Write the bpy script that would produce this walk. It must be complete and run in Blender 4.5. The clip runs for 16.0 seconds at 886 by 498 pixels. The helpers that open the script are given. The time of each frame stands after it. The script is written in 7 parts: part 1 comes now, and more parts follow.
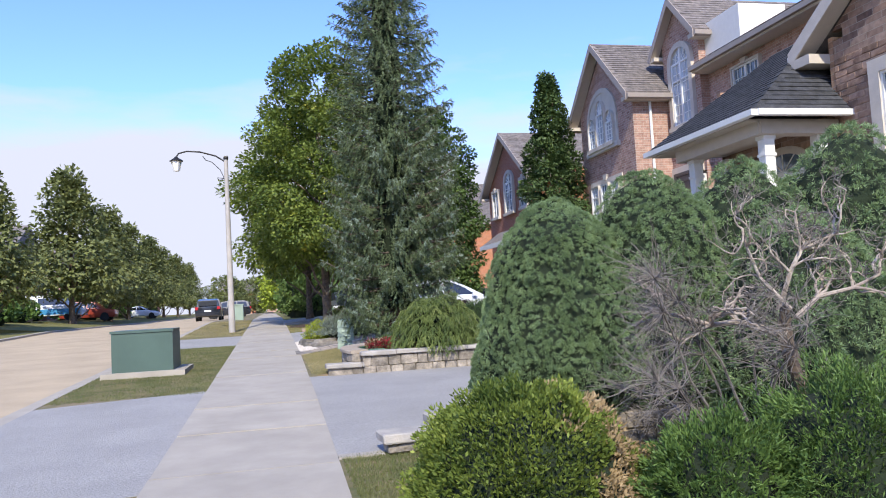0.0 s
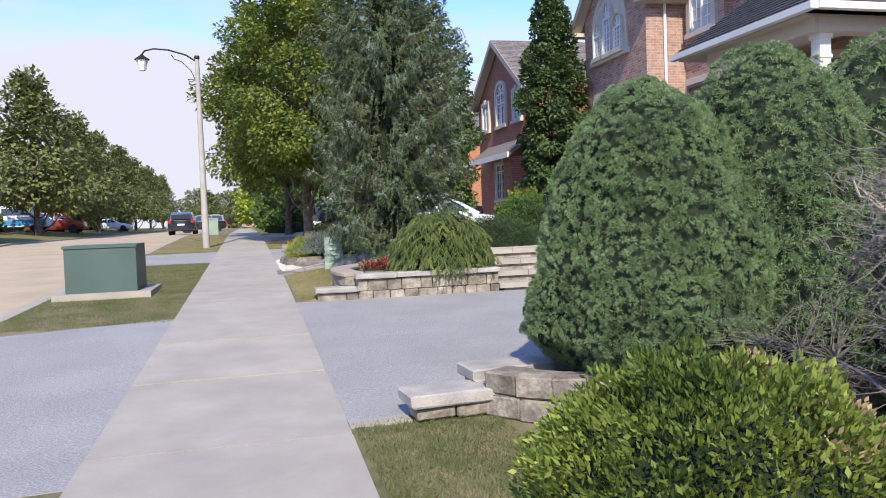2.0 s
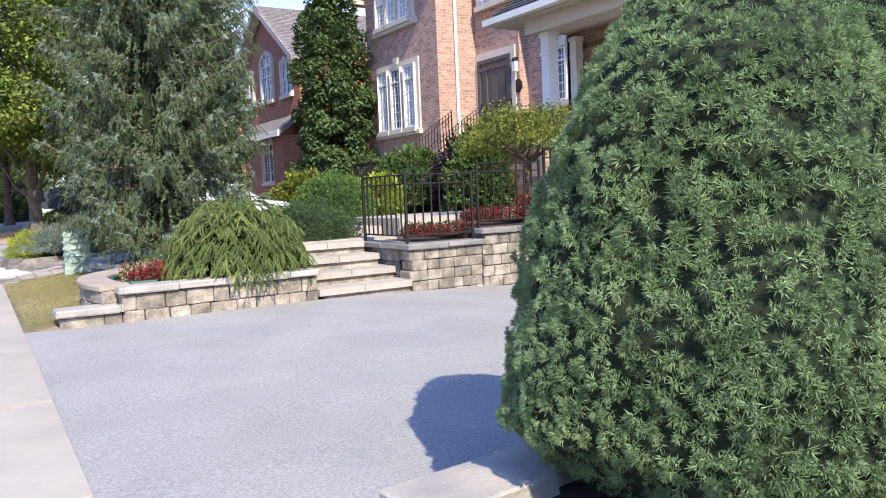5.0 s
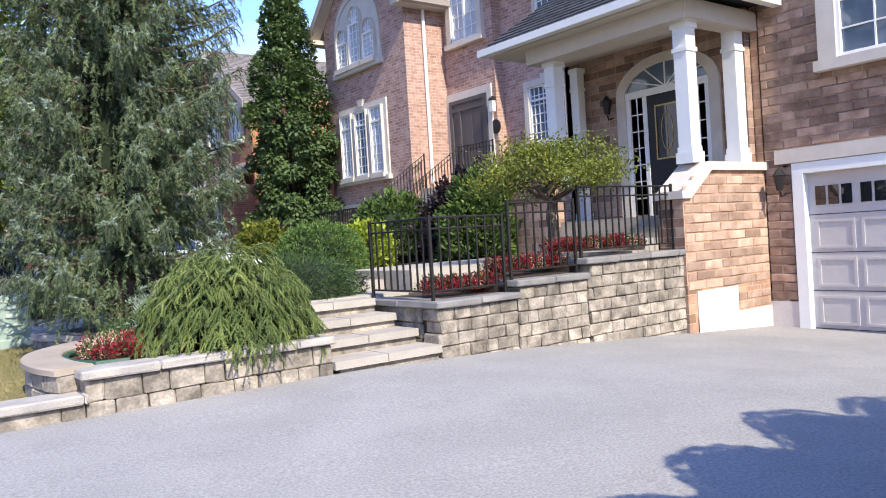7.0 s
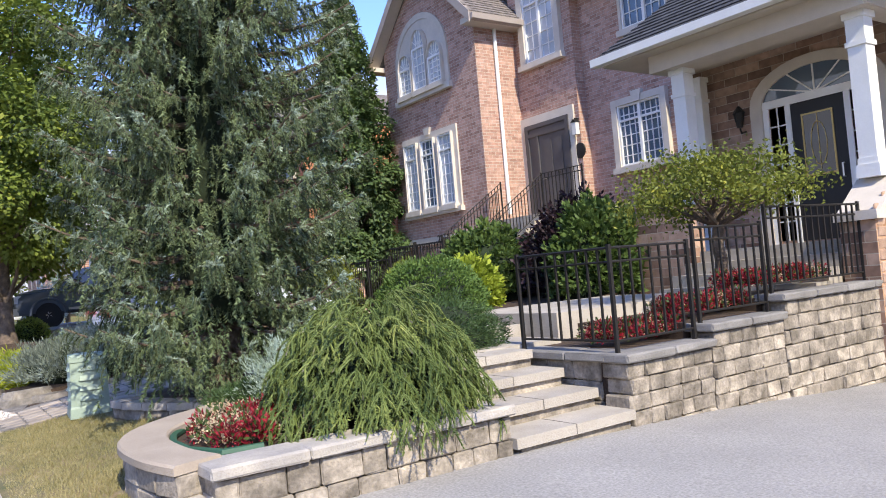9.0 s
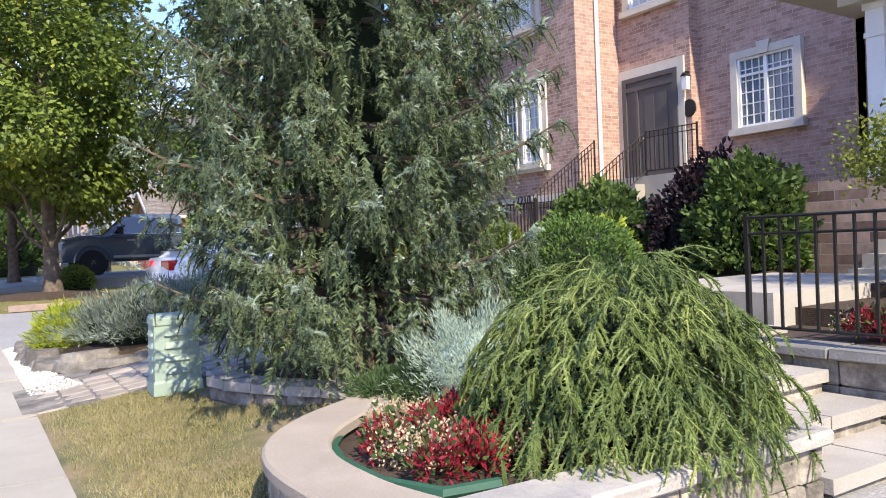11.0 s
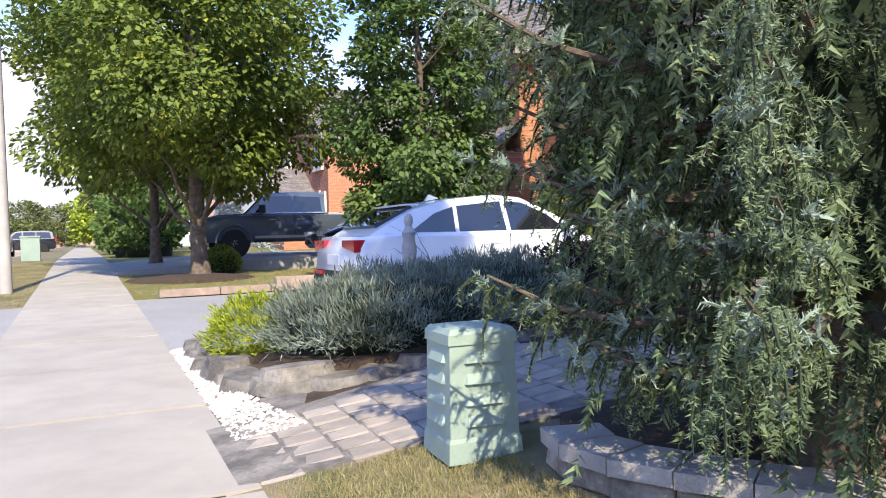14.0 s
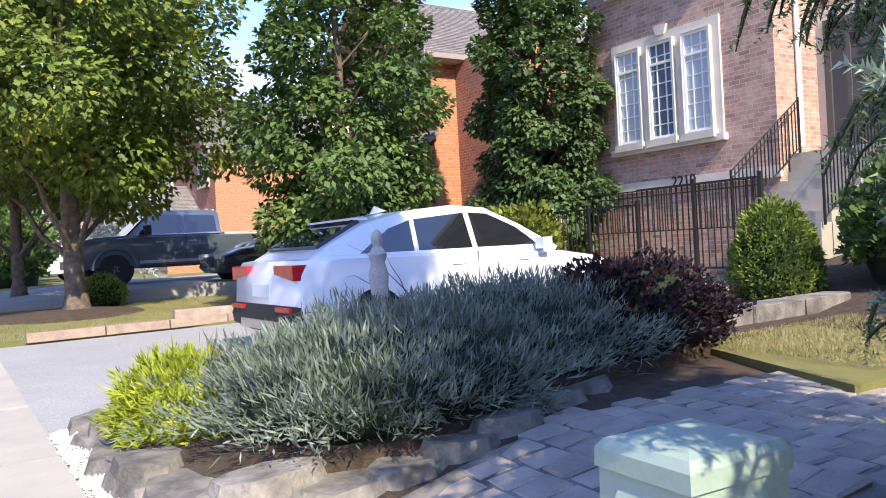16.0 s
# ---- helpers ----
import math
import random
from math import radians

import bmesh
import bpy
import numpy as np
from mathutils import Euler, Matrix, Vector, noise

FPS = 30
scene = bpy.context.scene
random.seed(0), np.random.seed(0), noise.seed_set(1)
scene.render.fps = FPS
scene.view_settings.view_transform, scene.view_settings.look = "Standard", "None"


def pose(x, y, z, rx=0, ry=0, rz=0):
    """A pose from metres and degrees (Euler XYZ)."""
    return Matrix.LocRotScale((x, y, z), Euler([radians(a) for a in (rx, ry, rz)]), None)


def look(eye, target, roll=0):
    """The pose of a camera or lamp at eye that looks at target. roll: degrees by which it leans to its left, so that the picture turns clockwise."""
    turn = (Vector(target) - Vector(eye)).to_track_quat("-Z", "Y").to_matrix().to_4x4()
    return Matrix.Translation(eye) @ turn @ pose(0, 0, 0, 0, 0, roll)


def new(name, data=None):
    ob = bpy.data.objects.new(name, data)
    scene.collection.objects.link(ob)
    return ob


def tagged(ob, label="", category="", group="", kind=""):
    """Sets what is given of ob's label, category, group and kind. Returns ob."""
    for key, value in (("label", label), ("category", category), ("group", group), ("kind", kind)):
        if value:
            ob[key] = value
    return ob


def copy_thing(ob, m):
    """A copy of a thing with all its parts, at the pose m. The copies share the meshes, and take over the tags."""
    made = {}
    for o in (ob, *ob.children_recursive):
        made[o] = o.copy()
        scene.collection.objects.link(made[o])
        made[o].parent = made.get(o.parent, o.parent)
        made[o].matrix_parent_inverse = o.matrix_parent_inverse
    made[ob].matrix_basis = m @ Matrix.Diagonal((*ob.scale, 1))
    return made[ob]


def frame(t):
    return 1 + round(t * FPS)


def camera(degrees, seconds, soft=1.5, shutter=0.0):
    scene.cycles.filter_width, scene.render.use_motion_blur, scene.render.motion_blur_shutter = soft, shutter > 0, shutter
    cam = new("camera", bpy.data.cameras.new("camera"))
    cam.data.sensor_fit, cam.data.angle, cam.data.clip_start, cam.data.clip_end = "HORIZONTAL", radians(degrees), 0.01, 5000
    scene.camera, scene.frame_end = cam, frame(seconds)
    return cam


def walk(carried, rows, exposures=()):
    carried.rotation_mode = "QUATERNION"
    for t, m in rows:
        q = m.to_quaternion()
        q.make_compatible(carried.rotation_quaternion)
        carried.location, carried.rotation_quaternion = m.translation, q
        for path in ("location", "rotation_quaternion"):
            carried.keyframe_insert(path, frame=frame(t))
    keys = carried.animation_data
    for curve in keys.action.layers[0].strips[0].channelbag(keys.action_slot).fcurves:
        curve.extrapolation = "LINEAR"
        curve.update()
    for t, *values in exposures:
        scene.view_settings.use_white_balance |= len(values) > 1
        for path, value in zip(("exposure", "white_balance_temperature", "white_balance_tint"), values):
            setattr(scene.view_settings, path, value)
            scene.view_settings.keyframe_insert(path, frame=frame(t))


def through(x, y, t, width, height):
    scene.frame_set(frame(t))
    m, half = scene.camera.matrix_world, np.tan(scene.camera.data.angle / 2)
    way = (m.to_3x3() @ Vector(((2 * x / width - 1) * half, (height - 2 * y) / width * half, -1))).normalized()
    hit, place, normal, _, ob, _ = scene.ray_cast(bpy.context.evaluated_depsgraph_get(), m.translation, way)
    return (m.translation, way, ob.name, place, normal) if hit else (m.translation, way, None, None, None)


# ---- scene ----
cam = camera(59.8, 16.0, soft=1.0)
METRES, EYE, TILT, LEAN, TURN = 16.6, 1.33, 0.0, 0.0, -12.8
ROWS = [
    (0.0, 0.0, 0.0, 0.0, 0.21, 3.87, 3.04),
    (0.5, -0.0097, 0.0336, 0.0005, 0.64, 3.36, 2.58),
    (1.0, -0.0153, 0.064, 0.0009, 0.43, 2.32, 2.23),
    (1.5, -0.023, 0.09, 0.0003, -0.25, 0.32, 2.06),
    (2.0, -0.0293, 0.1147, -0.0003, -1.53, -2.3, 2.06),
    (2.5, -0.029, 0.1399, -0.0015, -3.3, -4.92, 1.9),
    (3.0, -0.0342, 0.1593, -0.0022, -5.64, -6.73, 1.81),
    (3.5, -0.043, 0.1854, -0.0017, -8.84, -7.12, 1.75),
    (4.0, -0.0491, 0.2175, 0.0001, -12.5, -6.24, 1.97),
    (6.5, -0.0711, 0.3722, 0.0058, -24.96, -1.63, 3.06),
    (7.0, -0.0802, 0.4006, 0.0041, -24.25, -0.75, 3.56),
    (7.5, -0.0893, 0.4274, 0.0053, -23.26, 0.53, 4.4),
    (8.0, -0.0965, 0.4602, 0.0088, -22.73, 1.94, 5.3),
    (10.5, -0.1359, 0.6205, 0.0116, -20.37, 1.68, 3.17),
    (11.0, -0.1448, 0.6545, 0.0117, -20.11, -0.35, 2.14),
    (11.5, -0.1519, 0.6874, 0.0092, -19.7, -2.68, 1.39),
    (12.0, -0.1625, 0.7194, 0.0051, -18.39, -4.35, 1.19),
    (12.5, -0.1728, 0.7485, 0.0072, -16.39, -4.42, 1.45),
    (13.0, -0.1803, 0.7804, 0.0111, -13.94, -3.19, 1.76),
    (13.5, -0.1912, 0.8086, 0.0127, -12.14, -1.83, 1.71),
    (14.0, -0.198, 0.8409, 0.0098, -12.28, -1.18, 1.5),
    (14.5, -0.2047, 0.8745, 0.0118, -14.3, -1.14, 1.44),
    (15.0, -0.2102, 0.9071, 0.0118, -17.31, -1.15, 1.65),
    (15.5, -0.2123, 0.9404, 0.0129, -19.64, -0.9, 2.33),
    (16.0, -0.2185, 0.9699, 0.0139, -20.8, -0.33, 3.07),
]
walk(cam, [(t, pose(0, 0, EYE, TILT, LEAN, TURN) @ pose(METRES * x, METRES * y, METRES * z, 90 + pitch, roll, yaw)) for t, x, y, z, yaw, pitch, roll in ROWS], [(0.0, 0.9, 6700, 13), (1.5, 0.85, 6900, 13), (3.5, 1.25, 7150, 13), (6.5, 1.35, 6900, 13), (8.0, 1.1, 7000, 13), (11.5, 1.4, 7300, 13), (13.0, 1.4, 7250, 13), (15.0, 1.45, 7150, 13), (16.0, 1.55, 7150, 13)])

# ---- world, sun and exposure ----
SUN_ELEV, SUN_TURN = radians(41), radians(189)     # the sun stands high behind the walker, a little to the road's side
sun_dir = Vector((math.sin(SUN_TURN) * math.cos(SUN_ELEV), math.cos(SUN_TURN) * math.cos(SUN_ELEV), math.sin(SUN_ELEV)))
world = bpy.data.worlds.new("sky")
scene.world = world
world.use_nodes = True
wn, wl = world.node_tree.nodes, world.node_tree.links
wn.clear()
w_out, w_bg = wn.new("ShaderNodeOutputWorld"), wn.new("ShaderNodeBackground")
sky = wn.new("ShaderNodeTexSky")
sky.sky_type, sky.sun_disc = "NISHITA", False
sky.sun_elevation, sky.sun_rotation = SUN_ELEV, SUN_TURN
sky.air_density, sky.dust_density, sky.ozone_density = 1.0, 0.4, 3.0
w_co, w_sep, w_map = wn.new("ShaderNodeTexCoord"), wn.new("ShaderNodeSeparateXYZ"), wn.new("ShaderNodeMapping")
w_noise, w_ramp, w_low, w_mul, w_mix = (wn.new("ShaderNodeTexNoise"), wn.new("ShaderNodeValToRGB"), wn.new("ShaderNodeMapRange"),
                                        wn.new("ShaderNodeMath"), wn.new("ShaderNodeMixRGB"))
w_map.inputs["Scale"].default_value = (2.2, 2.2, 9.0)
w_noise.inputs["Scale"].default_value, w_noise.inputs["Detail"].default_value = 1.6, 7
w_low.inputs["From Min"].default_value, w_low.inputs["From Max"].default_value = 0.33, 0.16
w_low.inputs["To Min"].default_value, w_low.inputs["To Max"].default_value = -0.20, 0.34
w_ramp.color_ramp.elements[0].position, w_ramp.color_ramp.elements[1].position = 0.45, 0.75
w_mix.inputs["Color2"].default_value = (2.1, 2.28, 2.8, 1)
w_mul.operation = "ADD"
wl.new(w_co.outputs["Generated"], w_sep.inputs[0])
wl.new(w_co.outputs["Generated"], w_map.inputs[0])
wl.new(w_map.outputs[0], w_noise.inputs["Vector"])
wl.new(w_sep.outputs["Z"], w_low.inputs["Value"])
wl.new(w_low.outputs[0], w_mul.inputs[0])
wl.new(w_noise.outputs["Fac"], w_mul.inputs[1])
wl.new(w_mul.outputs[0], w_ramp.inputs[0])
wl.new(w_ramp.outputs[0], w_mix.inputs["Fac"])
w_tint = wn.new("ShaderNodeMixRGB")
w_tint.blend_type = "MULTIPLY"
w_tint.inputs["Fac"].default_value = 1.0
w_tint.inputs["Color2"].default_value = (0.54, 0.66, 0.97, 1)
wl.new(sky.outputs[0], w_tint.inputs["Color1"])
wl.new(w_tint.outputs[0], w_mix.inputs["Color1"])
wl.new(w_mix.outputs[0], w_bg.inputs["Color"])
w_bg.inputs["Strength"].default_value = 0.2
wl.new(w_bg.outputs[0], w_out.inputs["Surface"])
sun_data = bpy.data.lights.new("sun", "SUN")
sun_data.energy, sun_data.angle, sun_data.color = 3.0, radians(0.6), (1.0, 0.955, 0.80)
sun = new("sun", sun_data)
sun.matrix_world = look(sun_dir * 60, (0, 0, 0))


# ---- materials ----
def mat(name, colour, rough=0.8, metal=0.0, vary=0.25, scale=6.0, bump=0.3, fine=60.0, second=None, spread=(0.35, 0.65), island=0.0,
        objrand=0.0, stain=0.0, spec=0.4, coat=0.0):
    """A procedural surface: two colours mixed by broad noise, finer grain, stains, relief and variation from piece to piece."""
    m = bpy.data.materials.new(name)
    m.use_nodes = True
    nt = m.node_tree
    n, l = nt.nodes, nt.links
    p = n["Principled BSDF"]
    p.inputs["Roughness"].default_value, p.inputs["Metallic"].default_value = rough, metal
    p.inputs["Specular IOR Level"].default_value = spec
    p.inputs["Coat Weight"].default_value = coat
    co = n.new("ShaderNodeTexCoord")
    geo = n.new("ShaderNodeNewGeometry")
    broad, grain = n.new("ShaderNodeTexNoise"), n.new("ShaderNodeTexNoise")
    broad.inputs["Scale"].default_value, broad.inputs["Detail"].default_value = scale, 6
    grain.inputs["Scale"].default_value, grain.inputs["Detail"].default_value = fine, 4
    l.new(geo.outputs["Position"], broad.inputs["Vector"])
    l.new(geo.outputs["Position"], grain.inputs["Vector"])
    ramp = n.new("ShaderNodeValToRGB")
    ramp.color_ramp.elements[0].position, ramp.color_ramp.elements[1].position = spread
    two = second or tuple(c * (1 - vary) for c in colour)
    ramp.color_ramp.elements[0].color, ramp.color_ramp.elements[1].color = (*two, 1), (*colour, 1)
    l.new(broad.outputs["Fac"], ramp.inputs[0])
    last = ramp.outputs[0]
    hsv = n.new("ShaderNodeHueSaturation")
    l.new(last, hsv.inputs["Color"])
    gm = n.new("ShaderNodeMapRange")
    gm.inputs["From Min"].default_value, gm.inputs["From Max"].default_value = 0.25, 0.75
    gm.inputs["To Min"].default_value, gm.inputs["To Max"].default_value = 1 - vary * 0.7, 1 + vary * 0.7
    l.new(grain.outputs["Fac"], gm.inputs["Value"])
    value = gm.outputs[0]
    for amount, source in ((island, geo.outputs["Random Per Island"]), (objrand, None)):
        if amount:
            if source is None:
                info = n.new("ShaderNodeObjectInfo")
                source = info.outputs["Random"]
            mr, mm = n.new("ShaderNodeMapRange"), n.new("ShaderNodeMath")
            mr.inputs["To Min"].default_value, mr.inputs["To Max"].default_value = 1 - amount, 1 + amount
            mm.operation = "MULTIPLY"
            l.new(source, mr.inputs["Value"])
            l.new(mr.outputs[0], mm.inputs[0])
            l.new(value, mm.inputs[1])
            value = mm.outputs[0]
    if stain:
        st, sm, mm = n.new("ShaderNodeTexNoise"), n.new("ShaderNodeMapRange"), n.new("ShaderNodeMath")
        st.inputs["Scale"].default_value, st.inputs["Detail"].default_value = 0.9, 9
        st.inputs["Roughness"].default_value = 0.7
        sm.inputs["From Min"].default_value, sm.inputs["From Max"].default_value = 0.35, 0.62
        sm.inputs["To Min"].default_value, sm.inputs["To Max"].default_value = 1 - stain, 1.0
        mm.operation = "MULTIPLY"
        l.new(geo.outputs["Position"], st.inputs["Vector"])
        l.new(st.outputs["Fac"], sm.inputs["Value"])
        l.new(sm.outputs[0], mm.inputs[0])
        l.new(value, mm.inputs[1])
        value = mm.outputs[0]
    l.new(value, hsv.inputs["Value"])
    l.new(hsv.outputs[0], p.inputs["Base Color"])
    if bump:
        b = n.new("ShaderNodeBump")
        b.inputs["Strength"].default_value, b.inputs["Distance"].default_value = bump, 0.01
        l.new(grain.outputs["Fac"], b.inputs["Height"])
        l.new(b.outputs[0], p.inputs["Normal"])
    return m


def leaf_mat(name, dark, light, tip=None, rough=0.55, through=0.25, clump=1.2, gain=1.3):
    """Foliage: colour varies from leaf to leaf and from clump to clump, and light passes through."""
    dark, light, tip = (tuple(min(0.75, v * gain) for v in c) if c else None for c in (dark, light, tip))
    m = bpy.data.materials.new(name)
    m.use_nodes = True
    n, l = m.node_tree.nodes, m.node_tree.links
    p, out = n["Principled BSDF"], n["Material Output"]
    geo, noise_ = n.new("ShaderNodeNewGeometry"), n.new("ShaderNodeTexNoise")
    noise_.inputs["Scale"].default_value, noise_.inputs["Detail"].default_value = clump, 4
    l.new(geo.outputs["Position"], noise_.inputs["Vector"])
    add = n.new("ShaderNodeMath")
    add.operation = "MULTIPLY_ADD"
    add.inputs[1].default_value = 0.45
    l.new(geo.outputs["Random Per Island"], add.inputs[0])
    sub = n.new("ShaderNodeMapRange")
    sub.inputs["From Min"].default_value, sub.inputs["From Max"].default_value = 0.3, 0.7
    sub.inputs["To Min"].default_value, sub.inputs["To Max"].default_value = 0.0, 0.55
    l.new(noise_.outputs["Fac"], sub.inputs["Value"])
    l.new(sub.outputs[0], add.inputs[2])
    ramp = n.new("ShaderNodeValToRGB")
    e = ramp.color_ramp.elements
    e[0].position, e[1].position = 0.1, 0.8
    e[0].color, e[1].color = (*dark, 1), (*light, 1)
    if tip:
        e2 = e.new(0.97)
        e2.color = (*tip, 1)
    l.new(add.outputs[0], ramp.inputs[0])
    l.new(ramp.outputs[0], p.inputs["Base Color"])
    p.inputs["Roughness"].default_value = rough
    p.inputs["Specular IOR Level"].default_value = 0.3
    tr, mix = n.new("ShaderNodeBsdfTranslucent"), n.new("ShaderNodeMixShader")
    mix.inputs[0].default_value = through
    l.new(ramp.outputs[0], tr.inputs["Color"])
    l.new(p.outputs[0], mix.inputs[1])
    l.new(tr.outputs[0], mix.inputs[2])
    l.new(mix.outputs[0], out.inputs["Surface"])
    return m


def brick_mat(name, tones, mortar, bw=0.24, bh=0.085, axis="x", along=0.0):
    """Brick courses with recessed mortar joints; axis names the way the wall faces."""
    m = bpy.data.materials.new(name)
    m.use_nodes = True
    n, l = m.node_tree.nodes, m.node_tree.links
    p = n["Principled BSDF"]
    p.inputs["Roughness"].default_value = 0.9
    p.inputs["Specular IOR Level"].default_value = 0.2
    geo, sep, com = n.new("ShaderNodeNewGeometry"), n.new("ShaderNodeSeparateXYZ"), n.new("ShaderNodeCombineXYZ")
    l.new(geo.outputs["Position"], sep.inputs[0])
    l.new(sep.outputs["Y" if axis == "x" else "X"], com.inputs[0])
    l.new(sep.outputs["Z"], com.inputs[1])
    bt = n.new("ShaderNodeTexBrick")
    bt.offset, bt.squash = 0.5, 1.0
    bt.inputs["Scale"].default_value = 1.0
    bt.inputs["Brick Width"].default_value, bt.inputs["Row Height"].default_value = bw, bh
    bt.inputs["Mortar Size"].default_value, bt.inputs["Mortar Smooth"].default_value = 0.006, 0.2
    bt.inputs["Bias"].default_value = 0.0
    bt.inputs["Color1"].default_value, bt.inputs["Color2"].default_value = (0, 0, 0, 1), (1, 1, 1, 1)
    bt.inputs["Mortar"].default_value = (0.5, 0.5, 0.5, 1)
    l.new(com.outputs[0], bt.inputs["Vector"])
    ramp = n.new("ShaderNodeValToRGB")
    e = ramp.color_ramp.elements
    e[0].color, e[1].color = (*tones[0], 1), (*tones[-1], 1)
    for i, c in enumerate(tones[1:-1]):
        e.new((i + 1) / (len(tones) - 1)).color = (*c, 1)
    l.new(bt.outputs["Color"], ramp.inputs[0])
    ns, hs = n.new("ShaderNodeTexNoise"), n.new("ShaderNodeMapRange")
    ns.inputs["Scale"].default_value, ns.inputs["Detail"].default_value = 9.0, 8
    l.new(geo.outputs["Position"], ns.inputs["Vector"])
    hs.inputs["From Min"].default_value, hs.inputs["From Max"].default_value = 0.25, 0.75
    hs.inputs["To Min"].default_value, hs.inputs["To Max"].default_value = 0.72, 1.25
    l.new(ns.outputs["Fac"], hs.inputs["Value"])
    hsv = n.new("ShaderNodeHueSaturation")
    l.new(ramp.outputs[0], hsv.inputs["Color"])
    l.new(hs.outputs[0], hsv.inputs["Value"])
    mix = n.new("ShaderNodeMixRGB")
    mix.inputs["Color2"].default_value = (*mortar, 1)
    l.new(hsv.outputs[0], mix.inputs["Color1"])
    l.new(bt.outputs["Fac"], mix.inputs["Fac"])
    l.new(mix.outputs[0], p.inputs["Base Color"])
    b, inv = n.new("ShaderNodeBump"), n.new("ShaderNodeMath")
    inv.operation = "SUBTRACT"
    inv.inputs[0].default_value = 1.0
    l.new(bt.outputs["Fac"], inv.inputs[1])
    l.new(inv.outputs[0], b.inputs["Height"])
    b.inputs["Strength"].default_value, b.inputs["Distance"].default_value = 0.8, 0.012
    l.new(b.outputs[0], p.inputs["Normal"])
    return m


def glass_mat(name, tint=(0.05, 0.07, 0.09), rough=0.03):
    m = bpy.data.materials.new(name)
    m.use_nodes = True
    p = m.node_tree.nodes["Principled BSDF"]
    p.inputs["Base Color"].default_value = (*tint, 1)
    p.inputs["Roughness"].default_value = rough
    p.inputs["Specular IOR Level"].default_value = 0.9
    return m


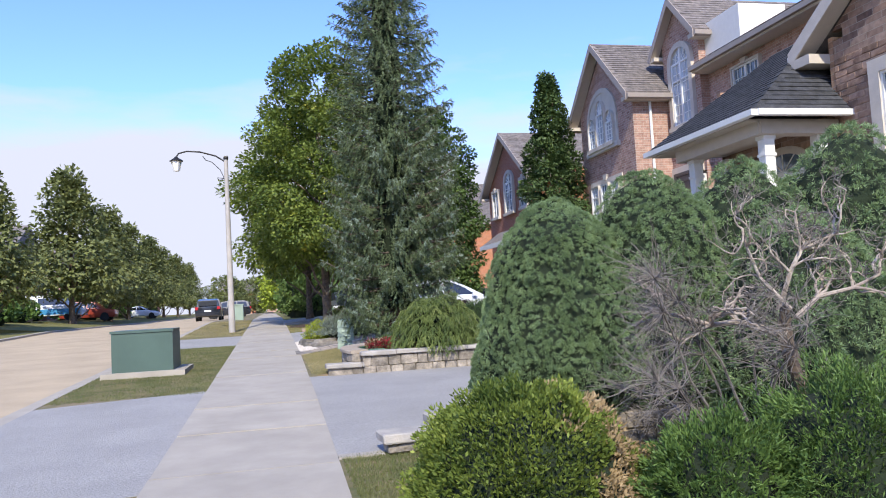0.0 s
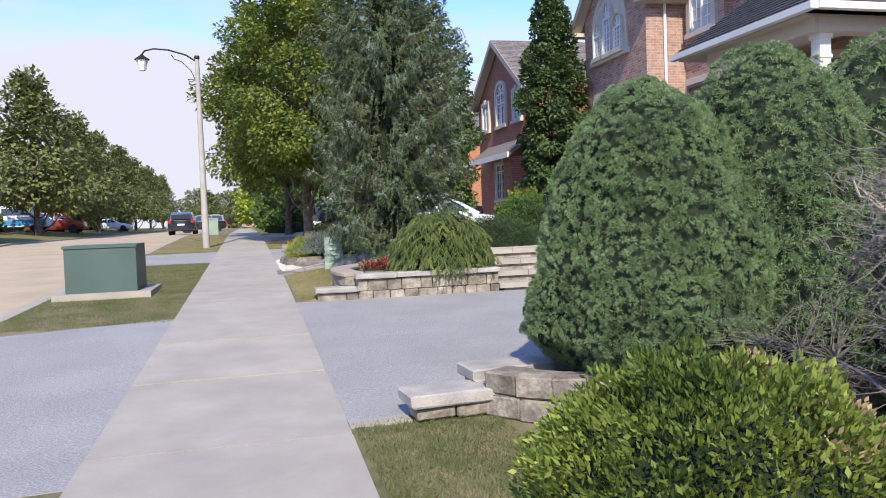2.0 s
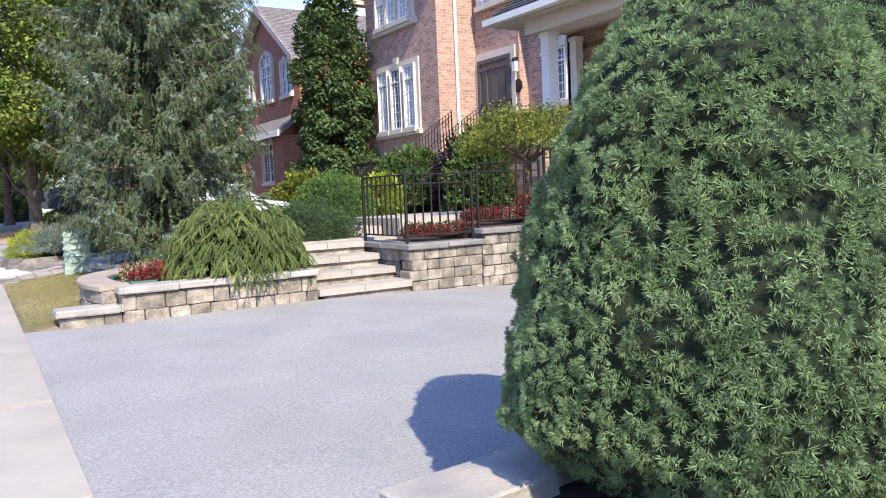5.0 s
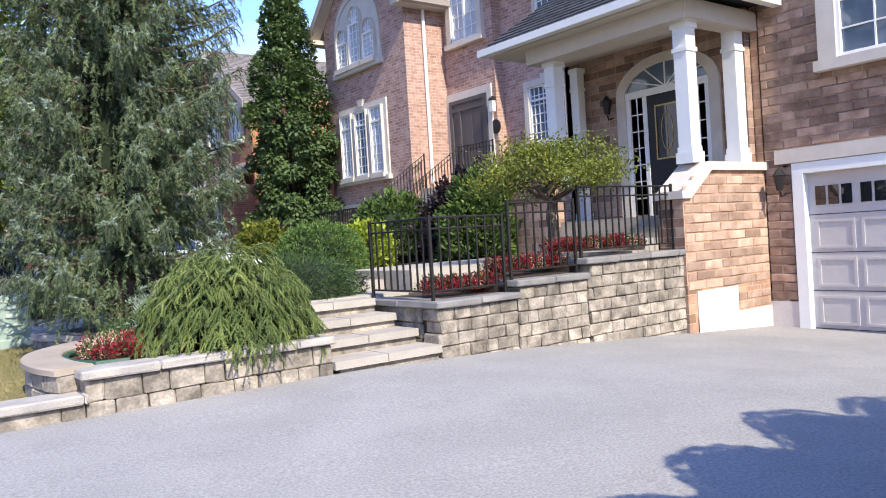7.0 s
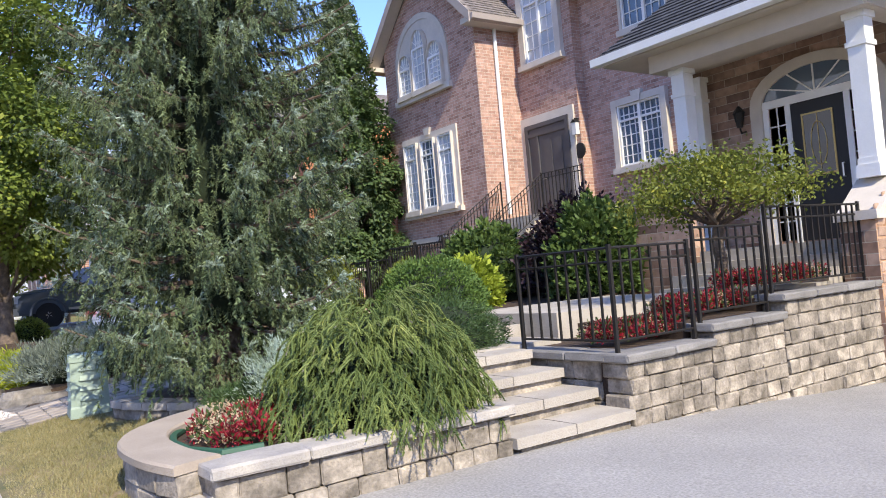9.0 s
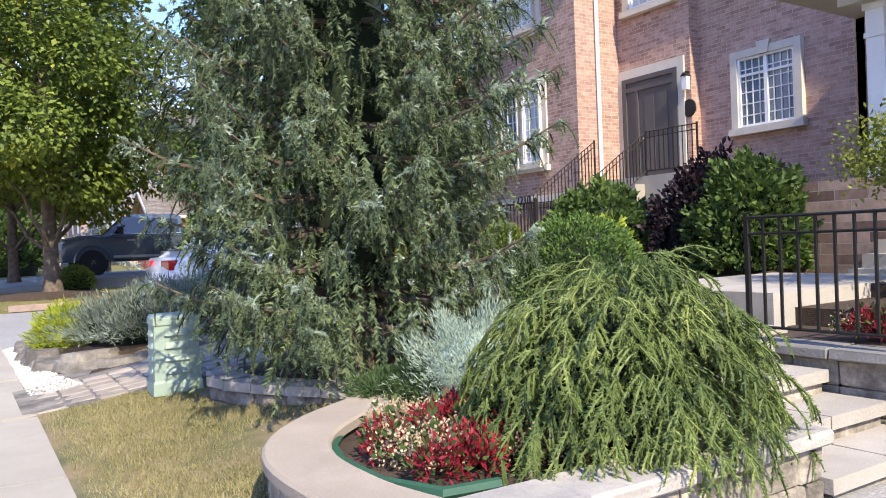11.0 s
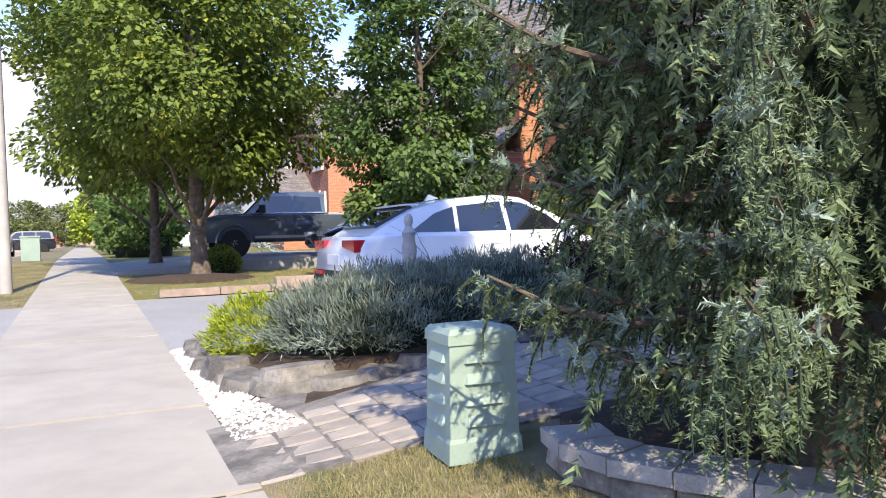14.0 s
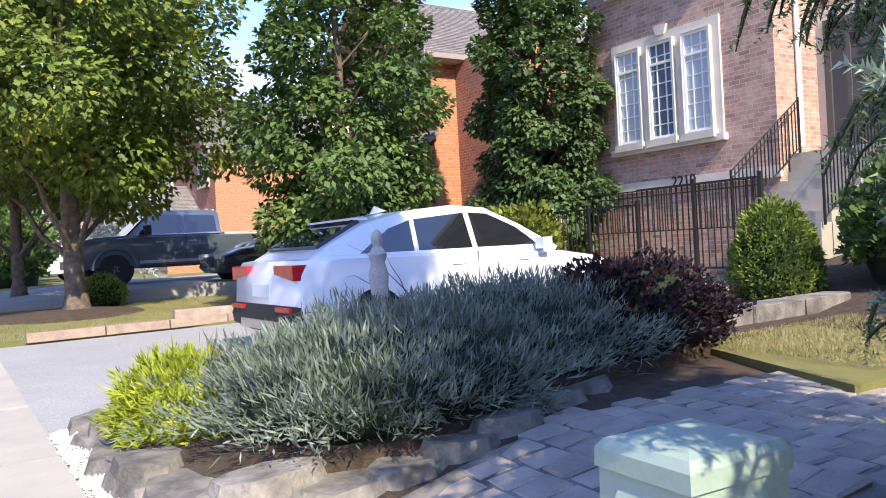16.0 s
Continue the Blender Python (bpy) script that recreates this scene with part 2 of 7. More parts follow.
M = {
    "grass": mat("lawn_soil", (0.27, 0.20, 0.125), 0.95, second=(0.10, 0.11, 0.045), scale=2.8, bump=0.8, fine=120, vary=0.3),
    "verge": mat("verge_soil", (0.2, 0.17, 0.06), 0.95, second=(0.12, 0.13, 0.035), scale=1.3, bump=0.8, fine=90, vary=0.3),
    "concrete": mat("pale_concrete", (0.41, 0.37, 0.315), 0.9, vary=0.10, scale=2.4, bump=0.15, fine=180, stain=0.16, objrand=0.04),
    "asphalt": mat("grey_driveway_asphalt", (0.325, 0.315, 0.305), 0.9, second=(0.285, 0.277, 0.268), vary=0.42, scale=1.1, bump=0.8, fine=58, stain=0.06),
    "road": mat("tan_road_asphalt", (0.50, 0.395, 0.265), 0.92, vary=0.14, scale=0.7, bump=0.4, fine=200, stain=0.12),
    "soil": mat("dark_mulch", (0.075, 0.05, 0.035), 1.0, vary=0.4, scale=9, bump=1.0, fine=70),
    "block": mat("split_face_wall_block", (0.43, 0.375, 0.31), 0.95, second=(0.19, 0.165, 0.135), vary=0.38, scale=6.5, bump=1.0, fine=38, objrand=0.26, stain=0.3),
    "cap": mat("smooth_cap_stone", (0.46, 0.42, 0.37), 0.95, second=(0.33, 0.31, 0.29), vary=0.15, scale=4, bump=0.6, fine=70, objrand=0.08, stain=0.18),
    "darkcap": mat("grey_cap_stone", (0.26, 0.25, 0.24), 0.95, vary=0.2, scale=4, bump=0.6, fine=70, objrand=0.1, stain=0.2),
    "step": mat("pale_step_slab", (0.45, 0.41, 0.36), 0.95, vary=0.14, scale=3, bump=0.6, fine=70, objrand=0.06, stain=0.18),
    "curve": mat("buff_curved_cap", (0.40, 0.335, 0.27), 0.95, vary=0.12, scale=3, bump=0.4, fine=90, stain=0.14),
    "paver": mat("buff_paver", (0.42, 0.355, 0.29), 0.95, second=(0.30, 0.26, 0.225), vary=0.14, scale=4, bump=0.5, fine=80, objrand=0.14, stain=0.2),
    "rock": mat("grey_flagstone", (0.26, 0.235, 0.205), 0.95, second=(0.11, 0.10, 0.09), vary=0.25, scale=5, bump=1.0, fine=35, objrand=0.15, stain=0.25),
    "pebble": mat("white_gravel", (0.56, 0.51, 0.47), 0.85, vary=0.1, scale=20, bump=0.2, island=0.18),
    "white": mat("white_paint", (0.80, 0.80, 0.78), 0.5, vary=0.05, scale=3, bump=0.03, stain=0.05),
    "trim": mat("cream_stone_trim", (0.62, 0.56, 0.49), 0.85, vary=0.10, scale=4, bump=0.15, fine=90, stain=0.1),
    "eave": mat("taupe_metal_fascia", (0.36, 0.31, 0.28), 0.6, vary=0.08, bump=0.03),
    "soffit": mat("cream_soffit", (0.55, 0.49, 0.42), 0.7, vary=0.06, bump=0.05),
    "siding": mat("white_vinyl_siding", (0.72, 0.71, 0.69), 0.6, vary=0.05, bump=0.03),
    "shingle": mat("brown_grey_shingle", (0.23, 0.20, 0.185), 0.95, second=(0.14, 0.125, 0.12), vary=0.25, scale=7, bump=0.8, fine=60, island=0.18, objrand=0.12),
    "slate": mat("charcoal_shingle", (0.065, 0.068, 0.078), 0.9, second=(0.035, 0.037, 0.043), vary=0.3, scale=7, bump=0.8, fine=60, island=0.25),
    "iron": mat("black_iron", (0.022, 0.020, 0.019), 0.55, metal=0.2, vary=0.2, scale=20, bump=0.05),
    "black_door": mat("black_painted_door", (0.016, 0.017, 0.019), 0.45, vary=0.15, bump=0.03),
    "dark_door": mat("charcoal_painted_door", (0.085, 0.08, 0.082), 0.5, vary=0.1, bump=0.03),
    "garage": mat("grey_garage_door", (0.50, 0.47, 0.46), 0.6, vary=0.05, bump=0.03, stain=0.06),
    "foundation": mat("painted_foundation", (0.66, 0.60, 0.56), 0.9, vary=0.1, scale=3, bump=0.2, stain=0.12),
    "glass": glass_mat("window_glass", (0.10, 0.14, 0.19)),
    "carglass": glass_mat("tinted_car_glass", (0.012, 0.014, 0.017)),
    "paleglass": glass_mat("blind_behind_glass", (0.46, 0.50, 0.55), 0.12),
    "bark": mat("grey_brown_bark", (0.16, 0.12, 0.09), 0.95, second=(0.08, 0.062, 0.05), vary=0.3, scale=9, bump=1.0, fine=40),
    "palebark": mat("pale_bare_wood", (0.46, 0.40, 0.34), 0.9, second=(0.27, 0.22, 0.19), vary=0.25, scale=9, bump=0.6, fine=50),
    "twig": mat("grey_dead_twig", (0.19, 0.17, 0.155), 0.9, vary=0.3, scale=12, bump=0.2),
    "green_box": mat("green_enamel", (0.075, 0.125, 0.105), 0.5, vary=0.12, scale=2, bump=0.05, stain=0.12),
    "pale_box": mat("pale_green_plastic", (0.30, 0.39, 0.33), 0.55, vary=0.08, scale=3, bump=0.06, stain=0.12),
    "pole": mat("weathered_concrete_pole", (0.45, 0.42, 0.39), 0.9, vary=0.12, scale=4, bump=0.3, stain=0.1),
    "car_white": mat("white_car_paint", (0.66, 0.69, 0.74), 0.25, vary=0.02, bump=0.0, coat=0.6),
    "car_grey": mat("slate_grey_car_paint", (0.10, 0.125, 0.155), 0.28, metal=0.35, vary=0.05, bump=0.0, coat=1.0),
    "car_dark": mat("dark_blue_car_paint", (0.016, 0.02, 0.03), 0.25, vary=0.05, bump=0.0, coat=0.8),
    "car_red": mat("red_car_paint", (0.30, 0.05, 0.03), 0.3, vary=0.05, bump=0.0, coat=0.6),
    "car_blue": mat("blue_car_paint", (0.06, 0.28, 0.55), 0.3, vary=0.05, bump=0.0, coat=0.6),
    "plastic": mat("black_car_plastic", (0.018, 0.018, 0.019), 0.6, vary=0.1, bump=0.05),
    "rubber": mat("tyre_rubber", (0.02, 0.02, 0.02), 0.85, vary=0.1, bump=0.1),
    "rim": mat("silver_alloy", (0.45, 0.45, 0.46), 0.35, metal=0.8, vary=0.05, bump=0.0),
    "lamp_red": mat("red_lamp_lens", (0.42, 0.012, 0.02), 0.2, vary=0.15, scale=12, bump=0.0, coat=0.5),
    "lamp_clear": mat("clear_lamp_lens", (0.55, 0.57, 0.6), 0.15, vary=0.1, bump=0.0, coat=0.5),
    "plate": mat("white_number_plate", (0.62, 0.64, 0.68), 0.5, vary=0.05, bump=0.0),
    "chrome": mat("brushed_metal", (0.6, 0.6, 0.6), 0.3, metal=0.9, vary=0.05, bump=0.0),
    "brass": mat("brass_leading", (0.45, 0.33, 0.14), 0.35, metal=0.9, vary=0.1, bump=0.0),
    "frosted": mat("frosted_lamp_glass", (0.75, 0.73, 0.68), 0.35, vary=0.03, bump=0.0),
    "edging": mat("green_plastic_edging", (0.03, 0.10, 0.06), 0.6, vary=0.15, bump=0.05),
    "statue": mat("grey_cast_stone", (0.42, 0.41, 0.40), 0.9, vary=0.2, scale=9, bump=0.5),
    "timber": mat("pinkish_landscape_timber", (0.40, 0.29, 0.23), 0.9, second=(0.28, 0.21, 0.17), vary=0.2, scale=7, bump=0.6, fine=50, objrand=0.1),
    # one brick per house, toned darker for shaded street faces, lighter for sunlit sides
    "brickA_x": brick_mat("pink_brick_street_shade", [(0.30, 0.17, 0.135), (0.42, 0.26, 0.21), (0.48, 0.31, 0.255), (0.37, 0.21, 0.165)], (0.50, 0.44, 0.39), axis="x"),
    "brickA_y": brick_mat("pink_brick_side_sunlit", [(0.36, 0.21, 0.165), (0.44, 0.27, 0.21), (0.48, 0.31, 0.245), (0.40, 0.23, 0.18)], (0.52, 0.46, 0.40), axis="y"),
    "brickB_x": brick_mat("brown_brick_street_shade", [(0.15, 0.095, 0.075), (0.33, 0.21, 0.155), (0.43, 0.30, 0.23), (0.22, 0.135, 0.10), (0.38, 0.27, 0.21)], (0.40, 0.34, 0.28), 0.42, 0.135, axis="x"),
    "brickB_y": brick_mat("brown_brick_side_sunlit", [(0.27, 0.16, 0.10), (0.44, 0.27, 0.17), (0.50, 0.32, 0.21), (0.36, 0.21, 0.14), (0.47, 0.30, 0.20)], (0.46, 0.38, 0.30), 0.42, 0.135, axis="y"),
    # the same brick twice: street pieces toned as shade, side pieces as sun
    "brick_street": mat("brown_piece_shaded", (0.40, 0.27, 0.20), 0.9, second=(0.24, 0.15, 0.11), vary=0.22, scale=5, bump=0.6, fine=70, objrand=0.38, spec=0.2),
    "brick_side": mat("brown_piece_sunlit", (0.47, 0.335, 0.26), 0.9, second=(0.34, 0.225, 0.165), vary=0.2, scale=5, bump=0.6, fine=70, objrand=0.3, spec=0.2),
    "brickC_x": brick_mat("orange_brick_street_shade", [(0.30, 0.12, 0.08), (0.40, 0.17, 0.11), (0.36, 0.14, 0.09)], (0.42, 0.32, 0.26), axis="x"),
    "brickC_y": brick_mat("orange_brick_side_sunlit", [(0.44, 0.17, 0.085), (0.52, 0.22, 0.12), (0.47, 0.19, 0.10)], (0.48, 0.33, 0.24), axis="y"),
    # foliage
    "spruce": leaf_mat("spruce_needles", (0.045, 0.075, 0.040), (0.165, 0.215, 0.105), (0.31, 0.35, 0.18), through=0.3, clump=2.6),
    "spruce_tip": leaf_mat("pale_spruce_tips", (0.13, 0.18, 0.13), (0.31, 0.38, 0.30), (0.42, 0.48, 0.40), through=0.2, clump=3.0),
    # shoots coloured darker than the needles, as shade beneath them
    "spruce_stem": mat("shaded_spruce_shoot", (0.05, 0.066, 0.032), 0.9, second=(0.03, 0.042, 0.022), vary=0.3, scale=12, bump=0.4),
    "weeper": leaf_mat("weeping_spruce_needles", (0.038, 0.068, 0.02), (0.155, 0.20, 0.06), (0.31, 0.34, 0.11), through=0.25, clump=3.0),
    "dwarf": leaf_mat("dwarf_spruce_needles", (0.08, 0.125, 0.06), (0.225, 0.315, 0.15), (0.33, 0.41, 0.22), through=0.3, clump=6.0),
    # near-black filler: its colour stands in for the shade inside plants
    "core": mat("painted_inner_shade", (0.018, 0.030, 0.014), 1.0, vary=0.4, scale=8, bump=0.5),
    "maple": leaf_mat("maple_leaves", (0.045, 0.078, 0.016), (0.165, 0.21, 0.04), (0.35, 0.33, 0.055), through=0.35, clump=0.8),
    "maple_deep": leaf_mat("deep_green_maple_leaves", (0.030, 0.060, 0.018), (0.10, 0.155, 0.04), (0.17, 0.21, 0.06), through=0.3, clump=1.0),
    "linden": leaf_mat("linden_leaves", (0.06, 0.08, 0.03), (0.19, 0.21, 0.075), (0.30, 0.31, 0.11), through=0.3, clump=0.6),
    "column": leaf_mat("columnar_tree_leaves", (0.030, 0.055, 0.022), (0.09, 0.14, 0.045), (0.16, 0.21, 0.08), through=0.25, clump=1.5),
    "boxwood": leaf_mat("boxwood_leaves", (0.04, 0.072, 0.015), (0.185, 0.235, 0.045), (0.38, 0.42, 0.11), through=0.35, clump=3.0),
    "boxdry": leaf_mat("dry_boxwood_leaves", (0.20, 0.14, 0.07), (0.36, 0.27, 0.15), through=0.2, clump=3.0),
    "yew": leaf_mat("yew_leaves", (0.038, 0.078, 0.02), (0.115, 0.19, 0.048), (0.175, 0.255, 0.08), through=0.25, clump=4.0),
    "lavender": leaf_mat("lavender_leaves", (0.07, 0.085, 0.065), (0.20, 0.24, 0.19), (0.33, 0.38, 0.34), through=0.2, clump=2.5),
    "sage": leaf_mat("silver_sage_leaves", (0.16, 0.22, 0.18), (0.34, 0.42, 0.35), (0.45, 0.52, 0.46), through=0.2, clump=4.0),
    "gold": leaf_mat("golden_juniper", (0.12, 0.16, 0.015), (0.33, 0.37, 0.04), (0.46, 0.47, 0.08), through=0.3, clump=4.0),
    "juniper": leaf_mat("flat_juniper", (0.018, 0.038, 0.015), (0.06, 0.105, 0.036), through=0.15, clump=4.0),
    "plum": leaf_mat("purple_barberry_leaves", (0.010, 0.008, 0.010), (0.032, 0.016, 0.022), through=0.15, clump=4.0),
    "redleaf": leaf_mat("red_coleus_leaves", (0.08, 0.007, 0.012), (0.28, 0.016, 0.03), through=0.25, clump=8.0),
    "creamflower": leaf_mat("cream_begonia_flowers", (0.34, 0.24, 0.15), (0.56, 0.46, 0.33), through=0.25, clump=8.0),
    "bedgreen": leaf_mat("bedding_leaves", (0.02, 0.035, 0.012), (0.07, 0.11, 0.03), through=0.25, clump=8.0),
    "bluespruce": leaf_mat("blue_spruce_needles", (0.16, 0.20, 0.19), (0.36, 0.42, 0.40), through=0.15, clump=2.0),
    "yellowtree": leaf_mat("yellow_green_tree_leaves", (0.05, 0.075, 0.014), (0.18, 0.20, 0.035), (0.34, 0.32, 0.05), through=0.35, clump=3.0),
    "lime": leaf_mat("lime_foliage", (0.14, 0.20, 0.02), (0.36, 0.42, 0.06), through=0.35, clump=2.0),
    "blade": leaf_mat("grass_blades", (0.06, 0.075, 0.025), (0.15, 0.16, 0.06), (0.28, 0.25, 0.13), through=0.2, clump=1.6),
    "dryblade": leaf_mat("sunburnt_grass_blades", (0.13, 0.125, 0.05), (0.29, 0.25, 0.125), (0.40, 0.34, 0.20), through=0.2, clump=0.9),
}


# ---- building helpers ----
def thing(name, label, category, at=(0, 0, 0), group="", kind=""):
    ob = new(name)
    ob.location = at
    ob.empty_display_size = 0.1
    return tagged(ob, label, category, group, kind)


def finish(name, me, material, parent=None, label=""):
    me.materials.append(M[material] if isinstance(material, str) else material)
    ob = new(name, me)
    if parent is not None:
        ob.parent = parent
        ob.matrix_parent_inverse = Matrix.Translation(-parent.location) if parent.type == "EMPTY" else Matrix.Identity(4)
    if label:
        ob["label"] = label
    return ob


def part(name, bm, material, parent=None, label="", smooth=False, bevel=0.0):
    """Links a bmesh, built in world coordinates, as one mesh object under its thing or part."""
    if bevel:
        edges = [e for e in bm.edges if len(e.link_faces) == 2 and e.calc_face_angle(0) > 0.6]
        bmesh.ops.bevel(bm, geom=edges, offset=bevel, segments=2, affect="EDGES", profile=0.6)
    bmesh.ops.recalc_face_normals(bm, faces=bm.faces)
    me = bpy.data.meshes.new(name)
    bm.to_mesh(me)
    bm.free()
    if smooth:
        me.polygons.foreach_set("use_smooth", [True] * len(me.polygons))
        me.set_sharp_from_angle(angle=radians(40))
    return finish(name, me, material, parent, label)


def box(x0, x1, y0, y1, z0, z1, bm=None):
    bm = bm or bmesh.new()
    v = [bm.verts.new(c) for c in ((x0, y0, z0), (x1, y0, z0), (x1, y1, z0), (x0, y1, z0), (x0, y0, z1), (x1, y0, z1), (x1, y1, z1), (x0, y1, z1))]
    for f in ((3, 2, 1, 0), (4, 5, 6, 7), (0, 1, 5, 4), (1, 2, 6, 5), (2, 3, 7, 6), (3, 0, 4, 7)):
        bm.faces.new([v[i] for i in f])
    return bm


def prism(outline, a, b, axis="x", bm=None):
    """An outline of (p, q) pairs drawn out from a to b along an axis. x: pairs are (y, z); y: (x, z); z: (x, y)."""
    bm = bm or bmesh.new()
    def at(p, q, s):
        return {"x": (s, p, q), "y": (p, s, q), "z": (p, q, s)}[axis]
    lo, hi = [bm.verts.new(at(p, q, a)) for p, q in outline], [bm.verts.new(at(p, q, b)) for p, q in outline]
    n = len(outline)
    bm.faces.new(lo)
    bm.faces.new(hi[::-1])
    for i in range(n):
        bm.faces.new((lo[i], hi[i], hi[(i + 1) % n], lo[(i + 1) % n]))
    return bm


def tube(points, radii, sides=8, bm=None):
    """A round bar along points, with a radius for each of them."""
    bm = bm or bmesh.new()
    pts = [Vector(p) for p in points]
    if not hasattr(radii, "__len__"):
        radii = [radii] * len(pts)
    rings = []
    side = None
    for i, p in enumerate(pts):
        d = (pts[min(i + 1, len(pts) - 1)] - pts[max(i - 1, 0)]).normalized()
        side = d.orthogonal().normalized() if side is None else (side - d * side.dot(d)).normalized()
        other = d.cross(side)
        rings.append([bm.verts.new(p + float(radii[i]) * (math.cos(a) * side + math.sin(a) * other)) for a in (2 * math.pi * k / sides for k in range(sides))])
    for r0, r1 in zip(rings, rings[1:]):
        for k in range(sides):
            bm.faces.new((r0[k], r0[(k + 1) % sides], r1[(k + 1) % sides], r1[k]))
    bm.faces.new(rings[0][::-1])
    bm.faces.new(rings[-1])
    return bm


def lathe(profile, centre, sides=20, axis="z", bm=None):
    """A profile of (radius, height) turned about an axis through centre."""
    bm = bm or bmesh.new()
    c = Vector(centre)
    rings = []
    for r, h in profile:
        ring = []
        for k in range(sides):
            a = 2 * math.pi * k / sides
            u, w = r * math.cos(a), r * math.sin(a)
            ring.append(bm.verts.new(c + Vector({"z": (u, w, h), "y": (u, h, w), "x": (h, u, w)}[axis])))
        rings.append(ring)
    for r0, r1 in zip(rings, rings[1:]):
        for k in range(sides):
            bm.faces.new((r0[k], r0[(k + 1) % sides], r1[(k + 1) % sides], r1[k]))
    bm.faces.new(rings[0][::-1])
    bm.faces.new(rings[-1])
    return bm


def arch(y0, y1, z0, zs, rise, n=14):
    """Outline of an opening with an arched head: springing at zs, rising by rise."""
    ym, h = (y0 + y1) / 2, (y1 - y0) / 2
    return [(y0, z0), (y1, z0)] + [(ym + h * math.cos(math.pi * k / n), zs + rise * math.sin(math.pi * k / n)) for k in range(n + 1)]


def ring_prism(outer, inner, a, b, axis="x"):
    """A frame between two outlines with the same number of points."""
    bm = bmesh.new()
    def at(p, q, s):
        return {"x": (s, p, q), "y": (p, s, q), "z": (p, q, s)}[axis]
    sets = [[bm.verts.new(at(p, q, s)) for p, q in o] for o in (outer, inner) for s in (a, b)]
    n = len(outer)
    oa, ob_, ia, ib = sets
    for i in range(n):
        j = (i + 1) % n
        bm.faces.new((oa[i], oa[j], ia[j], ia[i]))
        bm.faces.new((ob_[i], ib[i], ib[j], ob_[j]))
        bm.faces.new((oa[i], ob_[i], ob_[j], oa[j]))
        bm.faces.new((ia[i], ia[j], ib[j], ib[i]))
    return bm


# ---- lie of the land ----
def rise(y):
    """The street climbs gently, then runs level."""
    return -0.105 + 0.021 * min(max(y, -30), 46)


def ramp(x):
    """The near driveway dips towards the garage."""
    return 0.066 * min(max(x - 4.9, 0.0), 6.6)


def yard(x, y):
    """The front gardens rise a little from the pavement."""
    return rise(y) + 0.13 * min(max(x - 0.65, 0.0), 2.2)


def sheet(name, outline, up, material, label="", thick=0.25, fall=False, tilt=False, kind="structure", step=2.0, parent=None, jag=0.0):
    """A slab that follows the land, its top a little above it; outline of (x, y) pairs."""
    bm = bmesh.new()
    f = bm.faces.new([bm.verts.new((x, y, 0)) for x, y in outline])
    ys, xs = [p[1] for p in outline], [p[0] for p in outline]
    for axis, lo, hi, st in ((1, min(ys), max(ys), step), (0, min(xs), max(xs), step)):
        s = math.floor(lo / st) * st + st
        while s < hi and (hi - lo) / st < 200:
            co, no = ((0, s, 0), (0, 1, 0)) if axis else ((s, 0, 0), (1, 0, 0))
            if axis or fall or tilt:
                bmesh.ops.bisect_plane(bm, geom=bm.verts[:] + bm.edges[:] + bm.faces[:], plane_co=co, plane_no=no)
            s += st
    r = bmesh.ops.extrude_face_region(bm, geom=bm.faces[:])
    top = {v for v in r["geom"] if isinstance(v, bmesh.types.BMVert)}
    for v in bm.verts:
        z = (yard(v.co.x, v.co.y) if tilt else rise(v.co.y)) - (ramp(v.co.x) if fall else 0) + up
        v.co.z = z if v in top else z - thick
    ob = part(name, bm, material, parent)
    if parent is None:
        tagged(ob, label, "ground", kind=kind)
    return ob


# ---- foliage helpers ----
rng = np.random.default_rng(7)


def unit(v):
    return v / np.maximum(np.linalg.norm(v, axis=-1, keepdims=True), 1e-9)


def blades(name, base, way, length, width, material, parent=None, label="", fold=True, flat=None):
    """Many small pointed leaves or needles in one mesh: each starts at base and points along way. fold: kite-shaped leaf, otherwise one triangle."""
    base, way = np.asarray(base, float), unit(np.asarray(way, float))
    n = len(base)
    length, width = np.broadcast_to(length, n)[:, None], np.broadcast_to(width, n)[:, None]
    ref = rng.normal(size=(n, 3)) if flat is None else unit(np.asarray(flat, float)) + 0.35 * rng.normal(size=(n, 3))
    side = unit(np.cross(way, ref))
    if fold:
        nrm = np.cross(side, way)
        mid = base + way * length * 0.45
        v = np.stack([base, mid + side * width * 0.5 + nrm * width * 0.12, base + way * length, mid - side * width * 0.5 + nrm * width * 0.12], 1)
        faces = np.arange(n * 4).reshape(n, 4)
        faces = np.concatenate([faces[:, [0, 1, 2]], faces[:, [0, 2, 3]]], 1).reshape(-1, 3)
    else:
        v = np.stack([base - side * width * 0.5, base + side * width * 0.5, base + way * length], 1)
        faces = np.arange(n * 3).reshape(n, 3)
    me = bpy.data.meshes.new(name)
    me.vertices.add(v.shape[0] * v.shape[1])
    me.vertices.foreach_set("co", v.astype(np.float32).ravel())
    me.loops.add(faces.size)
    me.loops.foreach_set("vertex_index", faces.astype(np.int32).ravel())
    me.polygons.add(len(faces))
    me.polygons.foreach_set("loop_start", np.arange(0, faces.size, 3, dtype=np.int32))
    me.update(calc_edges=True)
    return tagged(finish(name, me, material, parent, label), kind="stuff")


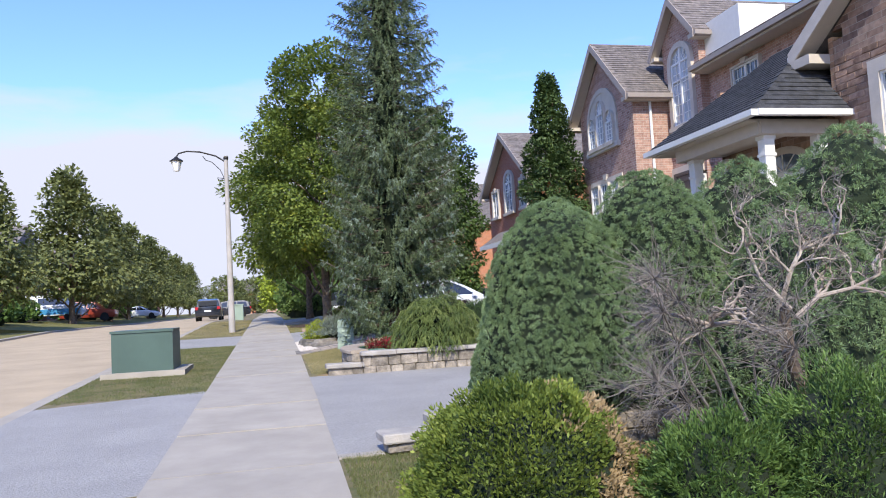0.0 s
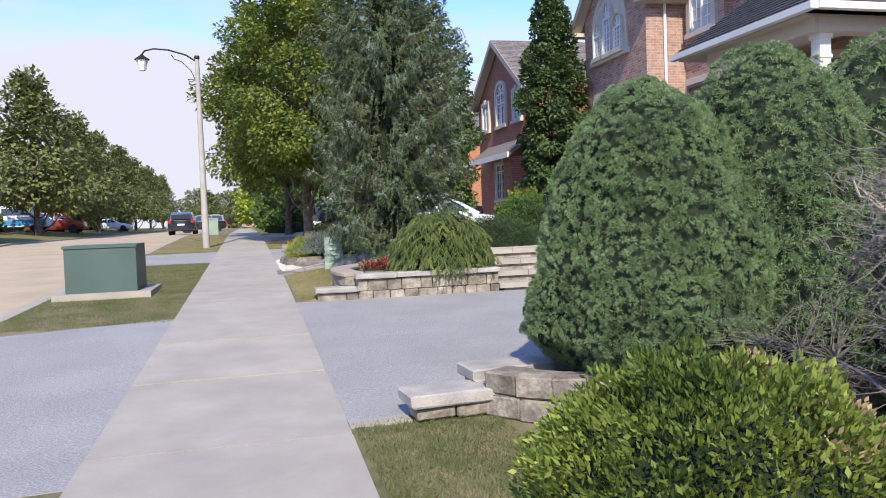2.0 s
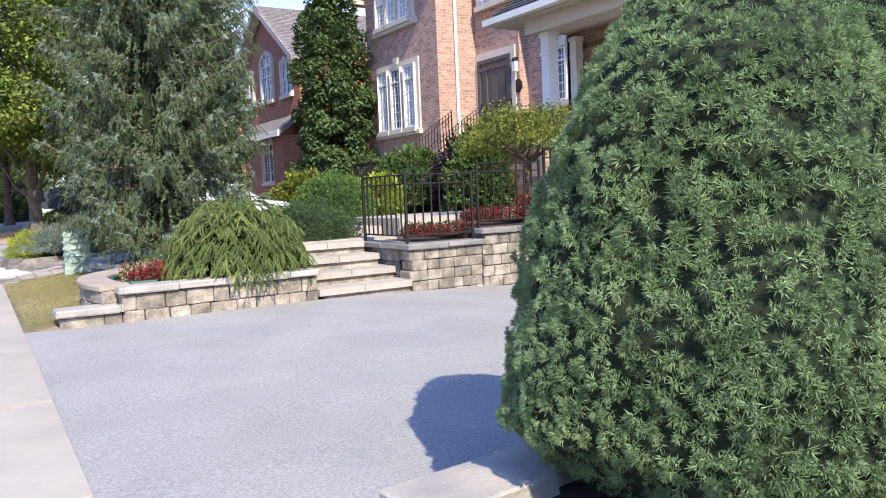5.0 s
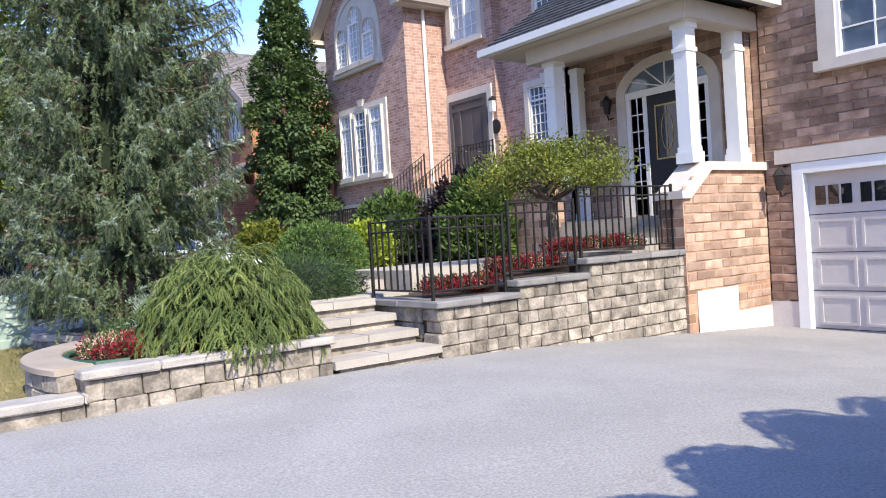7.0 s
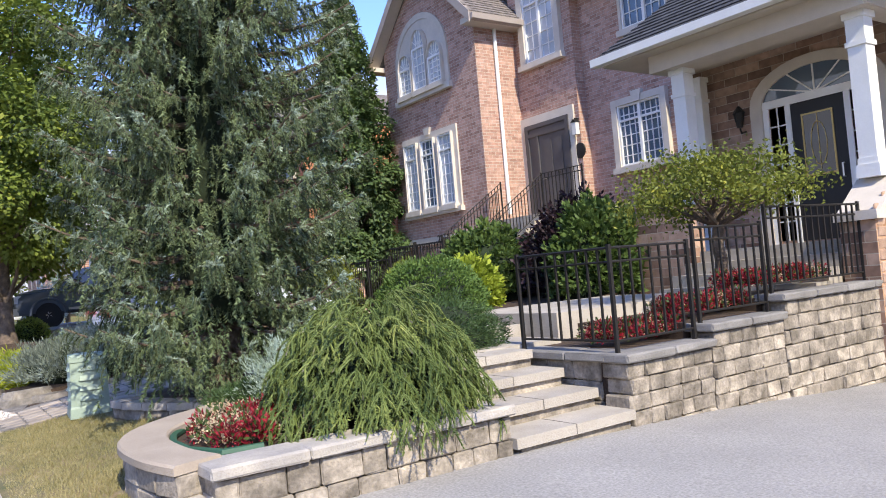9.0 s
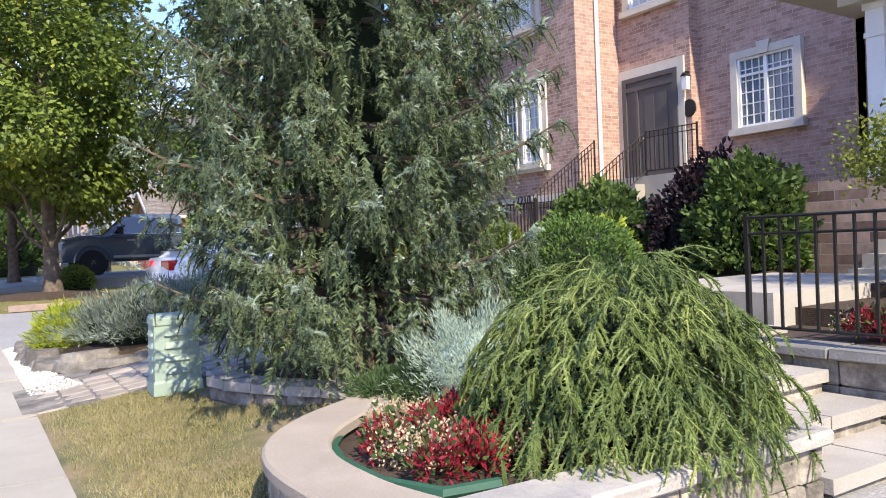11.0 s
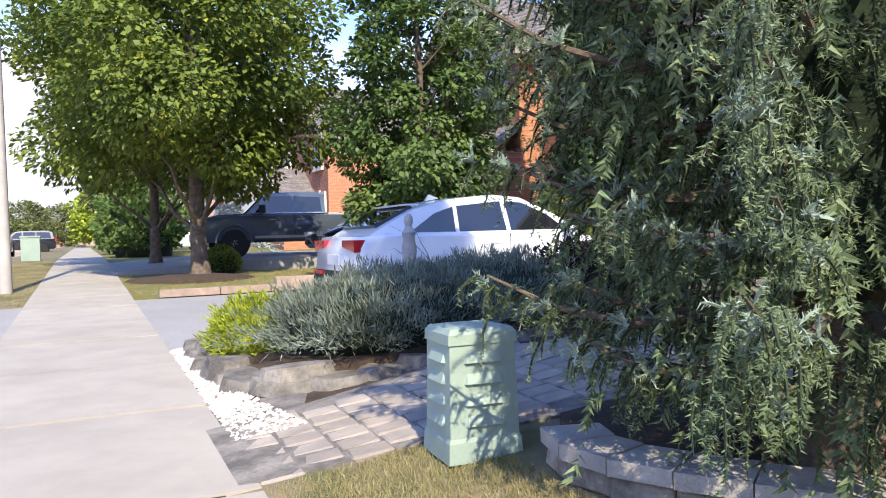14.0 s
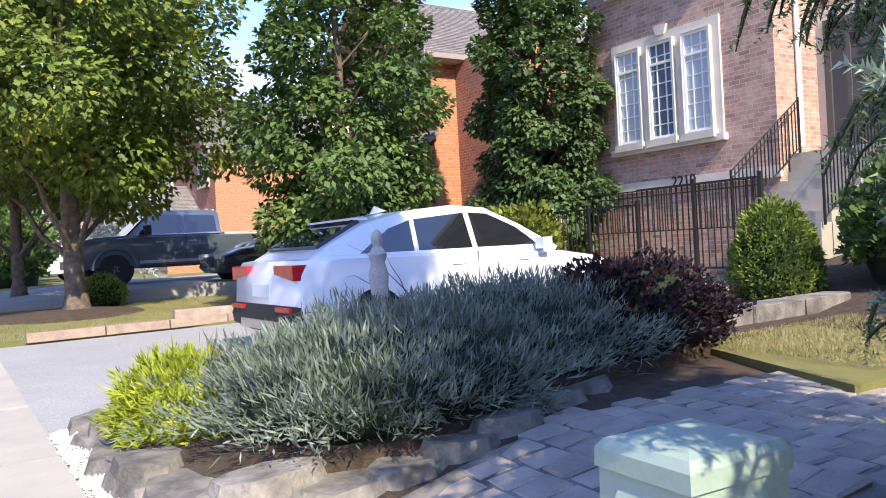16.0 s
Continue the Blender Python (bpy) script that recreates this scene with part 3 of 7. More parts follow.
def sheaths(name, lines, radius, material, parent=None, label="", sides=5):
    """Dense short-needled shoots: a tapering rounded sheath along each strand, all in one mesh."""
    V, F, at = [], [], 0
    ang = 2 * math.pi * np.arange(sides) / sides
    for pts in lines:
        pts = np.asarray(pts)[[0, len(pts) // 3, 2 * len(pts) // 3, -1]]
        d = unit(pts[-1] - pts[0])
        a = unit(np.cross(d, [0.31, 0.72, 0.2]))
        b = np.cross(d, a)
        ring = np.cos(ang)[:, None] * a + np.sin(ang)[:, None] * b
        for q, k in zip(pts, (0.7, 1.0, 0.9, 0.25)):
            V.append(q + ring * radius * k * (0.75 + 0.5 * rng.random((sides, 1))))
        for i in range(3):
            for j in range(sides):
                j2 = (j + 1) % sides
                o = at + i * sides
                F.append((o + j, o + j2, o + sides + j2, o + sides + j))
        at += 4 * sides
    me = bpy.data.meshes.new(name)
    me.from_pydata(np.concatenate(V).tolist(), [], F)
    ob = finish(name, me, material, parent, label)
    return tagged(ob, kind="stuff")


def sphere_dirs(n):
    return unit(rng.normal(size=(n, 3)))


def blob_mesh(name, centre, radii, material, parent=None, rough=0.2, seed=0, segs=20, label="", profile=None):
    """An uneven rounded body."""
    bm = bmesh.new()
    bmesh.ops.create_uvsphere(bm, u_segments=segs, v_segments=max(8, segs // 2), radius=1)
    c, r = Vector(centre), Vector(radii)
    for v in bm.verts:
        k = 1 + rough * noise.noise(v.co * 2.2 + Vector((seed, 0, 0))) + rough * 0.5 * noise.noise(v.co * 5 + Vector((0, seed, 0)))
        s = profile(v.co.z) if profile else 1.0
        v.co = c + Vector((v.co.x * r.x * k * s, v.co.y * r.y * k * s, v.co.z * r.z * k))
    return part(name, bm, material, parent, label, smooth=True)


def limb(bm, p0, p1, r0, r1, wob=0.06, n=5, sides=6):
    """A slightly crooked tapering branch."""
    p0, p1 = Vector(p0), Vector(p1)
    d = (p1 - p0).length
    pts = [p0.lerp(p1, i / n) + (Vector(rng.normal(size=3)) * wob * d / n if 0 < i < n else Vector()) for i in range(n + 1)]
    tube(pts, [r0 + (r1 - r0) * i / n for i in range(n + 1)], sides, bm)
    return pts


def mound(name, label, category, centre, radii, material, count, length, width, group="", core="core", up=0.35, parent=None, rough=0.22,
          fold=True, profile=None, lumps=0.12, seed=1, fuzz=0.12, second=None, share=0.0):
    """A shrub: a core, by default coloured as inner shade, and a skin of many leaves standing out from an uneven
    rounded surface. centre is at its base.
    """
    cx, cy, cz = centre
    rx, ry, rz = radii
    ob = parent or thing(name, label, category, centre, group)
    d = sphere_dirs(int(count * 1.35))
    d = d[d[:, 2] > -0.25][:count]
    k = np.array([1 + lumps * (noise.noise(Vector(v) * 4 + Vector((seed, 0, 0))) * 1.2 + noise.noise(Vector(v) * 9) * 0.6) for v in d])
    s = np.array([profile(z) for z in d[:, 2]]) if profile else np.ones(len(d))
    depth = 1 - fuzz * rng.random(len(d)) ** 1.5
    base = np.stack([cx + d[:, 0] * rx * k * s * depth, cy + d[:, 1] * ry * k * s * depth, cz + rz * 0.28 + d[:, 2] * rz * 0.72 * k * depth], 1)
    base[:, 2] = np.maximum(base[:, 2], cz + 0.01)
    way = unit(d / np.array([rx, ry, rz]) * min(radii)) + 0.55 * rng.normal(size=d.shape) + np.array([0, 0, up])
    ln, wd = length * (0.6 + 0.8 * rng.random(len(d))), width * (0.7 + 0.6 * rng.random(len(d)))
    if second:
        pick = np.array([noise.noise(Vector(v) * 3.3 + Vector((seed * 3, 1, 0))) + 0.55 * v[0] for v in d]) > (0.6 - share)
        blades("dry_foliage", base[pick], way[pick], ln[pick], wd[pick], second, ob, fold=fold)
        base, way, ln, wd = base[~pick], way[~pick], ln[~pick], wd[~pick]
    blades("foliage", base, way, ln, wd, material, ob, fold=fold)
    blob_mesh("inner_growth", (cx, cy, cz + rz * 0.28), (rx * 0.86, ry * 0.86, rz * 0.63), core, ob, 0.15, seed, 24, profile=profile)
    return ob


def broadleaf(name, label, category, at, height, crown_r, crown_base, material, count, leaf, group="", trunk_r=0.16, seed=0, shape="oval", bark="bark", clumps=46, lean=0.0, fork=1.0):
    """A tree: tapered trunk, limbs out to clumps, and a crown of many leaves gathered in clumps with gaps."""
    x, y, z = at
    ob = thing(name, label, category, at, group)
    lr = np.random.default_rng(seed + 11)
    bm = bmesh.new()
    top = z + height * 0.86
    trunk = limb(bm, (x, y, z - 0.15), (x + lean, y, top), trunk_r, trunk_r * 0.15, 0.02, 8, 10)
    lathe([(trunk_r * 1.7, -0.15), (trunk_r * 1.25, 0.12), (trunk_r, 0.4)], (x, y, z), 10, bm=bm)
    centres, sizes = [], []
    for i in range(clumps):
        u = (i + lr.random()) / clumps
        h = crown_base + (height - crown_base) * u
        if shape == "cone":
            rr = crown_r * (1.02 - u) ** 0.75 * min(1, (u + 0.10) * 6)
        elif shape == "column":
            rr = crown_r * min(1, (1.0 - u) * 1.9 + 0.05) * min(1, u * 9 + 0.55)
        else:
            rr = crown_r * math.sqrt(max(0.02, 1 - (2 * u - 0.86) ** 2 / 1.35))
        a = i * 2.39996 + lr.random() * 0.7
        d = rr * (0.35 + 0.62 * math.sqrt(lr.random()))
        c = Vector((x + lean * u + d * math.cos(a), y + d * math.sin(a), z + h))
        centres.append(c)
        sizes.append(crown_r * (0.24 + 0.17 * lr.random()) * (1.0 if shape != "column" else 0.95) * (1 - 0.35 * u))
        if i % 2 == 0:
            k = min(0.9, max(0.12, (h - d * 0.7 * fork) / (height * 0.86)))
            p0 = trunk[int(k * 8)]
            limb(bm, p0, c, trunk_r * 0.34 * (1.1 - u), 0.012, 0.10, 5, 5)
    part("trunk", bm, bark, ob, smooth=True)
    w = np.array(sizes) ** 2
    idx = lr.choice(len(centres), count, p=w / w.sum())
    c, s = np.array([tuple(v) for v in centres])[idx], np.array(sizes)[idx]
    d = sphere_dirs(count)
    r = s * (0.45 + 0.62 * rng.random(count) ** 0.6)
    base = c + d * r[:, None] * np.array([1.15, 1.15, 0.78])
    out = unit(base - np.array([x, y, z + height * 0.5]))
    way = d * 0.5 + out * 0.5 + 0.6 * rng.normal(size=d.shape) + np.array([0, 0, -0.35])
    flat = np.tile(np.array([0, 0, 1.0]), (count, 1)) + 0.5 * out
    blades("crown", base, way, leaf * (0.7 + 0.6 * rng.random(count)), leaf * 0.75 * (0.7 + 0.6 * rng.random(count)), material, ob, flat=flat)
    return ob


def block_mesh(w, d, h, seed):
    """A split-faced wall block: rough front, rounded edges, origin at its base corner."""
    bm = box(0, w, 0, d, 0, h)
    bmesh.ops.bevel(bm, geom=bm.edges[:], offset=0.012, segments=1, affect="EDGES")
    lr = random.Random(seed)
    for v in bm.verts:
        v.co += Vector((lr.uniform(-0.004, 0.004), lr.uniform(-0.012, 0.008), lr.uniform(-0.003, 0.003)))
    bmesh.ops.recalc_face_normals(bm, faces=bm.faces)
    me = bpy.data.meshes.new("wall_block")
    bm.to_mesh(me)
    bm.free()
    return me


BLOCKS = {}


def block(parent, p, turn, w, d, h, material, seed, name="block"):
    key = (round(w, 2), round(d, 2), round(h, 2), material, seed % 4)
    if key not in BLOCKS:
        BLOCKS[key] = block_mesh(w, d, h, seed % 4 + int(w * 100))
        BLOCKS[key].materials.append(M[material])
    ob = new(name, BLOCKS[key])
    ob.parent = parent
    ob.matrix_parent_inverse = Matrix.Translation(-parent.location)
    ob.matrix_basis = pose(*p, 0, 0, turn)
    return ob




# ---- ground, road and pavements ----
WL, WR = -1.0, 0.47                # the pavement's left edge, and a line just inside its right edge


def walk_edge(y):
    """The pavement's right edge, which widens slightly up the street."""
    return 0.49 + 0.16 * min(max((y - 5.0) / 14.0, 0.0), 1.0) ** 0.8


KERB = -3.25
bm = bmesh.new()
xs = [-900, -200, -60, -30, -20, -11.5, KERB, WL, 0.7, 4.9, 7, 9, 11.5, 14, 20, 40, 200, 900]
ys = [-300, -60, -30, -10, 0, 5, 10, 13, 16, 20, 25, 30, 38, 46, 60, 90, 150, 300, 900]
grid = [[bm.verts.new((x, y, rise(y) - (ramp(x) if -4 < y < 13.2 and x < 14 else 0) - 0.14)) for x in xs] for y in ys]
for r0, r1 in zip(grid, grid[1:]):
    for i in range(len(xs) - 1):
        bm.faces.new((r0[i], r0[i + 1], r1[i + 1], r1[i]))
tagged(part("ground", bm, "verge"), "dry grassy ground that reaches the horizon", "ground", kind="structure")
sheet("road", [(-11.6, -40), (KERB - 0.42, -40), (KERB - 0.42, 300), (-11.6, 300)], -0.11, "road", "sun-bleached tan asphalt road", 0.2)
sheet("kerb_near", [(KERB - 0.42, -40), (KERB - 0.16, -40), (KERB - 0.16, 300), (KERB - 0.42, 300)], -0.095, "concrete", "concrete gutter along the road")
sheet("kerb_near_top", [(KERB - 0.16, -40), (KERB, -40), (KERB, 300), (KERB - 0.16, 300)], -0.015, "concrete", "pale rolled concrete kerb")
sheet("kerb_far", [(-11.95, -40), (-11.6, -40), (-11.6, 300), (-11.95, 300)], -0.02, "concrete", "concrete kerb on the far side of the road")
sheet("far_verge", [(-17.5, -40), (-11.95, -40), (-11.95, 300), (-17.5, 300)], -0.02, "verge", "dry lawn beyond the road")
sheet("pavement_bed", [(WL, -40), (WR, -40), (WR, 300), (WL, 300)], -0.014, "soil", "bed below the concrete pavement", 0.12)
pavement = thing("pavement", "pale concrete pavement of large cast slabs", "pavement", (0, 0, 0), kind="structure")
y = 6.62 - 1.913 * 10
slab_count = 0
while y < 120:
    bm = bmesh.new()
    w = 0.024
    box(WL, 0.5, y + w, y + 1.913 - w, 0, 1, bm)
    for v in bm.verts:
        if v.co.x > 0:
            v.co.x = walk_edge(v.co.y)
        v.co.z = rise(v.co.y) + (0.0 if v.co.z > 0.5 else -0.12) + 0.004 * ((slab_count * 7) % 5 - 2) / 2
    part("slab", bm, "concrete", pavement, bevel=0.007)
    slab_count += 1
    y += 1.913

# driveways and lawns
sheet("driveway_near", [(WR, 6.92), (1.2, 6.92), (1.8, 7.05), (3.4, 7.3), (11.45, 7.3), (11.45, 13.5), (WR, 13.5)], -0.012, "asphalt", "grey asphalt driveway sloping to the garage", 0.2, True)
sheet("driveway_apron", [(KERB, 6.0), (WL, 6.2), (WL, 12.5), (KERB, 11.75)], -0.014, "asphalt", "grey asphalt driveway apron by the road", 0.2)
sheet("driveway_side", [(WR, 21.6), (2.4, 22.6), (12.6, 22.6), (12.6, 29.0), (WR, 28.5)], -0.012, "asphalt", "grey asphalt driveway under the parked white car", 0.2)
sheet("driveway_side_apron", [(KERB, 23.0), (WL, 23.2), (WL, 28.3), (KERB, 28.0)], -0.014, "asphalt", "grey asphalt apron beside the street lamp", 0.2)
bm = prism([(0.6, rise(40) - 0.25), (14, rise(40) - 0.25), (14, 0.95), (4.2, 0.92), (0.6, rise(40) - 0.012)], 35.3, 44.5, "y")
tagged(part("driveway_far", bm, "asphalt"), "grey asphalt driveway under the pickup truck", "ground", kind="structure")
sheet("boulevard_lawn", [(KERB, 11.75), (WL, 12.5), (WL, 23.2), (KERB, 23.0)], -0.02, "grass", "patchy mown verge round the green utility box", 0.2)
sheet("boulevard_lawn_near", [(KERB, -20), (WL, -20), (WL, 6.2), (KERB, 6.0)], -0.02, "grass", "patchy mown verge beside the pavement", 0.2)
sheet("boulevard_lawn_far", [(KERB, 28.0), (WL, 28.3), (WL, 150), (KERB, 150)], -0.02, "grass", "yellowing verge round the street lamp", 0.2)
sheet("front_lawn_near", [(WR, -20), (6, -20), (6, 6.3), (1.75, 6.3), (1.4, 6.9), (WR, 6.92)], -0.02, "grass", "worn lawn in front of the stone edging", 0.2)
sheet("front_lawn", [(WR, 13.42), (3.6, 13.42), (3.6, 17.2), (1.95, 18.2), (WR, 18.25)], -0.02, "grass", "small sunburnt lawn beside the pavement", 0.3, tilt=True, step=0.5)
sheet("far_lawn", [(WR, 29.1), (9.5, 29.1), (9.5, 35.35), (WR, 35.35)], -0.02, "verge", "yellowed lawn round the maple", 0.2)
sheet("planting_bed", [(1.85, 17.3), (2.3, 16.4), (3.0, 15.6), (4.0, 15.2), (9.8, 15.0), (9.8, 17.2), (6.5, 17.6), (4.6, 17.1), (3.0, 17.85), (2.2, 17.85)], 0.03, "soil", "dark mulched planting bed", 0.4, tilt=True, step=1.0)
sheet("paver_bed", [(WR, 18.2), (1.6, 18.1), (4.6, 17.2), (6.5, 18.0), (6.5, 19.6), (2.3, 19.6), (WR, 19.3)], -0.004, "rock", "sand bed below the pavers", 0.3, tilt=True, step=0.5)
bm = bmesh.new()
lathe([(1.5, 0.0), (1.35, 0.06), (0.5, 0.14), (0.05, 0.15)], (2.15, 33.2, rise(33) - 0.03), 28, bm=bm)
tagged(part("tree_mulch", bm, "soil", smooth=True), "ring of dark mulch round the maple", "mulch", kind="structure")

# terraced garden behind the retaining wall
bm = bmesh.new()
for outline, z in (([(5.05, 13.62), (9.4, 13.62), (9.4, 17.2), (5.05, 17.2)], 0.78), ([(6.1, 13.62), (9.4, 13.62), (9.4, 16), (6.1, 16)], 0.93), ([(7.3, 13.62), (9.4, 13.62), (9.4, 15), (7.3, 15)], 1.06)):
    prism(outline, -0.3, z - 0.05, "z", bm)
tagged(part("terrace_soil", bm, "soil"), "dark soil of the terraced flower beds", "soil", kind="structure")
bm = bmesh.new()
v = [bm.verts.new(c) for c in ((5.6, 17.0, 0.72), (9.4, 17.0, 1.1), (14.6, 17.0, 1.5), (14.6, 22.6, 1.6), (9.6, 22.6, 0.9), (7.4, 22.6, 0.62), (6.6, 20.0, 0.64), (6.4, 18.0, 0.66))]
bm.faces.new(v)
r = bmesh.ops.extrude_face_region(bm, geom=bm.faces[:])
for e in r["geom"]:
    if isinstance(e, bmesh.types.BMVert):
        e.co.z = -0.4
tagged(part("garden_bank", bm, "soil"), "mulched bank rising to the pink brick house", "soil", kind="structure")


# ---- houses ----
def window(name, house, x, y0, y1, z0, z1, lights=3, head=0.0, glass="glass", trim=0.14, transom=0.24, bars=(2, 5), proud=0.05):
    """A window in a wall that faces the street at x: stone surround, white frame, panes with glazing bars, sill. head: rise of an arched top."""
    if proud == 0.05:
        x -= 0.078
    if head:
        outer = arch(y0 - trim, y1 + trim, z0 - 0.02, z1, head + trim)
        inner = arch(y0, y1, z0, z1, head)
    else:
        outer = [(y0 - trim, z0 - 0.02), (y1 + trim, z0 - 0.02), (y1 + trim, z1 + trim), (y0 - trim, z1 + trim)]
        inner = [(y0, z0), (y1, z0), (y1, z1), (y0, z1)]
    part("surround", ring_prism(outer, inner, x - proud, x + 0.10), "trim", house)
    part("window_sill", box(x - proud - 0.06, x + 0.06, y0 - trim - 0.05, y1 + trim + 0.05, z0 - 0.16, z0 - 0.015), "trim", house, bevel=0.01)
    if not head and trim > 0.05:
        ym = (y0 + y1) / 2
        part("keystone", prism([(ym - 0.10, z1), (ym + 0.10, z1), (ym + 0.16, z1 + trim + 0.1), (ym - 0.16, z1 + trim + 0.1)], x - proud - 0.03, x + 0.02), "trim", house)
    part("pane", prism(inner, x + 0.05, x + 0.07), glass, house)
    f = bmesh.new()
    t = 0.05
    step_w = (y1 - y0) / lights
    def top(yy):
        if not head:
            return z1
        u = (yy - (y0 + y1) / 2) / ((y1 - y0) / 2)
        return z1 + head * math.sqrt(max(0.0, 1 - u * u))
    for i in range(lights + 1):
        yy = y0 + i * step_w
        thick = t if i in (0, lights) else t * 1.6
        a = min(max(yy - thick / 2, y0), y1 - thick)
        box(x - 0.01, x + 0.06, a, a + thick, z0, max(z0 + 0.3, min(top(a), top(a + thick))), f)
    box(x - 0.005, x + 0.06, y0, y1, z0, z0 + t, f)
    box(x - 0.004, x + 0.06, y0, y1, z1 - t if not head else z1 - 0.03, z1 if not head else z1 + 0.03, f)
    if transom:
        box(x - 0.003, x + 0.06, y0, y1, z0 + (z1 - z0) * (1 - transom) - t / 2, z0 + (z1 - z0) * (1 - transom) + t / 2, f)
    part("window_frame", f, "white", house)
    for i in range(lights):
        a = y0 + i * step_w
        for k in range(1, bars[0]):
            yy = a + step_w * k / bars[0]
            part("glazing_bar", box(x + 0.022, x + 0.045, yy - 0.011, yy + 0.011, z0, top(yy)), "white", house)
        for k in range(1, bars[1]):
            zz = z0 + (z1 - z0) * k / bars[1]
            part("glazing_bar", box(x + 0.024, x + 0.046, a, a + step_w, zz - 0.011, zz + 0.011), "white", house)
    if head:
        for k in range(1, 6):
            a = math.pi * k / 6
            ym = (y0 + y1) / 2
            part("glazing_bar", tube([(x + 0.035, ym, z1), (x + 0.035, ym + (y1 - y0) / 2 * math.cos(a), z1 + head * math.sin(a))], 0.012, 4), "white", house)


def shingles(outline_fn, rows, material, house, name="roof_shingles"):
    bm = bmesh.new()
    for r in range(rows):
        quad = outline_fn(r / rows, (r + 1) / rows)
        lift = Vector(quad[4]) * 0.018
        a, b, c, d = (Vector(p) for p in quad[:4])
        n = max(1, int((b - a).length / 0.33))
        for i in range(n):
            off = 0.5 if r % 2 else 0.0
            u0, u1 = max(0, (i + off) / n), min(1, (i + 1 + off) / n)
            if u0 >= 1:
                continue
            p = [a.lerp(b, u0) + lift, a.lerp(b, u1) + lift, d.lerp(c, u1), d.lerp(c, u0)]
            bm.faces.new([bm.verts.new(q) for q in p])
            lo = [a.lerp(b, u0), a.lerp(b, u1)]
            vs = [bm.verts.new(lo[0]), bm.verts.new(lo[1]), bm.verts.new(p[1]), bm.verts.new(p[0])]
            bm.faces.new(vs)
    ob = part(name, bm, material, house)
    ob["kind"] = "stuff"
    return ob


def gable_roof(house, x0, x1, y0, y1, ze, za, mat_roof="shingle", over=0.42, fascia="eave"):
    """A roof with its ridge along x, gable end towards the street at x0."""
    ym = (y0 + y1) / 2
    k = (za - ze) / (ym - y0)
    yo0, yo1, zo = y0 - over, y1 + over, ze - over * k
    t = 0.09
    part("roof", prism([(yo0, zo), (ym, za), (yo1, zo), (yo1, zo + t), (ym, za + t), (yo0, zo + t)], x0 - over, x1), mat_roof, house)
    for s, ya in ((-1, yo0), (1, yo1)):
        nrm = Vector((0, s * (za - zo), ym - yo0)).normalized()
        def fn(u, w, ya=ya):
            p = lambda uu, xx: (xx, ya + (ym - ya) * uu, zo + t + (za - zo) * uu)
            return (p(u, x0 - over), p(u, x1), p(w, x1), p(w, x0 - over), tuple(nrm))
        shingles(fn, int((Vector((ym - ya, za - zo))).length / 0.16), mat_roof, house)
    h = 0.2
    for s, ya in ((-1, yo0), (1, yo1)):
        part("barge_board", prism([(ya, zo - h), (ym, za - h), (ym, za + t + 0.01), (ya, zo + t + 0.01)], x0 - over - 0.03, x0 - over), fascia, house)
        part("soffit", prism([(ya, zo - 0.02), (ym, za - 0.02), (ym, za), (ya, zo)], x0 - over, x0), "soffit", house)
        lo = min(ya, ya - s * over)
        part("eave_box", box(x0 - over, x1, lo, lo + over, zo - 0.16, zo - 0.02), "soffit", house)
        part("gutter", prism([(ya, zo - 0.16), (ya + s * 0.11, zo - 0.12), (ya + s * 0.13, zo + 0.02), (ya, zo + 0.02)], x0 - over, x1), fascia, house)


def wall_x(house, x0, x1, y0, y1, z0, z1, mx, my, name="wall", gable=None):
    """A block of house: street face and side faces are separate leaves of brick, toned as shaded and as sunlit."""
    out = [(y0, z0), (y1, z0), (y1, z1)] + ([((y0 + y1) / 2, gable)] if gable else []) + [(y0, z1)]
    part(name, prism(out, x0, x0 + 0.12), mx, house)
    part("side_wall", box(x0 + 0.003, x1, y0 - 0.003, y0 + 0.12, z0, z1 - 0.002), my, house)
    part("side_wall", box(x0 + 0.003, x1, y1 - 0.12, y1 + 0.003, z0, z1 - 0.002), my, house)


houseA = thing("brick_house", "two-storey pink brick house with arched windows and gables", "house", (12.7, 24, 1.0))
GA = 0.2
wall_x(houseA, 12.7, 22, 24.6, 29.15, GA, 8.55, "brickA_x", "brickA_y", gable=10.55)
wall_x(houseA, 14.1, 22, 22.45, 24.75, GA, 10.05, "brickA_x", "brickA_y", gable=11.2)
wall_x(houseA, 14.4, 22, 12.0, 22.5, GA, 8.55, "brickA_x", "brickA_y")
gable_roof(houseA, 12.7, 22, 24.6, 29.15, 8.55, 10.75)
gable_roof(houseA, 14.1, 22, 22.45, 24.75, 10.05, 11.3, over=0.35)
part("roof", prism([(13.8, 8.55), (13.8, 8.63), (19.5, 11.6), (25, 8.6), (25, 8.5)], 12.0, 22.3, "y"), "shingle", houseA)
def fnA(u, w):
    p = lambda uu, yy: (13.8 + 5.7 * uu, yy, 8.64 + 2.97 * uu)
    return (p(u, 12.0), p(u, 22.3), p(w, 22.3), p(w, 12.0), (-0.46, 0, 0.89))
shingles(fnA, 38, "shingle", houseA)
part("eave_box", box(13.78, 14.5, 12.0, 22.4, 8.33, 8.54), "soffit", houseA)
part("gutter", box(13.66, 13.78, 12.0, 22.45, 8.40, 8.55), "eave", houseA)
part("siding_panel", box(14.35, 16, 20.5, 22.44, 8.66, 10.0), "siding", houseA)
part("plinth_band", box(12.64, 12.72, 24.55, 29.2, 2.45, 2.66), "trim", houseA)
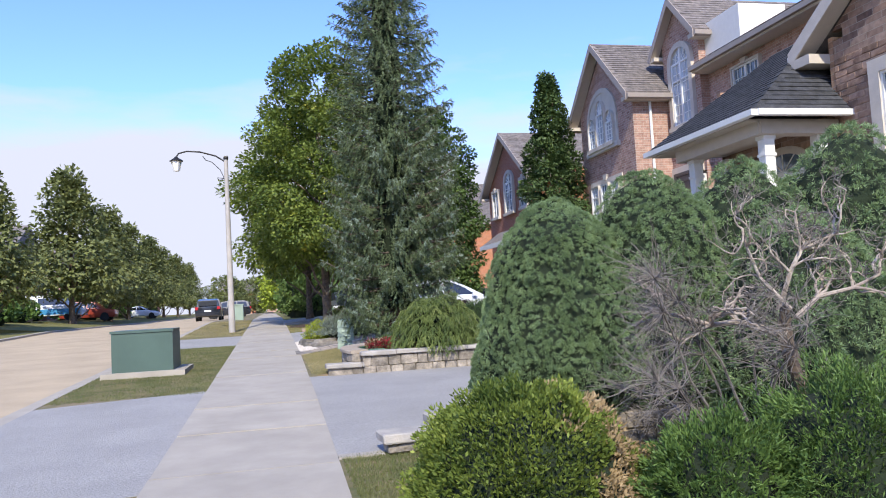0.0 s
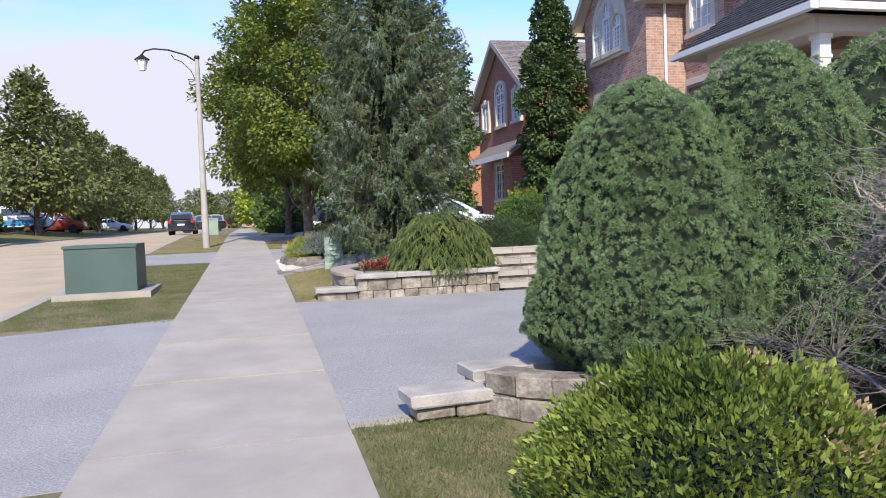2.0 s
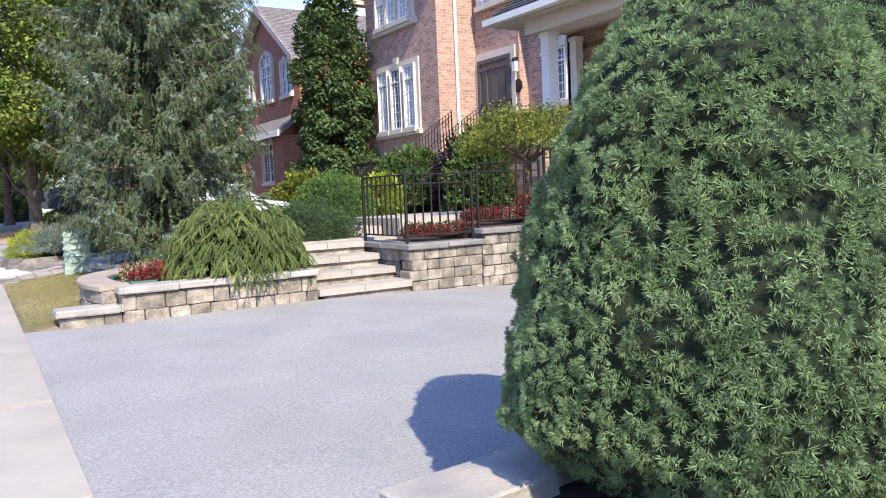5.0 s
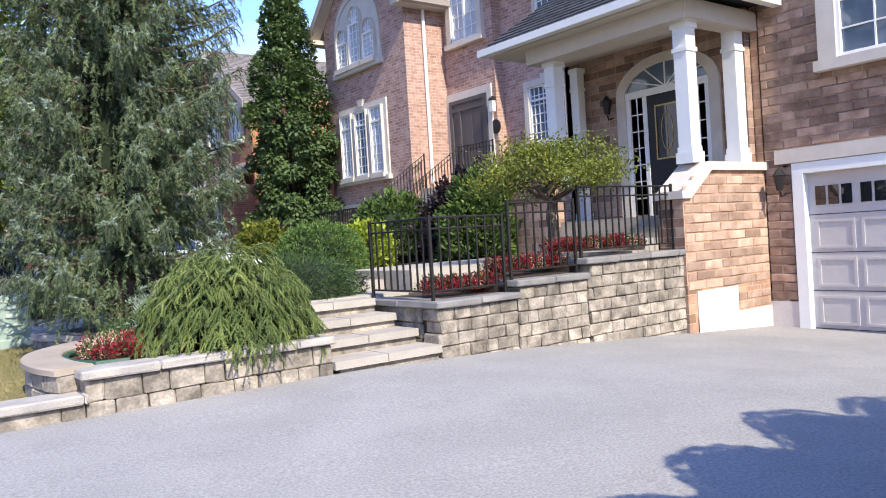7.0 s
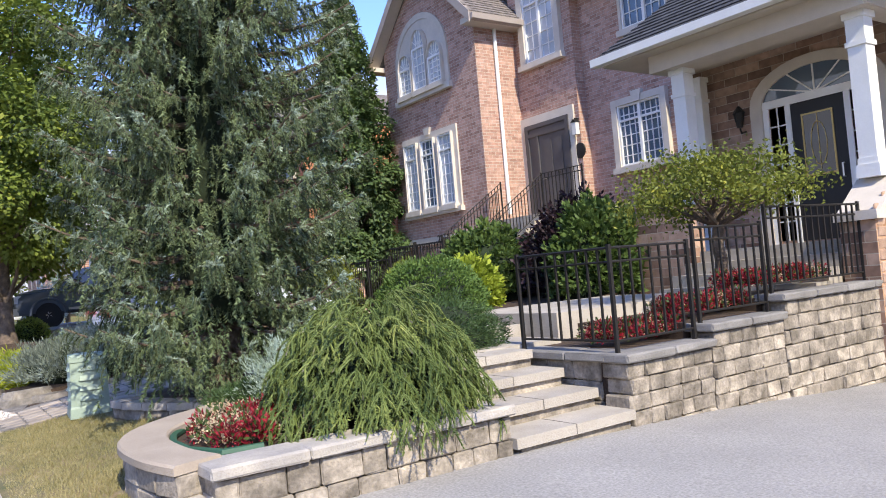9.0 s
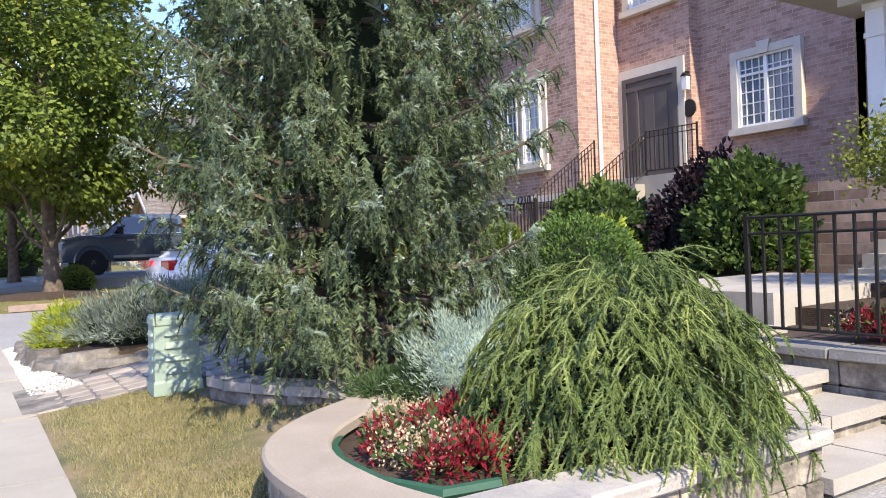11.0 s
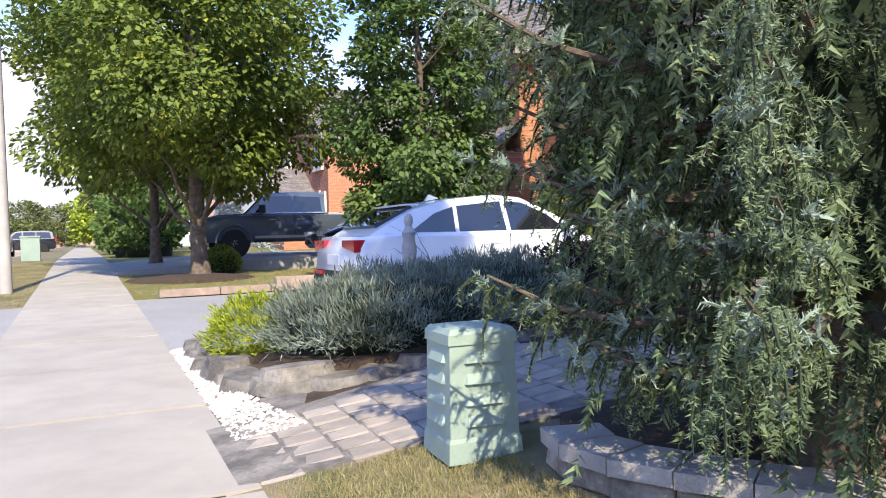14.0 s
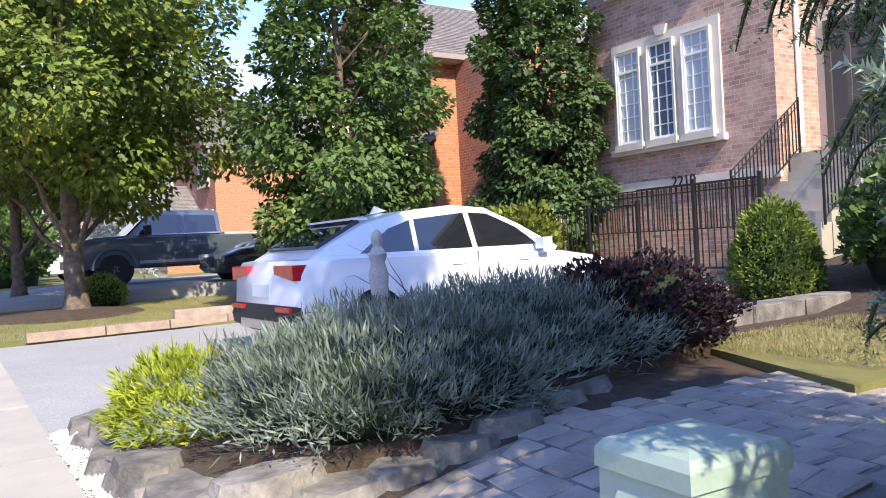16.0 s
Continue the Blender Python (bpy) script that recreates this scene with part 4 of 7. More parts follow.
part("surround", box(12.65, 12.74, 25.68, 28.44, 3.36, 5.66), "trim", houseA)
part("keystone", prism([(26.95, 5.6), (27.15, 5.6), (27.22, 5.8), (26.88, 5.8)], 12.6, 12.72), "trim", houseA)
for ya, yb, gl in ((25.86, 26.5, "paleglass"), (26.74, 27.38, "glass"), (27.62, 28.26, "paleglass")):
    window("window", houseA, 12.585, ya, yb, 3.5, 5.46, 1, 0, gl, 0.02, 0.22, (3, 7), 0.03)
part("window_sill", box(12.56, 12.74, 25.62, 28.5, 3.26, 3.40), "trim", houseA, bevel=0.01)
# triple arched window on the first floor: a tall middle light and two lower ones
part("surround", ring_prism(arch(25.78, 28.45, 6.78, 7.85, 1.3), arch(25.93, 28.30, 6.9, 7.85, 1.12), 12.64, 12.8), "trim", houseA)
part("surround_fill", ring_prism(arch(25.93, 28.30, 6.9, 7.85, 1.12), arch(26.72, 27.5, 6.92, 8.2, 0.5), 12.67, 12.78), "trim", houseA)
for ya, yb, zs, hd in ((26.02, 26.66, 7.7, 0.42), (26.78, 27.44, 8.15, 0.52), (27.56, 28.2, 7.7, 0.42)):
    window("window", houseA, 12.585, ya, yb, 6.95, zs, 1, hd, "paleglass", 0.03, 0.0, (3, 5), 0.03)
part("window_sill", box(12.56, 12.75, 25.7, 28.5, 6.68, 6.86), "trim", houseA, bevel=0.01)
window("window", houseA, 14.1, 22.95, 24.1, 6.95, 9.1, 2, 0.5, "paleglass", 0.2, 0.28, (2, 6))
window("window", houseA, 14.4, 20.1, 21.4, 3.75, 5.2, 2, 0, "glass", 0.16, 0.25, (4, 6))
window("window", houseA, 14.4, 19.7, 21.0, 6.95, 8.05, 2, 0, "glass", 0.07, 0, (3, 3))
# charcoal side door with transom
part("surround", ring_prism([(22.6, 2.85), (24.62, 2.85), (24.62, 5.55), (22.6, 5.55)], [(22.78, 2.87), (24.44, 2.87), (24.44, 5.33), (22.78, 5.33)], 14.05, 14.2), "trim", houseA)
d_side = part("door", box(14.06, 14.16, 22.8, 24.42, 2.87, 5.32), "dark_door", houseA, "charcoal panelled door with sidelight")
bm = bmesh.new()
for ya, yb, za, zb in ((22.78, 22.9, 2.87, 5.33), (24.32, 24.44, 2.87, 5.33), (22.9, 24.32, 5.0, 5.1), (22.9, 24.32, 5.22, 5.33), (23.95, 24.03, 2.87, 5.0)):
    box(14.02, 14.08, ya, yb, za, zb, bm)
part("door_frame", bm, "dark_door", houseA)
bm = bmesh.new()
for za, zb in ((3.1, 3.75), (3.95, 4.85)):
    for yc in (23.22, 23.62):
        prism([(yc - 0.14, za), (yc + 0.14, za), (yc + 0.14, zb), (yc - 0.14, zb)], 14.045, 14.062, "x", bm)
part("door_panel", bm, "dark_door", houseA, bevel=0.01)
part("door_handle", tube([(14.08, 23.85, 3.85), (14.03, 23.85, 3.85), (14.03, 23.75, 3.85)], 0.018, 8), "chrome", houseA, "brushed metal handle")
wl_ = thing("wall_lantern", "frosted wall lantern beside the charcoal door", "lantern", (14.05, 22.5, 4.9))
part("shade", box(13.92, 14.04, 22.42, 22.56, 4.75, 5.05), "frosted", wl_, bevel=0.015)
part("bracket", tube([(14.1, 22.49, 5.15), (13.98, 22.49, 5.15), (13.98, 22.49, 5.05)], 0.02, 6), "iron", wl_)
part("lid", prism([(22.40, 5.05), (22.58, 5.05), (22.49, 5.13)], 13.90, 14.06), "iron", wl_)
part("plaque", lathe([(0.02, -0.03), (0.19, -0.02), (0.2, 0.0)], (14.08, 22.5, 4.35), 20, "x"), "iron", tagged(houseA), "round dark plaque")
part("downpipe", tube([(13.5, 24.5, 8.3), (13.35, 24.54, 8.1), (13.35, 24.54, 3.0)], 0.05, 8), "white", houseA, "pale downpipe")

# landing and stairs to the side door
stair = thing("entry_stair", "concrete stair to the charcoal side door", "stairs", (12.5, 23.6, 1.5), kind="structure")
part("landing", box(12.95, 14.1, 21.4, 24.55, 0.6, 2.85), "concrete", stair, bevel=0.01)
for i in range(7):
    part("tread", box(12.95 - 0.29 * (i + 1), 12.95 - 0.29 * i + 0.02, 22.85, 24.25, 0.6, 2.85 - 0.18 * (i + 1)), "concrete", stair, bevel=0.008)


def railing(name, label, path, height=0.95, gap=0.12, group="", posts=None, bar=0.008):
    """Iron railing along a polyline of (x, y, z) at its foot: posts, two rails and many balusters."""
    ob = thing(name, label, "railing", path[0], group)
    pts = [Vector(p) for p in path]
    for p in pts:
        part("post", box(p.x - 0.016, p.x + 0.016, p.y - 0.016, p.y + 0.016, p.z, p.z + height + 0.03), "iron", ob)
    for a, b in zip(pts, pts[1:]):
        for h in (0.10, height):
            part("rail", tube([a + Vector((0, 0, h)), b + Vector((0, 0, h))], 0.012, 6), "iron", ob)
        part("rail", tube([a + Vector((0, 0, height - 0.12)), b + Vector((0, 0, height - 0.12))], 0.011, 6), "iron", ob)
        n = max(1, int((b - a).length / gap))
        for i in range(1, n):
            p = a.lerp(b, i / n)
            part("baluster", box(p.x - bar, p.x + bar, p.y - bar, p.y + bar, p.z + 0.10, p.z + height - 0.01), "iron", ob)
    return ob


railing("stair_railing", "black iron handrail down the side-door stair", [(12.95, 24.35, 2.85), (10.95, 24.35, 1.55)], group="stair railings")
railing("stair_railing", "black iron handrail from the landing down the stair", [(13.0, 21.45, 2.85), (12.97, 22.8, 2.85), (10.95, 22.8, 1.55)], group="stair railings")
railing("garden_railing", "black iron railing below the pink brick house", [(11.6, 24.3, 1.5), (11.6, 28.9, 1.5)], 0.9)

# brown brick house with porch and garage
houseB = thing("brick_house", "brown brick house with columned porch and attached garage", "house", (11.4, 12, 0))
XG = 11.42
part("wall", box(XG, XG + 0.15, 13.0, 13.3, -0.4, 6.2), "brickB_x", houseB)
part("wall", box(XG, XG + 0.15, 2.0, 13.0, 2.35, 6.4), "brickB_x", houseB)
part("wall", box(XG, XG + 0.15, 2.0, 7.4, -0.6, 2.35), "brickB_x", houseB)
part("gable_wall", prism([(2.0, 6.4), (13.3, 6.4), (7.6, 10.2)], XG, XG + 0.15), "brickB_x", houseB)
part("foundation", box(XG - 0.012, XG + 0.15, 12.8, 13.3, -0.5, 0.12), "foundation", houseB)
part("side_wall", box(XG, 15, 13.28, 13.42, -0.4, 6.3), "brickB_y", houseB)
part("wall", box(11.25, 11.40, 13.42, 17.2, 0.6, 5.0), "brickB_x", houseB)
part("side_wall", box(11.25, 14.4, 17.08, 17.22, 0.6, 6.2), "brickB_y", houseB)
part("roof", prism([(1.2, 6.15), (7.6, 10.4), (14.0, 6.15), (14.0, 6.05), (7.6, 10.25), (1.2, 6.05)], XG - 0.45, 22), "shingle", houseB)
part("barge_board", prism([(14.05, 5.85), (7.6, 10.1), (7.6, 10.42), (14.05, 6.17)], XG - 0.49, XG - 0.45), "trim", houseB)
part("soffit", prism([(14.0, 6.0), (7.6, 10.22), (7.6, 10.25), (14.0, 6.05)], XG - 0.45, XG), "soffit", houseB)
part("eave_return", box(XG - 0.5, XG + 0.6, 13.4, 14.1, 5.78, 5.98), "soffit", houseB)
part("gutter", box(XG - 0.45, 18, 14.0, 14.12, 5.95, 6.12), "white", houseB)
# garage opening
part("garage_surround", ring_prism([(7.2, -0.5), (12.85, -0.5), (12.85, 2.2), (7.2, 2.2)], [(7.4, -0.48), (12.68, -0.48), (12.68, 2.04), (7.4, 2.04)], XG - 0.03, XG + 0.18), "white", houseB)
part("lintel_band", box(XG - 0.05, XG + 0.05, 2.0, 13.1, 2.21, 2.42), "trim", houseB)
gdoor = part("garage_door", box(XG + 0.10, XG + 0.15, 7.4, 12.68, -0.32, 2.04), "garage", houseB, "grey panelled garage door")
for r in range(4):
    z0 = -0.22 + r * 0.565
    for c in range(8):
        y1 = 12.58 - c * 0.65
        if r < 3:
            bm = ring_prism([(y1 - 0.56, z0), (y1, z0), (y1, z0 + 0.43), (y1 - 0.56, z0 + 0.43)], [(y1 - 0.52, z0 + 0.04), (y1 - 0.04, z0 + 0.04), (y1 - 0.04, z0 + 0.39), (y1 - 0.52, z0 + 0.39)], XG + 0.085, XG + 0.101)
            part("panel", bm, "garage", gdoor)
        else:
            for k in range(3):
                part("pane", box(XG + 0.09, XG + 0.104, y1 - 0.54 + 0.19 * k, y1 - 0.54 + 0.19 * k + 0.15, z0 + 0.08, z0 + 0.36), "carglass", gdoor)
    part("joint", box(XG + 0.094, XG + 0.102, 7.4, 12.68, z0 - 0.065, z0 - 0.055), "plastic", gdoor)
window("window", houseB, XG, 8.0, 12.05, 3.62, 5.2, 4, 0, "glass", 0.26, 0, (2, 4))
lan = thing("wall_lantern", "black coach lantern beside the garage", "lantern", (11.3, 13.0, 1.9), group="coach lanterns")
part("lantern_body", lathe([(0.045, -0.14), (0.085, 0.08), (0.10, 0.09), (0.02, 0.2)], (11.27, 12.98, 1.95), 6), "iron", lan)
part("bracket", tube([(11.42, 12.98, 1.75), (11.3, 12.98, 1.72), (11.27, 12.98, 1.8)], 0.016, 6), "iron", lan)
copy_thing(lan, pose(11.13, 16.1, 3.55))

def brickwork(parent, material, axis, plane, a0, a1, z0, z1, shape, bw=0.42, bh=0.135):
    """Courses of separate bricks a few millimetres proud of a wall; shape says where the wall is."""
    row = 0
    z = z0
    while z + bh <= z1 + 0.01:
        a = a0 - (bw / 2 if row % 2 else 0.0)
        k = row * 3
        while a < a1:
            s, e = max(a, a0), min(a + bw, a1)
            if e - s > 0.07 and shape((s + e) / 2, z + bh / 2):
                if axis == "y":
                    block(parent, (s + 0.005, plane - 0.008, z + 0.006), 0, e - s - 0.01, 0.03, bh - 0.012, material, k, "brick")
                else:
                    block(parent, (plane - 0.008, e - 0.005, z + 0.006), -90, e - s - 0.01, 0.03, bh - 0.012, material, k, "brick")
            a += bw
            k += 1
        z += bh
        row += 1


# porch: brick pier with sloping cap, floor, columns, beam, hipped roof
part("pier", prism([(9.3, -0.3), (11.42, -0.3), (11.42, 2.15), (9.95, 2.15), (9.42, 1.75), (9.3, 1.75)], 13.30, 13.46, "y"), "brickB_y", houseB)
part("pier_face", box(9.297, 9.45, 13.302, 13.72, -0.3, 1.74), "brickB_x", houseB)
part("pier_cap", prism([(9.22, 1.75), (9.42, 1.75), (9.95, 2.15), (11.44, 2.15), (11.44, 2.27), (9.88, 2.27), (9.32, 1.86), (9.22, 1.86)], 13.24, 13.75, "y"), "trim", houseB, bevel=0.01)
part("foundation", box(9.5, 10.5, 13.28, 13.34, -0.4, 0.44), "foundation", houseB)
part("foundation", box(9.5, 11.43, 13.285, 13.34, -0.5, 0.06), "foundation", houseB)
part("porch_floor", box(9.6, 11.3, 13.45, 17.2, 0.4, 1.55), "concrete", houseB, bevel=0.01)
for i in range(3):
    part("porch_step", box(9.6 - 0.3 * (i + 1), 9.62 - 0.3 * i, 13.75, 16.0, 0.6, 1.55 - 0.16 * (i + 1)), "concrete", houseB, bevel=0.01)
part("porch_wall", box(9.5, 9.75, 15.95, 17.2, 0.6, 2.15), "brickB_x", houseB)


def column(x, y, z0, z1, w=0.11):
    col = bmesh.new()
    for r, a, b in ((w * 1.3, z0, z0 + 0.16), (w * 1.12, z0 + 0.16, z0 + 0.24), (w, z0 + 0.24, z1 - 0.42), (w * 1.18, z1 - 0.42, z1 - 0.36), (w * 1.02, z1 - 0.36, z1 - 0.08), (w * 1.25, z1 - 0.08, z1)):
        box(x - r, x + r, y - r, y + r, a, b, col)
    part("column", col, "white", houseB, "square white column")


column(9.85, 13.52, 2.27, 4.3)
column(11.08, 13.52, 2.27, 4.42)
column(9.85, 16.15, 2.15, 4.3)
column(11.08, 16.75, 1.55, 4.42, 0.09)
part("porch_beam", box(9.55, 10.1, 13.3, 16.5, 4.3, 4.56), "soffit", houseB)
part("porch_beam", box(9.6, 11.4, 13.28, 13.62, 4.31, 4.56), "soffit", houseB)
part("porch_ceiling", box(9.3, 11.4, 13.3, 17.2, 4.56, 4.6), "soffit", houseB)
part("porch_gutter", box(9.13, 9.28, 12.9, 17.3, 4.58, 4.70), "white", houseB)
part("porch_gutter", box(9.28, 11.42, 12.86, 13.0, 4.582, 4.702), "white", houseB)
EA, ZB = 9.2, 4.7
apex0, apex1 = (12.1, 14.8, 6.85), (12.1, 16.0, 6.85)
bm = bmesh.new()
v = [bm.verts.new(c) for c in ((EA, 12.92, ZB), (EA, 17.25, ZB), (14.4, 17.25, ZB), (14.4, 12.92, ZB), apex0, apex1)]
for f in ((0, 4, 5, 1), (0, 3, 4), (1, 5, 2), (3, 2, 5, 4), (3, 2, 1, 0)):
    bm.faces.new([v[i] for i in f])
part("porch_roof", bm, "slate", houseB)
def lerp3(a, b, u):
    return tuple(Vector(a).lerp(Vector(b), u))
def fnF(u, w):
    return (lerp3((EA, 12.92, ZB), apex0, u), lerp3((EA, 17.25, ZB), apex1, u), lerp3((EA, 17.25, ZB), apex1, w), lerp3((EA, 12.92, ZB), apex0, w), (-0.6, 0, 0.8))
def fnS(u, w):
    return (lerp3((EA, 12.92, ZB), apex0, u), lerp3((14.4, 12.92, ZB), apex0, u), lerp3((14.4, 12.92, ZB), apex0, w), lerp3((EA, 12.92, ZB), apex0, w), (0, -0.75, 0.66))
shingles(fnF, 24, "slate", houseB, "porch_shingles")
shingles(fnS, 18, "slate", houseB, "porch_shingles")

# front door with arched fanlight
XD = 11.25
part("door_surround", ring_prism(arch(13.85, 15.95, 1.55, 3.72, 0.62), arch(14.05, 15.75, 1.56, 3.72, 0.46), XD - 0.05, XD + 0.08), "trim", houseB)
part("fanlight", prism(arch(14.06, 15.74, 3.74, 3.76, 0.42), XD - 0.005, XD + 0.02), "glass", houseB)
bm = bmesh.new()
for yy in (14.05, 14.40, 15.30, 15.66):
    box(XD - 0.03, XD + 0.05, yy, yy + 0.085, 1.56, 3.72, bm)
box(XD - 0.035, XD + 0.05, 14.05, 15.75, 3.66, 3.78, bm)
for k in range(1, 6):
    a = math.pi * k / 6
    tube([(XD - 0.015, 14.9, 3.76), (XD - 0.015, 14.9 + 0.83 * math.cos(a), 3.74 + 0.45 * math.sin(a))], 0.014, 4, bm)
part("door_frame", bm, "white", houseB)
fd = part("door", box(XD - 0.015, XD + 0.04, 14.485, 15.30, 1.58, 3.66), "black_door", houseB, "black front door with leaded oval glass")
part("pane", box(XD - 0.022, XD - 0.014, 14.68, 15.12, 2.55, 3.45), "carglass", fd)
bm = ring_prism([(14.66, 2.53), (15.14, 2.53), (15.14, 3.47), (14.66, 3.47)], [(14.685, 2.555), (15.115, 2.555), (15.115, 3.445), (14.685, 3.445)], XD - 0.03, XD - 0.014)
for k in range(12):
    a0, a1 = 2 * math.pi * k / 12, 2 * math.pi * (k + 1) / 12
    tube([(XD - 0.026, 14.9 + 0.12 * math.cos(a0), 3.0 + 0.33 * math.sin(a0)), (XD - 0.026, 14.9 + 0.12 * math.cos(a1), 3.0 + 0.33 * math.sin(a1))], 0.007, 4, bm)
tube([(XD - 0.026, 14.9, 2.56), (XD - 0.026, 14.9, 3.44)], 0.006, 4, bm)
part("leading", bm, "brass", fd, "brass leading")
part("door_handle", tube([(XD - 0.02, 14.57, 2.45), (XD - 0.07, 14.57, 2.45), (XD - 0.07, 14.57, 2.65), (XD - 0.02, 14.57, 2.65)], 0.012, 6), "chrome", fd, "metal pull handle")
for ya in (14.14, 15.39):
    part("sidelight", box(XD + 0.0, XD + 0.02, ya, ya + 0.26, 1.6, 3.66), "glass", houseB)
    for k in range(1, 7):
        part("glazing_bar", box(XD - 0.012, XD + 0.01, ya, ya + 0.26, 1.6 + k * 0.295 - 0.01, 1.6 + k * 0.295 + 0.01), "white", houseB)
    part("glazing_bar", box(XD - 0.013, XD + 0.011, ya + 0.12, ya + 0.14, 1.6, 3.66), "white", houseB)

# orange brick house further along the street
houseC = thing("brick_house", "orange brick house with steep front gable", "house", (13, 36, 0.7))
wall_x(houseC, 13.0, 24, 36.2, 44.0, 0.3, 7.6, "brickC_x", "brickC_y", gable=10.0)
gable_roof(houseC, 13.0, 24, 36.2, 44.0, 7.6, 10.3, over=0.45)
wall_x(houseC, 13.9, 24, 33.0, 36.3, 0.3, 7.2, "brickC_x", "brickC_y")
part("porch_roof", prism([(11.9, 4.3), (13.05, 5.1), (13.05, 4.9), (11.9, 4.1)], 36.0, 42.5, "y"), "shingle", houseC)
part("porch_fascia", box(11.82, 11.9, 36.0, 42.5, 4.05, 4.3), "white", houseC)
part("pier", box(12.1, 13.0, 36.2, 37.4, 0.3, 4.1), "brickC_x", houseC)
window("window", houseC, 13.0, 39.3, 40.6, 6.0, 7.6, 2, 0.5, "glass", 0.18, 0.3, (2, 5))
window("window", houseC, 13.0, 42.0, 43.0, 6.0, 7.4, 2, 0, "glass", 0.15, 0, (2, 4))
window("window", houseC, 13.0, 37.0, 38.0, 6.0, 7.4, 2, 0, "glass", 0.15, 0, (2, 4))
window("window", houseC, 13.0, 38.6, 41.0, 2.2, 4.0, 3, 0, "glass", 0.15, 0.2, (2, 4))
houseD = thing("brick_house", "orange brick house beyond the pickup truck", "house", (13, 62, 0.8))
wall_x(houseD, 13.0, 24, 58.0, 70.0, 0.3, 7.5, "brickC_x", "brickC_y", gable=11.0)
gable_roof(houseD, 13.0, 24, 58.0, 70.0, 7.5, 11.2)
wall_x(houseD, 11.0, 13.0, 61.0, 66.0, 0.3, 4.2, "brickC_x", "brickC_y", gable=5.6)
gable_roof(houseD, 11.0, 13.2, 61.0, 66.0, 4.2, 5.8, fascia="white")
window("window", houseD, 13.0, 59.0, 60.5, 5.6, 7.2, 2, 0, "glass", 0.15, 0, (2, 4))
window("window", houseD, 13.0, 66.6, 68.5, 5.6, 7.2, 2, 0, "glass", 0.15, 0, (2, 4))
window("window", houseD, 13.0, 58.6, 60.4, 2.0, 4.0, 2, 0, "glass", 0.15, 0, (2, 4))


# ---- retaining walls, steps and edging ----
def straight_wall(name, label, x0, x1, y, z0, courses, h=0.155, cap="darkcap", widths=(0.30, 0.42, 0.26, 0.36), depth=0.28, capd=0.34, seed=0, cap_h=0.075):
    """A block wall along x facing the driveway, with a course of cap stones."""
    ob = thing(name, label, "retaining wall", (x0, y, z0), kind="structure")
    lr = random.Random(seed)
    for c in range(courses):
        x = x0 - (0.12 if c % 2 else 0.0)
        k = c
        while x < x1 - 0.05:
            w = widths[(k + lr.randrange(4)) % 4]
            a, b = max(x, x0), min(x + w, x1)
            if x1 - b < 0.12:
                b = x1
            if b - a > 0.08:
                block(ob, (a + 0.003, y + lr.uniform(-0.006, 0.006), z0 + c * h), 0, b - a - 0.006, depth, h - 0.006, "block", k)
            x = b
            k += 1
    x = x0 - 0.04
    k = 0
    while x < x1:
        b = min(x + 0.62, x1 + 0.02)
        block(ob, (x + 0.002, y - 0.05, z0 + courses * h), 0, b - x - 0.004, capd, cap_h, cap, k, "cap_stone")
        x = b
        k += 1
    return ob


YW = 13.35
straight_wall("retaining_wall", "low end of the block wall beside the lawn", 0.92, 1.52, YW, 0.13, 1, 0.15, "cap", seed=1)
straight_wall("retaining_wall", "split-face block wall below the weeping spruce", 1.52, 3.72, YW, 0.10, 2, 0.18, "cap", (0.22, 0.30, 0.18, 0.26), seed=2)
straight_wall("retaining_wall", "split-face block wall below the red flower bed", 5.0, 6.15, YW, -0.02, 5, 0.136, "darkcap", (0.19, 0.27, 0.16, 0.23), seed=3)
straight_wall("retaining_wall", "split-face block wall below the middle flower bed", 6.16, 7.33, YW, -0.08, 6, 0.146, "darkcap", (0.19, 0.27, 0.16, 0.23), seed=4)
straight_wall("retaining_wall", "split-face block wall against the brick pier", 7.34, 9.36, YW, -0.22, 8, 0.149, "darkcap", (0.19, 0.27, 0.16, 0.23), seed=5)
wr = thing("retaining_wall", "block return wall beside the garden steps", "retaining wall", (5.0, 14.0, 0), kind="structure")
for c in range(4):
    for k in range(4):
        block(wr, (5.02, 15.0 - k * 0.33, -0.02 + c * 0.17), -90, 0.324, 0.3, 0.164, "block", k + c)
for k in range(3):
    block(wr, (4.96, 15.05 - k * 0.5, 0.66), -90, 0.496, 0.36, 0.075, "darkcap", k, "cap_stone")
steps = thing("garden_steps", "four pale slab steps up from the driveway", "steps", (4.3, 13.4, 0.1), kind="structure")
for i in range(4):
    y0, z0 = YW - 0.05 + i * 0.36, 0.12 + i * 0.16
    part("riser", box(3.8, 4.98 - i * 0.03, y0 + 0.05, y0 + 0.5, z0 - 0.15, z0 + 0.09), "block", steps)
    bm = box(3.72, 5.0 - 0.04 * i, y0, y0 + 0.48, z0 + 0.085, z0 + 0.165)
    part("tread", bm, "step", steps, bevel=0.012)
    part("joint", box(4.32, 4.33, y0 - 0.002, y0 + 0.4, z0 + 0.09, z0 + 0.167), "rock", steps)
garden_path = thing("garden_path", "pale slab path with two low steps to the porch", "path", (5, 15.5, 0.7), kind="structure")
